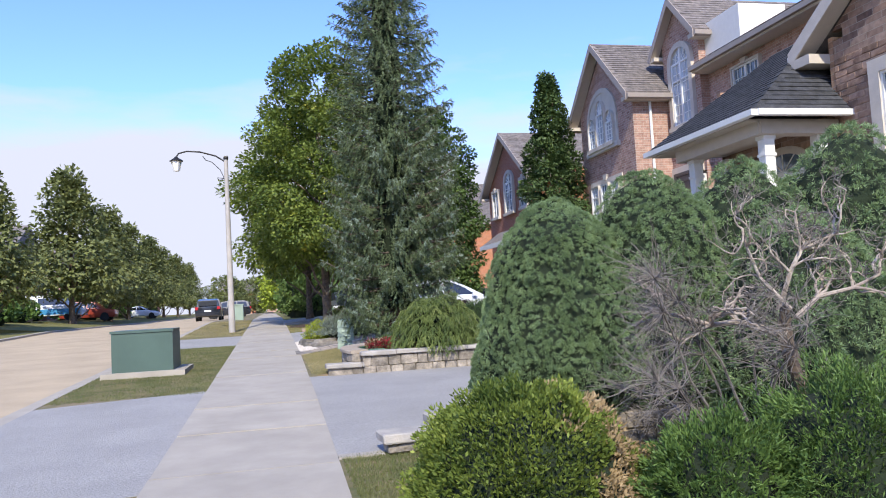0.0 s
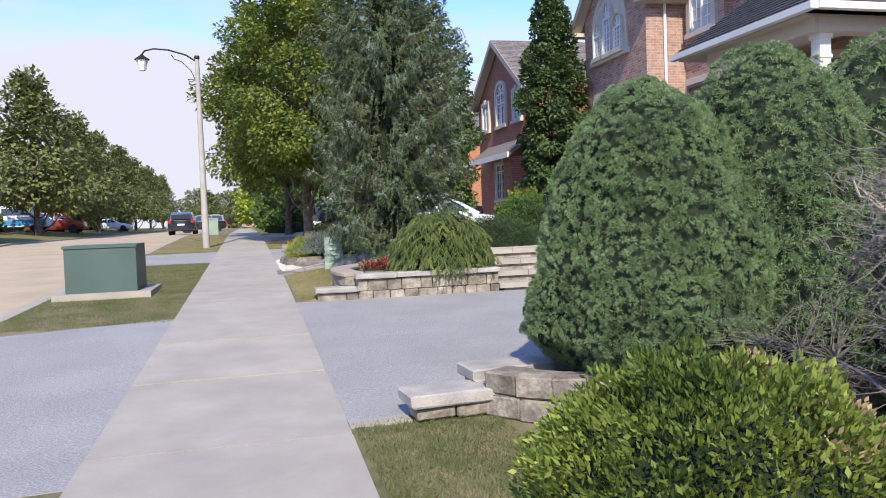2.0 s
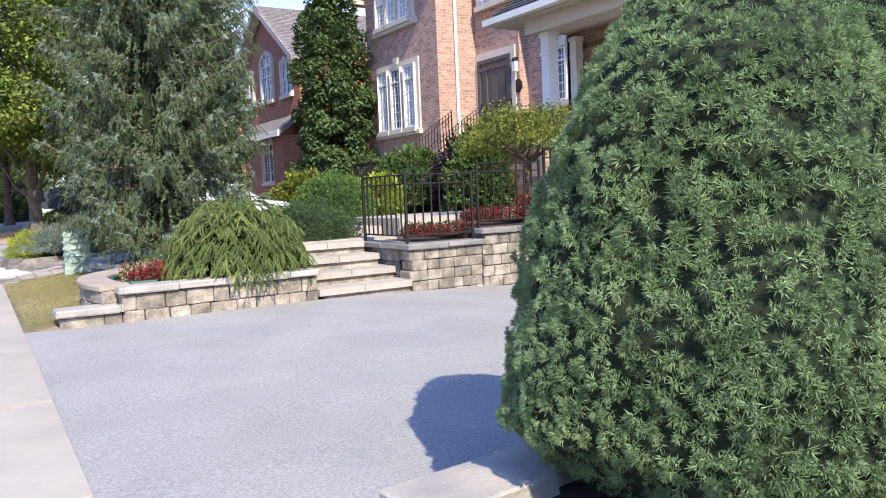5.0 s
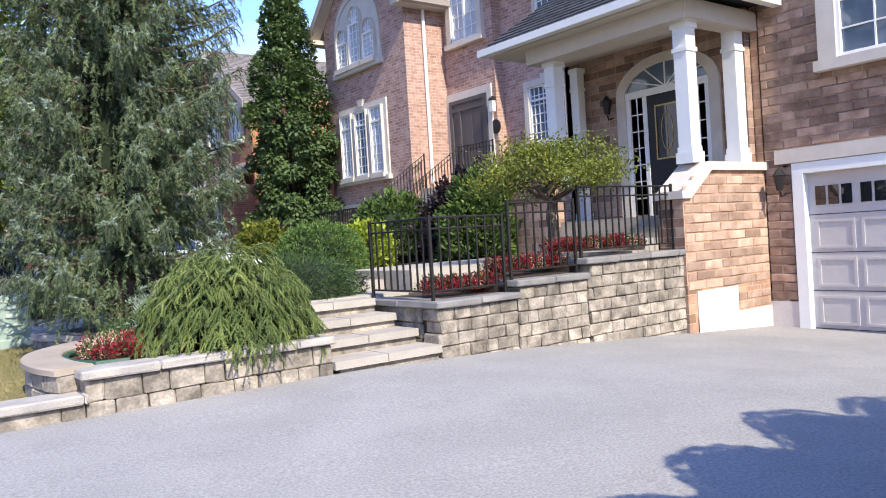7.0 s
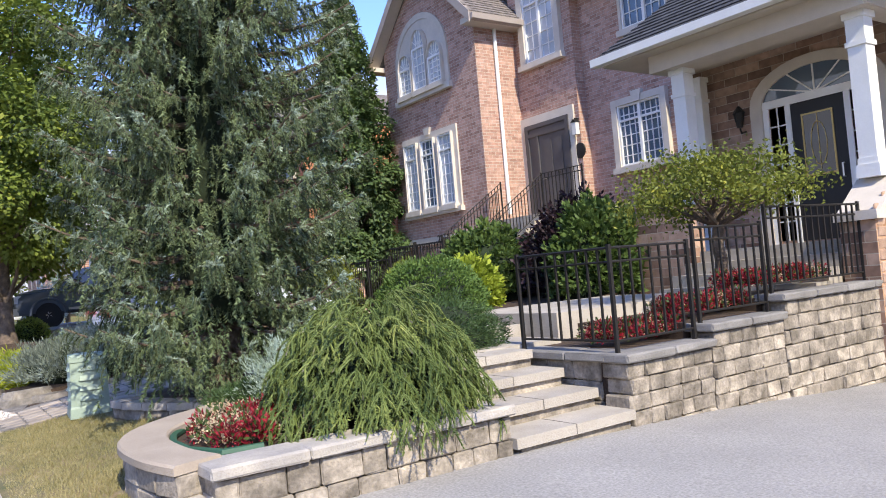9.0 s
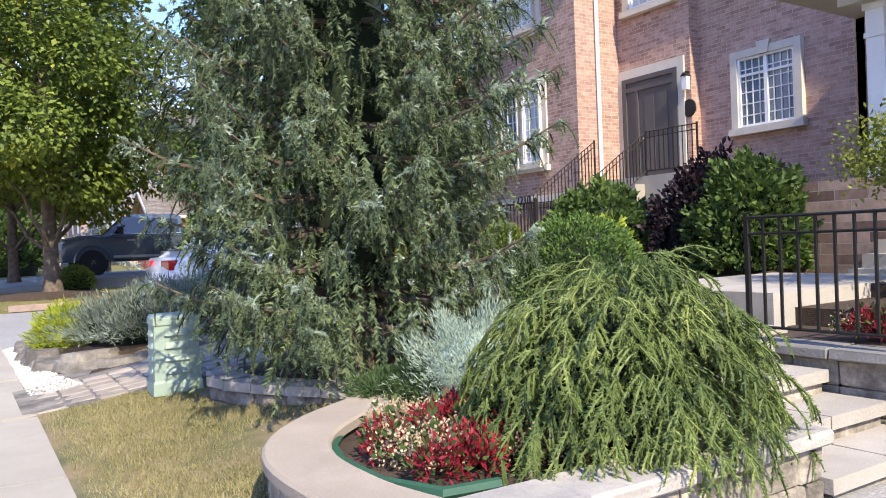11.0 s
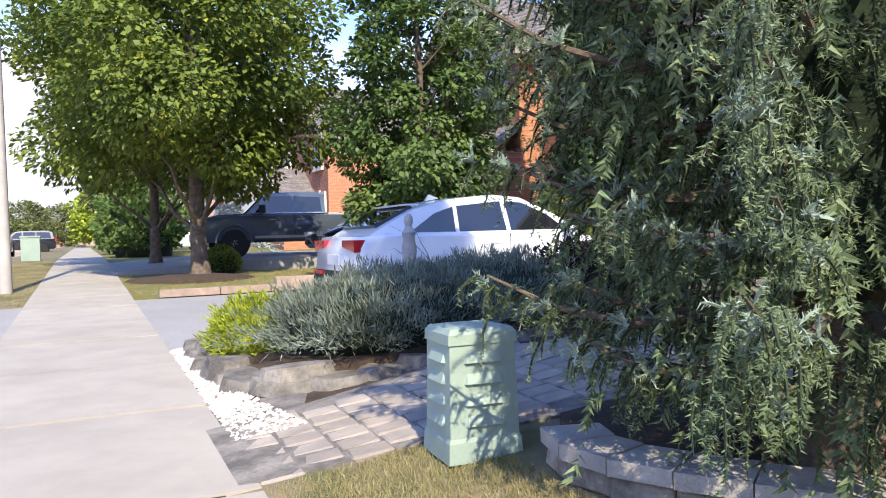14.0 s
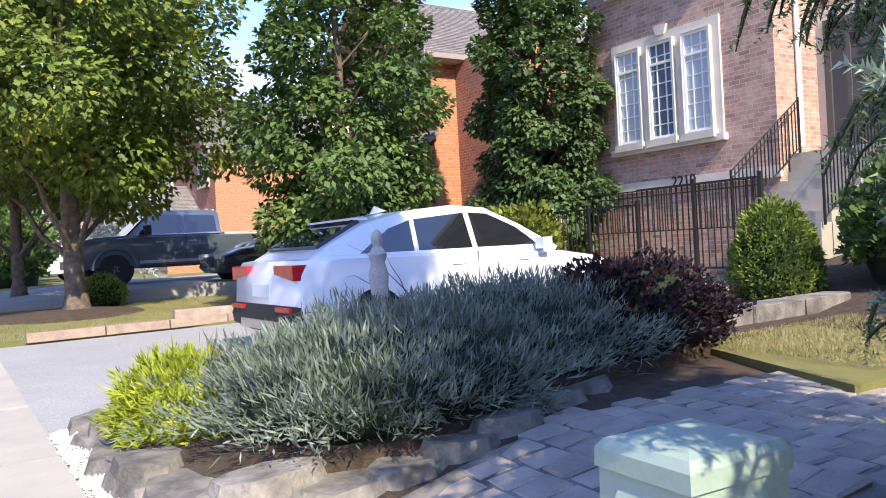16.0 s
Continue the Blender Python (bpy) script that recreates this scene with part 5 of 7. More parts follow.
for x0, x1, y0, y1, z in ((3.72, 5.6, 14.75, 16.2, 0.78), (4.6, 6.9, 15.6, 17.1, 0.9), (5.8, 8.7, 15.0, 16.95, 1.02)):
    part("slab", box(x0, x1, y0, y1, z - 0.3, z), "step", garden_path, bevel=0.015)
    part("riser", box(x0 + 0.03, x1 - 0.03, y0 + 0.03, y1, z - 0.5, z - 0.08), "darkcap", garden_path)


def curved_wall(name, label, pts, z0, courses, h, d, material, capm=None, cap_w=0.3, cap_h=0.07, piece=0.3, cap_piece=0.3, over=0.03):
    """Blocks laid along a smooth curve of (x, y) points."""
    ob = thing(name, label, "garden wall", (*pts[0], z0), kind="structure")
    line = []
    p = [Vector((*q, 0)) for q in pts]
    for i in range(len(p) - 1):
        a, b, c, e = p[max(i - 1, 0)], p[i], p[i + 1], p[min(i + 2, len(p) - 1)]
        for k in range(12):
            t = k / 12
            line.append(0.5 * (2 * b + (c - a) * t + (2 * a - 5 * b + 4 * c - e) * t * t + (3 * b - a - 3 * c + e) * t ** 3))
    line.append(p[-1])
    def run(step):
        out, acc, last = [line[0]], 0.0, line[0]
        for q in line[1:]:
            acc += (q - last).length
            last = q
            if acc >= step:
                out.append(q)
                acc = 0.0
        if (line[-1] - out[-1]).length > step * 0.35:
            out.append(line[-1])
        return out
    for c in range(courses):
        st = run(piece * (1 if c % 2 == 0 else 0.86))
        for k, (a, b) in enumerate(zip(st, st[1:])):
            ang = math.degrees(math.atan2(b.y - a.y, b.x - a.x))
            block(ob, (a.x, a.y, z0 + rise(a.y) + c * h), ang, (b - a).length - 0.004, d, h - 0.006, material, k + c)
    if capm:
        st = run(cap_piece)
        if cap_piece < 0.2:
            sec = []
            for k, a in enumerate(st):
                da = (st[min(k + 1, len(st) - 1)] - st[max(k - 1, 0)]).normalized()
                na = Vector((-da.y, da.x, 0))
                zt = Vector((0, 0, z0 + rise(a.y) + courses * h))
                i, o = a - na * over + zt, a + na * cap_w + zt
                lift, ins = Vector((0, 0, cap_h)), na * 0.015
                sec.append([i, i + lift - Vector((0, 0, 0.015)), i + lift + ins, o + lift - ins, o + lift - Vector((0, 0, 0.015)), o])
            bm = bmesh.new()
            rings = [[bm.verts.new(q) for q in ring] for ring in sec]
            for r0, r1 in zip(rings, rings[1:]):
                for k in range(6):
                    bm.faces.new((r0[k], r0[(k + 1) % 6], r1[(k + 1) % 6], r1[k]))
            bm.faces.new(rings[0][::-1])
            bm.faces.new(rings[-1])
            part("cap_stone", bm, capm, ob, smooth=True)
            return ob
        for k in range(len(st) - 1):
            a, b = st[k], st[k + 1]
            da = (st[min(k + 1, len(st) - 1)] - st[max(k - 1, 0)]).normalized()
            db = (st[min(k + 2, len(st) - 1)] - st[k]).normalized()
            na, nb = Vector((-da.y, da.x, 0)), Vector((-db.y, db.x, 0))
            g = 0.003
            q = [a - na * over + da * g, b - nb * over - db * g, b + nb * cap_w - db * g, a + na * cap_w + da * g]
            zt = z0 + rise(a.y) + courses * h
            bm = prism([(v_.x, v_.y) for v_ in q], zt, zt + cap_h, "z")
            part("cap_stone", bm, capm, ob, bevel=0.008)
    return ob


curved_wall("planter_wall", "buff curved planter wall round the red and cream flowers", [(1.36, 13.5), (1.26, 13.9), (1.26, 14.45), (1.42, 14.86), (1.75, 15.2), (2.2, 15.48), (2.5, 15.75)][::-1], 0.02, 2, 0.15, 0.26, "block", "curve", 0.3, 0.06, 0.3, 0.12, 0.03)
curved_wall("planter_wall", "low flagstone edging round the tall spruce", [(2.6, 15.75), (2.42, 16.0), (2.12, 16.38), (1.86, 16.78), (1.76, 17.1), (1.84, 17.42)][::-1], 0.13, 1, 0.11, 0.22, "block", "cap", 0.26, 0.07, 0.26, 0.26, 0.03)
curved_wall("garden_wall", "two-course block wall round the dwarf spruces", [(1.42, 6.78), (1.62, 6.5), (1.95, 6.3), (2.4, 6.22), (2.9, 6.2), (3.5, 6.15), (4.6, 5.95), (5.8, 5.7)], -0.02, 2, 0.15, 0.25, "block", None, piece=0.27)
end_wall = thing("garden_wall", "low end of the block wall by the pavement", "garden wall", (0.95, 6.85, 0), kind="structure")
for k in range(2):
    block(end_wall, (0.95 + 0.27 * k, 6.74, 0.03), 4, 0.264, 0.22, 0.09, "block", k)
block(end_wall, (0.91, 6.70, 0.118), 4, 0.58, 0.34, 0.085, "cap", 1, "cap_stone")
block(end_wall, (1.45, 7.0, 0.03), 4, 0.5, 0.3, 0.17, "block", 1)
block(end_wall, (1.40, 6.96, 0.2), 4, 0.62, 0.36, 0.085, "cap", 2, "cap_stone")
block(end_wall, (2.0, 7.05, 0.2), 6, 0.7, 0.34, 0.085, "cap", 3, "cap_stone")
part("edge_strip", box(walk_edge(6.8) + 0.005, 0.93, 6.78, 6.93, -0.1, 0.035), "concrete", end_wall, bevel=0.01)
sheet("shrub_bed", [(1.5, 6.75), (1.75, 6.45), (2.2, 6.3), (3.5, 6.2), (6.0, 5.8), (8.5, 5.8), (8.5, 7.3), (3.4, 7.3), (2.0, 7.2)], 0.16, "soil", "mulched bed of the dwarf spruces", 0.3, True)
sheet("shrub_bed_front", [(1.7, 2.2), (8, 2.2), (8, 5.6), (4.6, 5.9), (2.6, 4.9)], 0.0, "soil", "mulched bed of the low yews", 0.2)

sheet("bed_base", [(0.9, 19.4), (1.6, 18.15), (3.0, 17.9), (7.5, 17.4), (7.5, 22.6), (0.9, 22.6)], -0.03, "soil", "dark soil below the garden beds", 0.7, tilt=True, step=1.0)
# pavers by the lawn
paving = thing("paver_path", "buff tumbled paver path to the garden", "path", (0.7, 18.3, 0.27), kind="structure")
lr = random.Random(4)
pav_count = 0
for r in range(24):
    for c in range(9):
        x = walk_edge(18) + 0.01 + r * 0.235
        y = 18.22 + c * 0.185 - x * 0.08 + (0.09 if r % 2 else 0)
        if y > 19.12 + (x - 0.64) * 0.25 or y > 19.6:
            continue
        ob = block(paving, (x, y, yard(x, y) - 0.05 + lr.uniform(-0.004, 0.004)), -4 + lr.uniform(-1.5, 1.5), 0.228, 0.178, 0.055, "paver", pav_count, "paver")
        if x < 2.8:
            ob.matrix_basis = ob.matrix_basis @ pose(0, 0, 0, 0, -7.4, 0)
        pav_count += 1

# rock edging and white gravel round the lavender bed
edging_rocks = thing("rock_edging", "rough grey flagstones round the lavender bed", "rocks", (0.9, 21, 0.35), kind="structure")
lr = random.Random(9)
line = [(0.98, 22.5, 0.2, 0.3), (0.95, 22.0, 0.2, 0.3), (0.93, 21.45, 0.22, 0.32), (0.95, 20.9, 0.24, 0.34), (1.05, 20.4, 0.26, 0.34), (1.28, 20.05, 0.36, 0.26), (1.62, 19.85, 0.30, 0.2),
        (1.95, 19.8, 0.24, 0.16), (2.3, 19.82, 0.24, 0.16), (2.65, 19.9, 0.24, 0.16), (3.05, 20.05, 0.26, 0.16), (3.5, 20.2, 0.26, 0.16), (4.0, 20.4, 0.28, 0.16)]
for k, (x, y, rx, ry) in enumerate(line):
    for layer in range(2 if k in (1, 3, 5) else 1):
        n = 9
        shrink = 1 - 0.22 * layer
        z0 = yard(x, y) - 0.055 + layer * 0.07
        hgt = lr.uniform(0.09, 0.12) if k < 6 else 0.085
        outl = []
        for i in range(n):
            ang = 2 * math.pi * i / n
            q = shrink * lr.uniform(0.84, 1.12)
            outl.append((x + 1.15 * rx * q * math.cos(ang) + 0.03 * layer, y + 1.15 * ry * q * math.sin(ang)))
        bm = prism(outl, z0, z0 + hgt, "z")
        for v in bm.verts:
            v.co.z += lr.uniform(-0.018, 0.018)
            if v.co.z > z0 + hgt / 2:
                v.co.x, v.co.y = x + (v.co.x - x) * 0.82, y + (v.co.y - y) * 0.82
        part("rock", bm, "rock", edging_rocks, bevel=0.018)
bm = bmesh.new()
for k in range(2600):
    y = lr.uniform(18.95, 22.6)
    x = walk_edge(20) + 0.01 + lr.random() * (0.22 if y > 20.3 else 0.22 + (20.3 - y) * 0.16)
    s = lr.uniform(0.010, 0.024)
    p = Vector((x, y, yard(x, y) - 0.005 + lr.uniform(0, 0.012)))
    vs = [bm.verts.new(p + Vector((lr.uniform(-.3, .3) + a, lr.uniform(-.3, .3) + b, lr.uniform(-.3, .3) + c)) * s) for a, b, c in ((1, 0, 0), (0, 1, 0), (-1, 0, 0), (0, -1, 0), (0, 0, 0.8), (0, 0, -0.8))]
    for f in ((0, 1, 4), (1, 2, 4), (2, 3, 4), (3, 0, 4), (1, 0, 5), (2, 1, 5), (3, 2, 5), (0, 3, 5)):
        bm.faces.new([vs[i] for i in f])
tagged(part("gravel", bm, "pebble"), "white gravel strip along the pavement", "gravel", kind="stuff")
sheet("gravel_bed", [(WR, 18.8), (1.05, 19.0), (1.3, 19.7), (0.95, 20.5), (0.85, 22.6), (WR, 22.6)], -0.014, "rock", "pale gravel bed by the pavement", 0.3, tilt=True, step=0.3)
sheet("lavender_bed", [(0.95, 20.9), (1.3, 20.1), (2.0, 19.9), (4.4, 20.3), (7.3, 20.8), (7.3, 22.55), (0.95, 22.55)], 0.06, "soil", "soil of the lavender bed", 0.3, tilt=True, step=0.5)
timber = thing("landscape_timber", "pinkish timber edging along the driveway", "edging", (1.1, 29.0, 0.5))
for x0, x1, y0, y1 in ((1.1, 2.15, 29.0, 29.05), (2.17, 3.1, 29.05, 29.1), (3.12, 4.05, 29.1, 29.2), (4.07, 5.0, 29.2, 29.5)):
    bm = box(0, math.hypot(x1 - x0, y1 - y0), -0.07, 0.07, 0, 0.13)
    bm.transform(pose(x0, y0, rise(29) - 0.03, 0, 0, math.degrees(math.atan2(y1 - y0, x1 - x0))))
    part("timber", bm, "timber", timber, bevel=0.015)
part("timber", box(3.3, 5.6, 29.45, 29.6, 0.5, 0.72), "timber", timber, bevel=0.015)

# pier side takes the sunlit brick tone, garage front the shaded one
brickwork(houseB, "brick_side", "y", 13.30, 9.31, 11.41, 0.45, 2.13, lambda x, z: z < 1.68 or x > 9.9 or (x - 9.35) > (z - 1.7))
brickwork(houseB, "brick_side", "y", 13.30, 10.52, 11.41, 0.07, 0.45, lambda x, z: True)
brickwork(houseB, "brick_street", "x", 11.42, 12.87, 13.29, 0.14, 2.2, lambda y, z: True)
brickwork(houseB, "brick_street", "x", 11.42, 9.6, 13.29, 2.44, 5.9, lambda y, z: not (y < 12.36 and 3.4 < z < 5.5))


# ---- plants ----
def needles_on(lines, per, length, width, spread=1.0, hang=0.0, lead=0.75):
    """Needles set round strands. lines: list of (points n x 3). Returns bases, directions, lengths, widths."""
    B, W = [], []
    for pts in lines:
        pts = np.asarray(pts)
        d = unit(np.diff(pts, axis=0))
        seg = np.linalg.norm(np.diff(pts, axis=0), axis=1)
        n = max(2, int(seg.sum() * per))
        t = rng.random(n) * len(seg)
        i = np.minimum(t.astype(int), len(seg) - 1)
        u = (t - i)[:, None]
        b = pts[i] * (1 - u) + pts[i + 1] * u
        side = rng.normal(size=(n, 3))
        side = unit(side - d[i] * (side * d[i]).sum(1, keepdims=True))
        B.append(b)
        W.append(d[i] * lead + side * spread + np.array([0, 0, hang]))
    B, W = np.concatenate(B), np.concatenate(W)
    n = len(B)
    return B, W, length * (0.7 + 0.6 * rng.random(n)), width * (0.8 + 0.4 * rng.random(n))


def strand(p, d, length, droop, n=6, wob=0.05):
    """A shoot that starts along d and bends down under its weight."""
    pts = [np.array(p, float)]
    d = np.array(d, float)
    for i in range(n):
        d = unit(d + np.array([0, 0, -droop / n]) + wob * rng.normal(size=3))
        pts.append(pts[-1] + d * length / n)
    return np.array(pts)


# tall spruce with hanging branchlets
SX, SY, SZ = 2.67, 16.47, 0.5


def outward(b):
    """The way a needle's broad side faces: away from the trunk and up."""
    o = b - np.array([SX, SY, 0.0])
    o[:, 2] = 0
    return unit(o) + np.array([0, 0, 0.7])


spruce = thing("spruce_tree", "tall dark spruce with hanging branchlets and pale tips", "spruce", (SX, SY, SZ))
bm = bmesh.new()
limb(bm, (SX, SY, SZ - 0.1), (SX, SY, 12.0), 0.19, 0.02, 0.01, 10, 10)
fine_lines, far_lines, tips = [], [], []
sprigs = {False: [], True: []}                  # side shoots, near the ground and higher up


def hanging(q, way_, length, shoots, store, droop=2.6):
    """A rope of branchlets: a hanging strand with short side shoots on it."""
    st = strand(q, way_, length, droop, 6, 0.12)
    if st[:, 2].min() < 0.46:
        return
    store.append(st)
    for s in range(shoots):
        i = int(rng.random() * 5.9)
        f = rng.random()
        side_way = rng.normal(size=3) * np.array([0.85, 0.85, 0.4]) + np.array([0, 0, -0.5])
        sprigs[store is far_lines].append(strand(st[i] * (1 - f) + st[i + 1] * f, side_way, 0.04 + 0.045 * rng.random(), 0.6, 2, 0.1))


def spruce_radius(z):
    """How far the boughs reach at a height."""
    r = 1.5 - 0.04 * max(0, z - 2) if z < 6 else 1.36 * (12.1 - z) / 6.1
    return max(0.12, r * (0.9 if z < 1.8 else 1.0))


whorl_z = np.concatenate([np.arange(0.78, 4.6, 0.25), np.arange(4.6, 11.8, 0.28)])
for wi, z in enumerate(whorl_z):
    r = spruce_radius(z)
    near = z < 4.6
    nb = 13 if near else 11
    for k in range(nb):
        a = wi * 1.9 + 2 * math.pi * k / nb + rng.normal() * 0.2
        rl = r * (0.72 + 0.40 * rng.random())
        out = np.array([math.cos(a), math.sin(a), 0.0])
        p0 = np.array([SX, SY, z + 0.25])
        b = [p0 + out * rl * u + np.array([0, 0, -0.38 * rl * math.sin(u * 2.2) * 0.5 + 0.18 * rl * u * u]) for u in np.linspace(0, 1, 6)]
        tube([tuple(q) for q in b], [0.026 * (1 - u) * (1.2 if z < 5 else 0.8) + 0.005 for u in np.linspace(0, 1, 6)], 5, bm)
        b = np.array(b)
        n_sub = int((34 if near else 20) * max(0.4, rl / 1.4))
        for s in range(n_sub):
            u = 0.25 + 0.75 * ((s + rng.random()) / n_sub) ** 0.8
            i = min(4, int(u * 5))
            q = b[i] + (b[i + 1] - b[i]) * (u * 5 - i)
            sidew = np.cross(out, [0, 0, 1]) * (1 if s % 2 else -1)
            q = q + sidew * (0.16 * rng.random() * (1.2 - u)) + 0.02 * rng.normal(size=3)
            d0 = out * (0.3 + 0.4 * u) + sidew * (0.5 * rng.random()) + np.array([0, 0, 0.05])
            if near:
                hanging(q, d0, 0.10 + 0.22 * rng.random() ** 2, 5, fine_lines, 1.4 + 2.4 * rng.random())
            else:
                hanging(q, d0, 0.09 + 0.10 * rng.random(), 3, far_lines, 0.9)
            if u > 0.5 and rng.random() < (0.30 if near else 0.24):
                for j in range(5):
                    tips.append(strand(q + out * 0.03, out * 0.8 + np.array([0, 0, 0.5]) + 0.55 * rng.normal(size=3), 0.05 + 0.04 * rng.random(), 0.5, 3))
        (fine_lines if near else far_lines).append(b[2:])
part("trunk", bm, "bark", spruce, smooth=True)
# the dark shoot colour puts shade under the needle cover
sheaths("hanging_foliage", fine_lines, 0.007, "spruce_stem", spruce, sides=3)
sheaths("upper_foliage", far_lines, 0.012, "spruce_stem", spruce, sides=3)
for name_, lines, per, length, width in (("needle_cover", fine_lines, 170, 0.023, 0.0064), ("side_shoot_cover", sprigs[False], 210, 0.021, 0.0064),
                                         ("upper_needle_cover", far_lines, 85, 0.042, 0.015), ("upper_shoot_cover", sprigs[True], 100, 0.036, 0.014)):
    B, W_, L, D = needles_on(lines, per, length, width, 1.0, lead=0.55)
    blades(name_, B, W_, L, D, "spruce", spruce, fold=False, flat=outward(B))
inside = []
for k in range(1900):
    a, z, q = 6.283 * rng.random(), 0.8 + 8.5 * rng.random(), 0.25 + 0.5 * rng.random()
    rad_in = q * spruce_radius(z)
    inside.append(strand((SX + rad_in * math.cos(a), SY + rad_in * math.sin(a), z), [math.cos(a), math.sin(a), -0.6], 0.4, 1.6, 4, 0.15))
B, W_, L, D = needles_on(inside, 110, 0.05, 0.018, 0.9)
blades("inner_foliage", B, W_, L, D, "spruce", spruce, "shaded inner branchlets", fold=False)
# solid core coloured as inner shade, which also closes the view through
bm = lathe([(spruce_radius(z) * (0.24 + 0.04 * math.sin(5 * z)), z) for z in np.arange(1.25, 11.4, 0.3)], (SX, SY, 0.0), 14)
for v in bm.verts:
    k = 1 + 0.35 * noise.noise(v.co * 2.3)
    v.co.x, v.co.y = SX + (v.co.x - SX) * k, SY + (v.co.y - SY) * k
part("inner_growth", bm, "core", spruce, "dark body coloured as the tree's inner shade", smooth=True)
B, W_, L, D = needles_on(tips, 300, 0.023, 0.0068, 1.0, lead=0.6)
sheaths("pale_growth", tips, 0.007, "spruce_tip", spruce, "pale grey-green shoot tips", sides=3)
blades("pale_needle_cover", B, W_, L, D, "spruce_tip", spruce, "pale grey-green shoot tips", fold=False)
bm = bmesh.new()
for st in fine_lines[::16]:
    tube([tuple(q) for q in st[::3]], 0.003, 3, bm)
tagged(part("twig_work", bm, "twig", spruce), kind="stuff")

# weeping spruce over the wall
WX, WY = 2.95, 13.95
weeper = thing("weeping_spruce", "low weeping spruce spilling over the block wall", "spruce", (WX, WY, 0.5))
bm = bmesh.new()
limb(bm, (WX, WY, 0.35), (WX - 0.05, WY, 1.15), 0.06, 0.03, 0.08, 5, 8)
lines = []
for k in range(620):
    dd = sphere_dirs(1)[0]
    dd[2] = abs(dd[2]) * 1.1 - 0.2
    q = 0.55 + 0.40 * rng.random()
    p = np.array([WX, WY, 0.80]) + dd * np.array([0.80, 0.70, 0.78]) * q
    hor = unit(np.array([dd[0], dd[1] * 0.9, 0.0]) + 1e-6)
    st = strand(p, hor + np.array([0, 0, 0.45 * dd[2] + 0.12 * rng.normal()]), 0.16 + 0.14 * rng.random() + (0.12 if dd[2] < 0.2 else 0), 0.7 + 1.5 * rng.random() + (0.9 if dd[2] < 0.25 else 0), 6, 0.09)
    lines.append(st)
    if k % 4 == 0:
        tube([tuple(v_) for v_ in st[::2]], 0.004, 3, bm)
    sidew = np.array([-hor[1], hor[0], 0])
    for s_ in range(5):
        i = 1 + int(rng.random() * 4.9)
        lines.append(strand(st[i], unit(st[i + 1] - st[i]) * 0.9 + sidew * (0.75 if s_ % 2 else -0.75) + 0.2 * rng.normal(size=3), 0.08 + 0.13 * rng.random(), 1.0, 4, 0.06))
part("branchwork", bm, "twig", weeper)
B, W_, L, D = needles_on(lines, 260, 0.021, 0.0068, 1.05, lead=0.7)
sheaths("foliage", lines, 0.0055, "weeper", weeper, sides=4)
blades("needle_cover", B, W_, L, D, "weeper", weeper, fold=False, flat=unit(B - np.array([WX, WY, 0.6])) + np.array([0, 0, 0.6]))
# core coloured as the shade below the shoots
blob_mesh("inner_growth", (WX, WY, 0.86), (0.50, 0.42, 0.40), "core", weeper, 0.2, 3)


def dwarf(at, r, h, count, label, tuft=0.036, per=80, seed=0):
    """A dense rounded cone of small bunched shoots, gathered in cushions; a core coloured as shade darkens the gaps
    between.
    """
    x, y, z = at
    ob = thing("dwarf_spruce", label, "dwarf spruce", at, "dwarf spruces in a row")
    def rad(u):
        k = max(0.0, 1 - u * u) ** 0.56
        return r * k * (0.70 + 2.3 * u if u < 0.13 else 1.0)
    def lump(q):
        dist = noise.voronoi(q * 4.6 + Vector((seed, 0, 0)))[0]
        fine_d = noise.voronoi(q * 10.5 + Vector((0, seed, 0)))[0]
        return 0.065 * (0.5 - dist[0]) + 0.055 * (0.5 - fine_d[0]) + 0.09 * noise.noise(q * 1.9 + Vector((seed, 1, 0)))
    u, a = rng.random(count * 2), 2 * math.pi * rng.random(count * 2)
    rr = np.array([rad(q) for q in u])
    keep = rng.random(count * 2) * r < np.maximum(rr, 0.35 * r)
    u, a, rr = u[keep][:count], a[keep][:count], rr[keep][:count]
    n = len(u)
    d = np.stack([np.cos(a), np.sin(a), np.zeros(n)], 1)
    nrm = unit(d + np.array([0, 0, 1.0]) * (-0.25 + 0.45 * u + 1.3 * u ** 4)[:, None])
    p = np.array([x, y, z]) + d * rr[:, None]
    p[:, 2] += u * h
    p = p + nrm * np.array([lump(Vector(q)) for q in p])[:, None]
    size = tuft * (0.65 + 0.6 * rng.random(n))
    e = unit(np.repeat(nrm, per, 0) + np.array([0, 0, 0.25]) + 0.65 * rng.normal(size=(n * per, 3)))
    sz = np.repeat(size, per)[:, None]
    base = np.repeat(p, per, 0) + e * sz * 0.45
    tang = rng.normal(size=(n * per, 3))
    blades("foliage", base, e * 0.75 + 0.55 * unit(tang), sz[:, 0] * 0.6, sz[:, 0] * 0.13, "dwarf", ob, fold=False, flat=e)
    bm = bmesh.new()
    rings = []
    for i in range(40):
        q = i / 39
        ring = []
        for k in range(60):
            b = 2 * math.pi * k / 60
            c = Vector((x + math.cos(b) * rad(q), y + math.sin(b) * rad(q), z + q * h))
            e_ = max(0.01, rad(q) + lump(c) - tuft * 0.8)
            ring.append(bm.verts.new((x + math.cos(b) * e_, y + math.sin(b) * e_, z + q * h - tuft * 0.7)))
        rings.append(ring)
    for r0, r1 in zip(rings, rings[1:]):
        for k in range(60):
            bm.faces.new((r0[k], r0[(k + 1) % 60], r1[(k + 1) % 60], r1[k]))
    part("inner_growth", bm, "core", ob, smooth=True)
    return ob


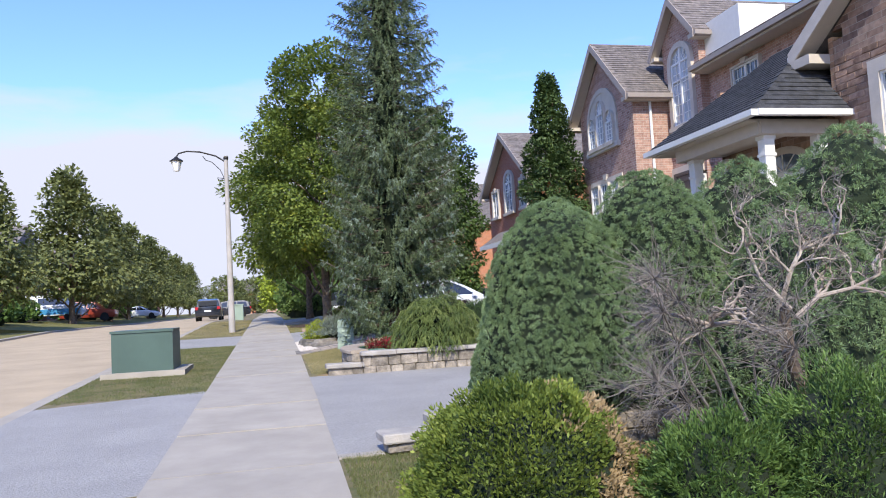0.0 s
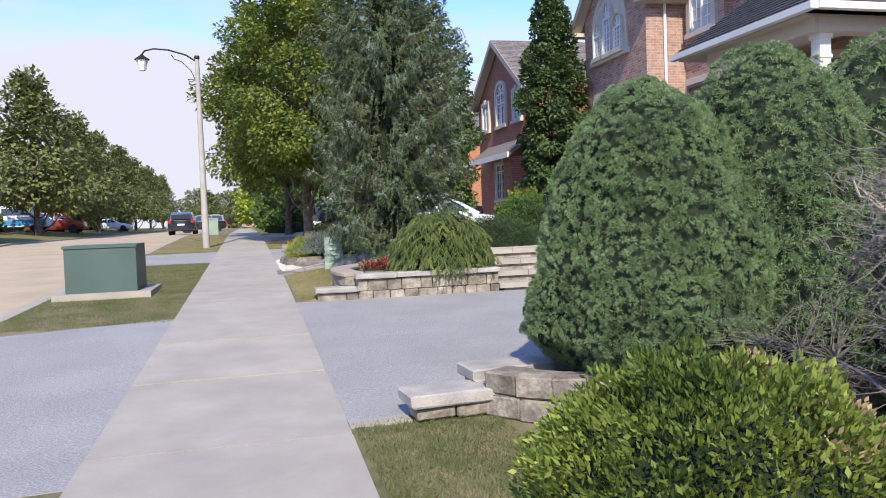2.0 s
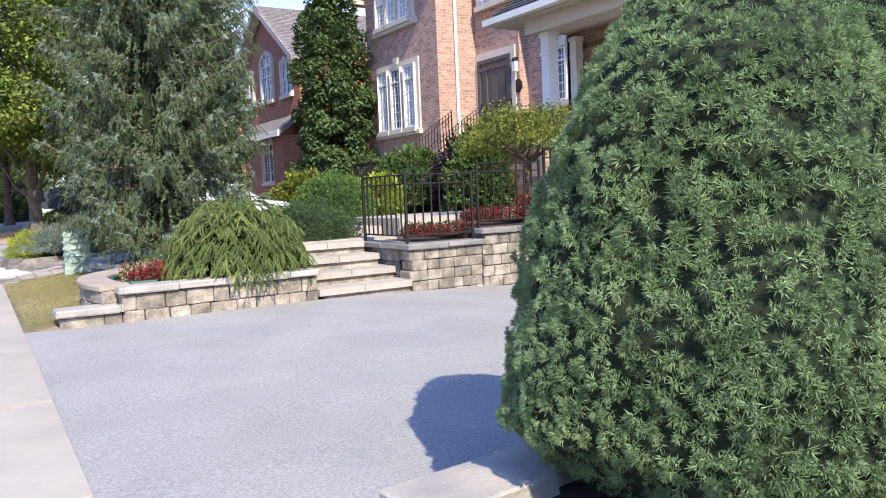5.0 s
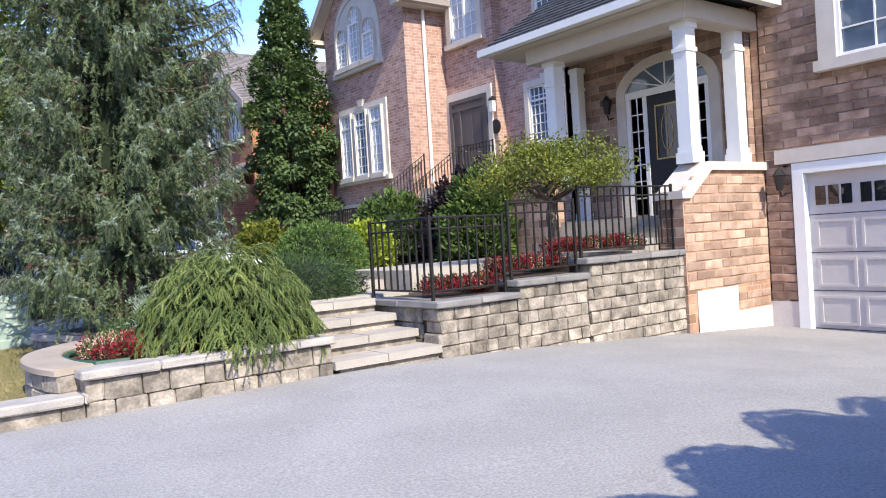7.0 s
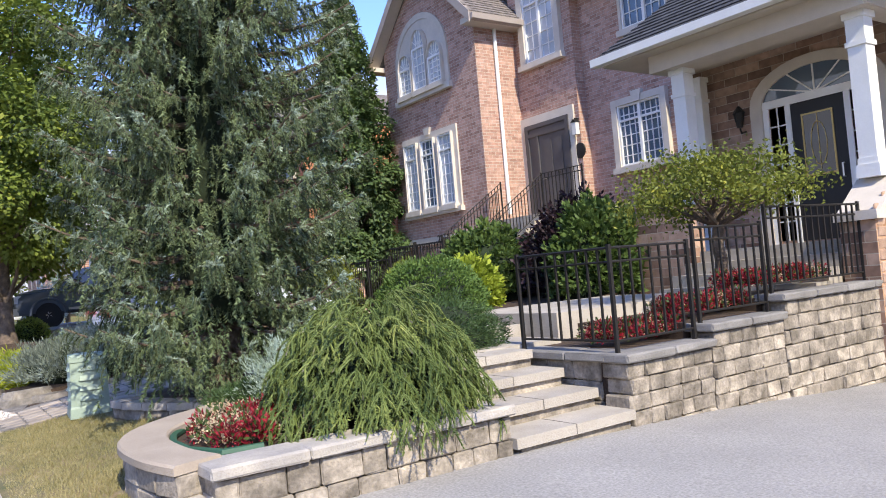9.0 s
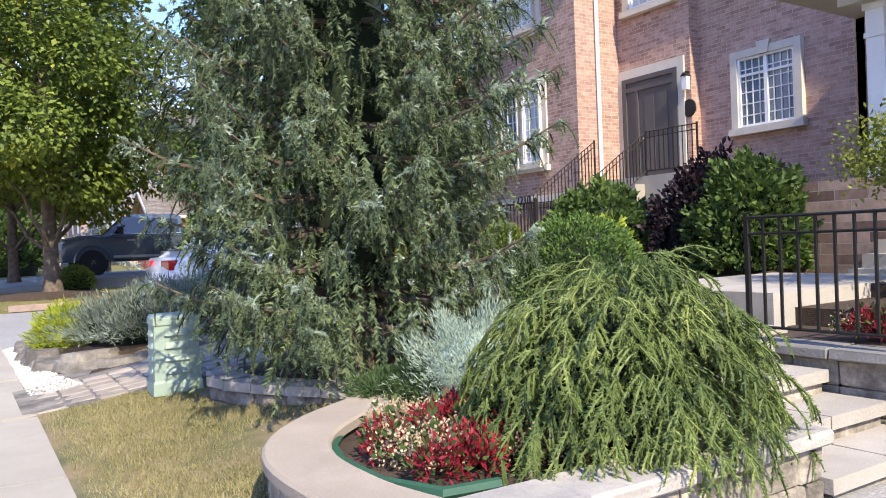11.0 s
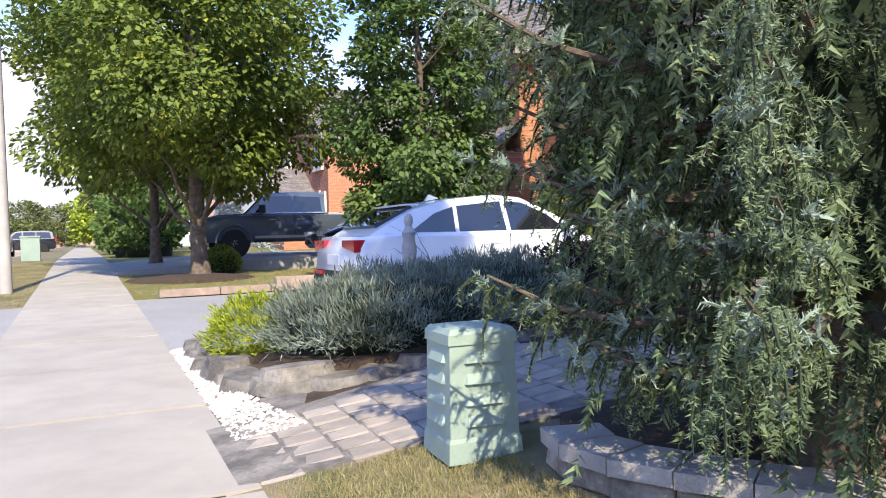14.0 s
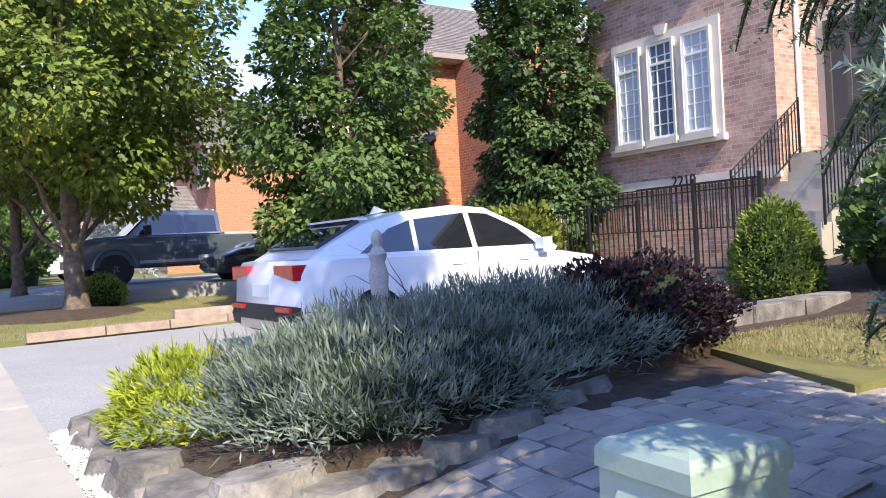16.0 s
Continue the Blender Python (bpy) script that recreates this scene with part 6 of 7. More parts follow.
dwarf((2.62, 6.72, 0.27), 0.83, 1.98, 8000, "dense green dwarf spruce inside the block wall", 0.036, 42, 1)
dwarf((3.55, 6.7, 0.25), 0.86, 2.2, 6000, "dense dwarf spruce beside the first one", 0.044, 34, 2)
dwarf((4.6, 6.75, 0.15), 0.9, 2.42, 3000, "dwarf spruce in front of the porch", 0.06, 26, 3)
dwarf((5.45, 6.3, 0.1), 0.98, 2.68, 3000, "tall dwarf spruce near the garage", 0.065, 26, 4)
dwarf((4.4, 5.75, 0.1), 0.85, 1.85, 3000, "dwarf spruce behind the bare shrub", 0.06, 26, 5)

mound("boxwood", "clipped boxwood with dry brown patches", "boxwood", (1.32, 4.05, 0.0), (0.62, 0.62, 0.86), "boxwood", 42000, 0.029, 0.014, up=0.5, second="boxdry", share=0.28, lumps=0.16, seed=3)
mound("yew_shrub", "low bright green yew", "yew", (2.1, 3.45, 0.2), (0.34, 0.3, 0.46), "yew", 20000, 0.034, 0.009, up=0.5, seed=4, group="low yews", lumps=0.45)
mound("yew_shrub", "low bright green yew beside the bare shrub", "yew", (2.75, 3.3, 0.1), (0.42, 0.4, 0.74), "yew", 26000, 0.034, 0.009, up=0.5, seed=5, group="low yews", lumps=0.45)

# bare contorted shrub
bare = thing("bare_shrub", "leafless contorted shrub with pale twisting branches", "shrub", (3.22, 4.0, 0.0))
lr3 = np.random.default_rng(5)
fine = bmesh.new()


def twist(p, d, r, depth, store, kids=(3, 3, 3, 3), rise_=0.08):
    """A crooked branch that forks again and again; the last orders go into the fine twigs."""
    pts = [np.array(p)]
    ln = (0.4, 0.2, 0.15, 0.11, 0.08)[depth] * (0.75 + 0.5 * lr3.random())
    for i in range(5):
        d = unit(d + 0.38 * lr3.normal(size=3) + np.array([0, 0, rise_]))
        pts.append(pts[-1] + d * ln / 5)
    tube([tuple(q) for q in pts], [max(0.0016, r * (1 - 0.5 * i / 5)) for i in range(6)], 6 if depth < 3 else 3, store if depth < 3 else fine)
    if depth < 4:
        for k in range(kids[depth]):
            nd = unit(d + 0.7 * lr3.normal(size=3) * np.array([1, 1, 0.75]) + np.array([0, 0, rise_ * 1.5]))
            twist(pts[-1 - (k % 3)], nd, r * 0.6, depth + 1, store, kids, rise_)


KNOT = Vector((3.01, 4.1, 0.97))
ACROSS = Vector((0.93, -0.36, 0.0))        # from the street towards the house
part("trunk", tube([(3.24, 3.98, -0.05), (3.17, 4.02, 0.35), (3.08, 4.07, 0.7), KNOT, KNOT + Vector((0.01, 0, 0.22))], [0.055, 0.042, 0.04, 0.05, 0.026], 9), "bark", bare, smooth=True)
for reach, radius, forks in (([(0.02, 0.2), (-0.1, 0.4), (-0.2, 0.6), (-0.21, 0.7)], 0.013, 6), ([(0.02, 0.2), (0.06, 0.42), (0.2, 0.55), (0.32, 0.64)], 0.017, 9),
                             ([(0.02, 0.15), (0.2, 0.27), (0.42, 0.31), (0.6, 0.38)], 0.018, 8), ([(0.0, 0.05), (-0.22, 0.14), (-0.45, 0.13), (-0.7, 0.22)], 0.024, 9)):
    bm = bmesh.new()
    pts = [KNOT + ACROSS * a + Vector((0.02 * lr3.normal(), 0.05 * lr3.normal(), b)) for a, b in reach]
    tube(pts, [radius * (1 - 0.18 * i) for i in range(4)], 7, bm)
    for k in range(forks):
        i = 1 + k % 3
        side_way = np.array(pts[i] - pts[i - 1]) / 0.25 + 0.75 * lr3.normal(size=3) + np.array([0, 0, 0.25])
        twist(np.array(pts[i]), unit(side_way), radius * 0.55, 1, bm, (3, 3, 3, 3), 0.1 if reach[-1][0] > -0.5 else 0.0)
    part("branch", bm, "palebark", bare, smooth=True)
tagged(part("fine_branchwork", fine, "twig", bare, "fine grey-mauve twigs"), kind="stuff")
deadwood = thing("dead_shrub", "tangle of bare grey twigs below the dwarf spruces", "shrub", (2.6, 4.2, 0))
bm = bmesh.new()
stems = []
for k in range(9):
    st = strand((2.92 + 0.08 * rng.normal(), 4.3 + 0.08 * rng.normal(), 0.0), [-0.28 + 0.22 * rng.normal(), 0.1 + 0.2 * rng.normal(), 1.0], 1.25 + 0.4 * rng.random(), 0.1, 7, 0.16)
    stems.append(st)
    tube([tuple(q) for q in st], [0.012, 0.011, 0.01, 0.009, 0.008, 0.007, 0.006, 0.004], 5, bm)
part("stem", bm, "twig", deadwood)
bm = bmesh.new()
for k in range(1000):
    st = stems[k % 9]
    p = st[5 + int(rng.random() * 2.9)]
    q = strand(p, [-0.4 + 0.7 * rng.normal(), 0.5 * rng.normal(), 0.35 + 0.5 * rng.normal()], 0.16 + 0.28 * rng.random(), 0.2, 5, 0.22)
    tube([tuple(v) for v in q], [0.0024, 0.0022, 0.002, 0.0018, 0.0014, 0.001], 3, bm)
tagged(part("twig_work", bm, "twig", deadwood), kind="stuff")
litter = thing("dead_twigs", "heap of dry grey twigs below the yews", "twigs", (2.2, 3.3, 0), kind="stuff")
bm = bmesh.new()
for k in range(900):
    p = np.array([1.75 + 0.95 * rng.random(), 3.0 + 0.55 * rng.random(), 0.0 + 0.14 * rng.random()])
    q = strand(p, [rng.normal(), rng.normal(), 0.55], 0.14 + 0.2 * rng.random(), 0.6, 4, 0.2)
    tube([tuple(v) for v in q], [0.0035, 0.003, 0.0026, 0.002, 0.0014], 3, bm)
for k in range(500):
    p = np.array([3.0 + 0.7 * rng.random(), 5.85 + 0.25 * rng.random(), 0.2 + 0.12 * rng.random()])
    q = strand(p, [rng.normal(), rng.normal() - 0.5, 0.45], 0.16 + 0.22 * rng.random(), 0.5, 4, 0.2)
    tube([tuple(v) for v in q], [0.003, 0.0027, 0.0024, 0.002, 0.0012], 3, bm)
part("twig_work", bm, "twig", litter)

# street trees and columns
broadleaf("maple_tree", "street maple with yellowing leaves by the driveway", "maple", (2.35, 33.0, rise(33)), 11.7, 3.35, 2.5, "maple", 48000, 0.15, "street maples", 0.21, 1)
broadleaf("maple_tree", "second street maple beyond the first", "maple", (1.95, 40.0, rise(40)), 11.0, 3.5, 2.8, "maple", 24000, 0.2, "street maples", 0.17, 2)
broadleaf("columnar_tree", "narrow columnar tree at the corner of the pink brick house", "tree", (11.55, 29.75, 1.0), 9.4, 1.35, 0.3, "column", 36000, 0.14, "", 0.1, 3, "column", clumps=120)
broadleaf("maple_tree", "deep green maple in front of the orange brick house", "maple", (6.4, 29.3, 0.55), 8.2, 1.7, 1.0, "maple_deep", 30000, 0.13, "", 0.14, 4, "oval", clumps=70)
def bank(x):
    """The gardens across the road rise away from the kerb."""
    return 0.6 * min(max((-12.2 - x) / 5.3, 0.0), 1.0)


bm = prism([(-12.2, 0.4), (-12.2, 0.845), (-17.5, 1.43), (-60, 1.43), (-60, 0.4)], 46, 190, "y")
tagged(part("far_bank", bm, "verge"), "sunlit lawns rising beyond the road", "ground", kind="structure")
linden_at = [(-14.5, 44, 8.4), (-14.6, 63, 11.2), (-14.4, 76, 10.0), (-14.8, 88, 9.8), (-14.5, 100, 9.6), (-14.6, 114, 9.4), (-14.5, 130, 9.4), (-14.6, 150, 9.2)]
lind = None
for k, (x, y, h) in enumerate(linden_at):
    if lind is None:
        lind = broadleaf("linden_tree", "dense conical linden on the far side of the road", "linden", (x, y, rise(y) + bank(x)), h, 2.7, 1.75, "linden", 9000, 0.26, "lindens along the far kerb", 0.17, 20, "cone", clumps=60)
        first = h
    else:
        copy_thing(lind, pose(x, y, rise(y) + bank(x), 0, 0, 67 * k) @ Matrix.Scale(h / first, 4))


# ---- utility boxes and lamp ----
UY = -0.95
ubox = thing("utility_box", "dark green transformer box on a concrete pad", "utility box", (-2.3, 16.4, 0.2))
zb = rise(17)
part("pad", box(-3.12, -1.62, 16.35 + UY, 18.0 + UY, zb - 0.1, zb + 0.05), "concrete", ubox, bevel=0.02)
bm = prism([(16.55 + UY, zb + 0.05), (17.8 + UY, zb + 0.05), (17.8 + UY, zb + 0.72), (17.7 + UY, zb + 0.8), (16.55 + UY, zb + 0.8)], -2.95, -1.85)
part("cabinet", bm, "green_box", ubox, bevel=0.025)
part("lid", box(-2.97, -1.83, 16.53 + UY, 17.6 + UY, zb + 0.785, zb + 0.83), "green_box", ubox, bevel=0.015)
ubox2 = thing("utility_box", "small grey-green utility box on the verge", "utility box", (-1.9, 48, 0.85))
part("cabinet", box(-2.25, -1.6, 47.6, 48.3, 0.8, 1.75), "pale_box", ubox2, bevel=0.03)
part("lid", box(-2.28, -1.57, 47.57, 48.33, 1.74, 1.8), "pale_box", ubox2, bevel=0.02)

ped = thing("utility_pedestal", "pale green louvred utility pedestal on the lawn", "utility box", (1.66, 17.84, 0.38))
PZ = yard(1.66, 17.84) - 0.03
def ped_ring(z, w, d):
    return [(-w, -d, z), (w, -d, z), (w, d, z), (-w, d, z)]
def ped_part(name, levels, material="pale_box", label="", bevel=0.012):
    bm = bmesh.new()
    rings = [[bm.verts.new(p) for p in ped_ring(*q)] for q in levels]
    for r0, r1 in zip(rings, rings[1:]):
        for k in range(4):
            bm.faces.new((r0[k], r0[(k + 1) % 4], r1[(k + 1) % 4], r1[k]))
    bm.faces.new(rings[0][::-1])
    bm.faces.new(rings[-1])
    bm.transform(pose(1.66, 17.84, PZ, 0, 0, -4))
    return part(name, bm, material, ped, label, bevel=bevel)
ped_part("base", [(0, 0.2, 0.185), (0.1, 0.193, 0.178), (0.12, 0.185, 0.17)])
ped_part("body", [(0.1, 0.185, 0.17), (0.60, 0.174, 0.159)])
ped_part("lid", [(0.575, 0.184, 0.169), (0.625, 0.182, 0.167), (0.65, 0.165, 0.15), (0.662, 0.09, 0.08)], label="sun-bleached lid")
for i in range(4):
    z = 0.175 + i * 0.103
    for side in (0, 1):
        bm = bmesh.new()
        for s0, s1 in ((-0.105, 0.105),):
            prof = [(s0, z), (s1, z), (s1 - 0.02, z + 0.055), (s0 + 0.02, z + 0.055)]
            off = (0.184, 0.169)[side] - 0.013 * (z / 0.66)
            v0 = [bm.verts.new((p, -off, q) if side else (-off, p, q)) for p, q in prof]
            lo = [bm.verts.new((p, -off - 0.022, q) if side else (-off - 0.022, p, q)) for p, q in ((s0 + 0.012, z + 0.002), (s1 - 0.012, z + 0.002))]
            bm.faces.new((v0[0], v0[1], lo[1], lo[0]))
            bm.faces.new((lo[0], lo[1], v0[2], v0[3]))
            bm.faces.new((v0[1], v0[2], lo[1]))
            bm.faces.new((v0[0], lo[0], v0[3]))
        bm.transform(pose(1.66, 17.84, PZ, 0, 0, -4))
        part("louvre", bm, "pale_box", ped)

lamp = thing("street_lamp", "black lantern on a scrolled arm and concrete pole", "street lamp", (-1.5, 31.5, rise(31)))
LZ = rise(31.5)
part("pole", tube([(-1.5, 31.5, LZ - 0.2), (-1.52, 31.5, LZ + 7.0)], [0.13, 0.075], 10), "pole", lamp, smooth=True)
part("collar", lathe([(0.09, 0), (0.1, 0.06), (0.09, 0.12)], (-1.52, 31.5, LZ + 6.85), 10), "iron", lamp)
part("arm", tube([(-1.52, 31.5, LZ + 6.75), (-1.9, 31.5, LZ + 7.0), (-2.5, 31.5, LZ + 7.17), (-3.0, 31.5, LZ + 7.2), (-3.3, 31.5, LZ + 7.12), (-3.4, 31.5, LZ + 6.98)], 0.03, 8), "iron", lamp)
part("scroll", tube([(-1.58, 31.5, LZ + 6.1)] + [(-1.75 - 0.12 * math.cos(a), 31.5, LZ + 6.15 - 0.12 * math.sin(a)) for a in (0.2, 1, 1.8, 2.6, 3.4)] + [(-1.75, 31.5, LZ + 6.45), (-2.05, 31.5, LZ + 6.75), (-2.3, 31.5, LZ + 6.85), (-2.4, 31.5, LZ + 7.0)], 0.014, 6), "iron", lamp)
lant = part("lantern", lathe([(0.04, 0.05), (0.08, 0.0), (0.26, -0.12), (0.26, -0.15)], (-3.4, 31.5, LZ + 6.95), 8), "iron", lamp)
part("shade", lathe([(0.21, 0.0), (0.13, -0.38), (0.02, -0.40)], (-3.4, 31.5, LZ + 6.8), 6), "frosted", lamp, "frosted glass shade")


# ---- vehicles ----
def loft(stations, bm=None):
    """Joins closed outlines with equal point counts into one skin; each is a list of 3D points."""
    bm = bm or bmesh.new()
    rings = [[bm.verts.new(p) for p in s] for s in stations]
    n = len(rings[0])
    for r0, r1 in zip(rings, rings[1:]):
        for k in range(n):
            bm.faces.new((r0[k], r0[(k + 1) % n], r1[(k + 1) % n], r1[k]))
    bm.faces.new(rings[0][::-1])
    bm.faces.new(rings[-1])
    return bm


def side_loft(outline, half, edge=0.06, tuck=0.05, lean=0.0, zlean=0.0):
    """A side outline of (x, z) pairs drawn across the car, its flanks rounded in; lean narrows it upwards."""
    cx = sum(p[0] for p in outline) / len(outline)
    cz = sum(p[1] for p in outline) / len(outline)
    def at(y, k):
        pts = []
        for x, z in outline:
            xx, zz = cx + (x - cx) * (1 - k * 0.5), cz + (z - cz) * (1 - k)
            pts.append((xx, y * (1 - lean * max(0.0, z - zlean)), zz))
        return pts
    return loft([at(-half, tuck * 2), at(-half + edge * 0.35, tuck * 0.7), at(-half + edge, 0), at(0, -0.004), at(half - edge, 0), at(half - edge * 0.35, tuck * 0.7), at(half, tuck * 2)])


def wheel(parent, m, x, y, r, w, side):
    tyre = lathe([(r * 0.62, -w / 2), (r * 0.94, -w / 2), (r, -w * 0.36), (r, w * 0.36), (r * 0.94, w / 2), (r * 0.62, w / 2)], (x, y, r), 28, "y")
    tyre.transform(m)
    hub = part("wheel", tyre, "rubber", parent, smooth=True)
    rim = lathe([(r * 0.66, -w * 0.3), (r * 0.66, w * 0.42 * 1), (r * 0.60, w * 0.44), (r * 0.56, w * 0.25), (r * 0.12, w * 0.22), (r * 0.10, w * 0.30), (0.01, w * 0.30)] if side > 0 else
                [(0.01, -w * 0.30), (r * 0.10, -w * 0.30), (r * 0.12, -w * 0.22), (r * 0.56, -w * 0.25), (r * 0.60, -w * 0.44), (r * 0.66, -w * 0.42), (r * 0.66, w * 0.3)], (x, y, r), 24, "y")
    for k in range(5):
        a = 2 * math.pi * k / 5
        yy = y + side * w * 0.34
        tube([(x + 0.08 * r * math.cos(a), yy, r + 0.08 * r * math.sin(a)), (x + 0.62 * r * math.cos(a), yy, r + 0.62 * r * math.sin(a))], [r * 0.10, r * 0.07], 5, rim)
    rim.transform(m)
    part("rim", rim, "rim", hub)


def car(name, label, category, m, paint, length, width, body, cabin, glass, wheels, clad=None, r=0.36, group=""):
    """body, cabin: side outlines in paint. glass: side window outlines as (x, z) lists, dark. wheels: x of the axles. Front at +x."""
    ob = thing(name, label, category, m.translation, group)
    h = width / 2
    def put(nm, bm, material, lab="", smooth=True, parent=None, bevel=0.0):
        bm.transform(m)
        return part(nm, bm, material, parent or ob, lab, smooth=smooth, bevel=bevel)
    put("body", side_loft(body, h, 0.10, 0.05), paint)
    zb = min(z for _, z in cabin)
    cab = put("cabin", side_loft(cabin, h * 0.94, 0.07, 0.02, 0.30, zb), paint)
    for k, g in enumerate(glass):
        for s in (-1, 1):
            pts = []
            for x, z in g:
                y = s * (h * 0.94 * (1 - 0.30 * (z - zb)) + 0.004)
                pts.append((x, y, z))
            inner = [(x, y - s * 0.05, z) for x, y, z in pts]
            put("side_window", loft([pts, inner]), "carglass", smooth=False)
    for x in wheels:
        for s in (-1, 1):
            put("wheel_arch", lathe([(r * 1.16, -0.02), (r * 1.16, 0.02)], (x, s * (h - 0.03), r), 28, "y"), "plastic")
            wheel(ob, m, x, s * (h - 0.10), r, 0.22, s)
    return ob, put


def place(x, y, z, turn):
    return pose(x, y, z, 0, 0, turn)


# white coupe-like crossover, its back to the street
Q = place(5.42, 24.76, 0.41, 0)
white_car, put = car("parked_car", "white crossover car with sloping rear on the driveway", "car", Q, "car_white", 4.7, 1.9,
    [(-2.32, 0.42), (-2.36, 0.62), (-2.34, 0.92), (-2.26, 1.06), (-1.9, 1.10), (0.6, 1.04), (1.35, 1.0), (2.0, 0.90), (2.28, 0.75), (2.35, 0.5), (2.3, 0.3), (1.9, 0.24), (-1.9, 0.26), (-2.25, 0.32)],
    [(-2.22, 1.02), (-1.95, 1.18), (-1.45, 1.42), (-0.9, 1.56), (-0.2, 1.62), (0.25, 1.58), (0.75, 1.36), (1.3, 1.05), (1.2, 0.95), (-2.0, 0.95)],
    [[(-1.55, 1.10), (-1.15, 1.36), (-0.86, 1.45), (-0.86, 1.10)], [(-0.80, 1.10), (-0.80, 1.46), (-0.1, 1.52), (-0.05, 1.10)], [(0.02, 1.10), (-0.02, 1.52), (0.25, 1.50), (0.66, 1.32), (0.95, 1.10)]],
    (-1.42, 1.42), r=0.37)
put("bumper", side_loft([(-2.38, 0.36), (-2.40, 0.48), (-2.36, 0.60), (-2.0, 0.60), (-1.98, 0.24), (-2.2, 0.26)], 0.93, 0.08, 0.04), "plastic", "black lower bumper")
put("diffuser", box(-2.42, -2.3, -0.55, 0.55, 0.33, 0.43), "chrome", "silver diffuser strip", False, bevel=0.01)
for s in (-1, 1):
    y0, y1 = sorted((s * 0.42, s * 0.93))
    put("tail_lamp", prism([(y0, 0.93 if s > 0 else 0.86), (y1, 0.86 if s > 0 else 0.93), (y1, 1.02), (y0, 1.02)], -2.365, -2.1), "lamp_red", "red tail lamp", False, bevel=0.01)
    put("reflector", box(-2.405, -2.3, *sorted((s * 0.5, s * 0.88)), 0.535, 0.585), "lamp_red", "red reflector strip", False)
    put("mirror", box(0.86, 1.0, *sorted((s * 0.92, s * 1.08)), 1.04, 1.18), "car_white", "", True, bevel=0.03)
put("number_plate", box(-2.37, -2.34, -0.26, 0.26, 0.68, 0.82), "plate", "white number plate", False)
bm = bmesh.new()
v = [bm.verts.new(p) for p in ((-1.98, -0.70, 1.185), (-1.98, 0.70, 1.185), (-1.40, 0.58, 1.462), (-1.40, -0.58, 1.462), (-1.94, -0.68, 1.14), (-1.94, 0.68, 1.14), (-1.36, 0.56, 1.42), (-1.36, -0.56, 1.42))]
for f in ((0, 1, 2, 3), (4, 7, 6, 5), (0, 4, 5, 1), (1, 5, 6, 2), (2, 6, 7, 3), (3, 7, 4, 0)):
    bm.faces.new([v[i] for i in f])
bm.transform(Matrix.Translation((-0.02, 0, 0.025)))
put("rear_window", bm, "carglass", "tinted rear window", False)
put("spoiler", box(-1.5, -1.3, -0.6, 0.6, 1.475, 1.50), "car_white", "", False, bevel=0.008)
put("aerial", prism([(-0.95, 1.56), (-0.72, 1.60), (-0.88, 1.66)], -0.015, 0.015, "y"), "car_white", "shark-fin aerial", False)
put("sill", box(-1.0, 1.0, -0.955, 0.955, 0.25, 0.36), "plastic", "", False, bevel=0.01)
for s in (-1, 1):
    for x in (-0.42, 0.52):
        put("door_handle", box(x, x + 0.2, *sorted((s * 0.945, s * 0.965)), 0.92, 0.95), "car_white", "", False)
    put("door_seam", box(-0.05, -0.04, *sorted((s * 0.94, s * 0.952)), 0.4, 1.06), "plastic", "", False)

# pickup truck facing the street
T = place(6.1, 40.0, 0.93, 180)
truck, put = car("pickup_truck", "slate grey crew-cab pickup truck facing the street", "pickup truck", T, "car_grey", 5.8, 2.0,
    [(-2.9, 0.55), (-2.92, 1.15), (-2.8, 1.28), (-1.15, 1.30), (1.2, 1.30), (2.0, 1.28), (2.7, 1.20), (2.9, 1.05), (2.95, 0.6), (2.8, 0.45), (-2.7, 0.5)],
    [(-1.12, 1.22), (-1.10, 1.95), (-0.9, 2.04), (0.5, 2.03), (0.85, 1.95), (1.55, 1.32), (1.5, 1.2)],
    [[(-0.98, 1.38), (-0.95, 1.86), (-0.1, 1.90), (-0.08, 1.38)], [(0.0, 1.38), (-0.02, 1.90), (0.55, 1.90), (0.82, 1.80), (1.2, 1.38)]],
    (-1.85, 1.9), r=0.43)
put("bed_cover", box(-2.85, -1.2, -0.9, 0.9, 1.27, 1.36), "pole", "pale cargo bed cover", False, bevel=0.02)
for s in (-1, 1):
    for x in (-1.85, 1.9):
        arc = [(x + 0.56 * math.cos(a), s * 1.005, 0.43 + 0.56 * math.sin(a)) for a in np.linspace(0.0, math.pi, 13)]
        put("wheel_flare", tube(arc, 0.05, 6), "car_grey")
    put("window_trim", tube([(-1.05, s * 0.95, 1.35), (1.3, s * 0.95, 1.35)], 0.018, 5), "chrome", "bright window trim")
    put("door_seam", box(-0.05, -0.03, *sorted((s * 0.985, s * 1.004)), 0.6, 1.32), "plastic", "", False)
    # added bright strip in place of the highlight along the lower flank
    put("rocker", box(-1.2, 1.25, *sorted((s * 0.97, s * 1.012)), 0.55, 0.63), "chrome", "bright rocker strip", False, bevel=0.01)
    for x in (-0.35, 0.55):
        put("door_handle", box(x, x + 0.24, *sorted((s * 1.0, s * 1.03)), 1.12, 1.16), "chrome", "", False, bevel=0.008)
put("bonnet_bulge", side_loft([(1.35, 1.27), (1.5, 1.36), (2.3, 1.33), (2.75, 1.24), (2.75, 1.18), (1.35, 1.2)], 0.72, 0.08, 0.05), "car_grey")
put("grille", box(2.88, 2.96, -0.7, 0.7, 0.78, 1.12), "plastic", "black grille", False, bevel=0.02)
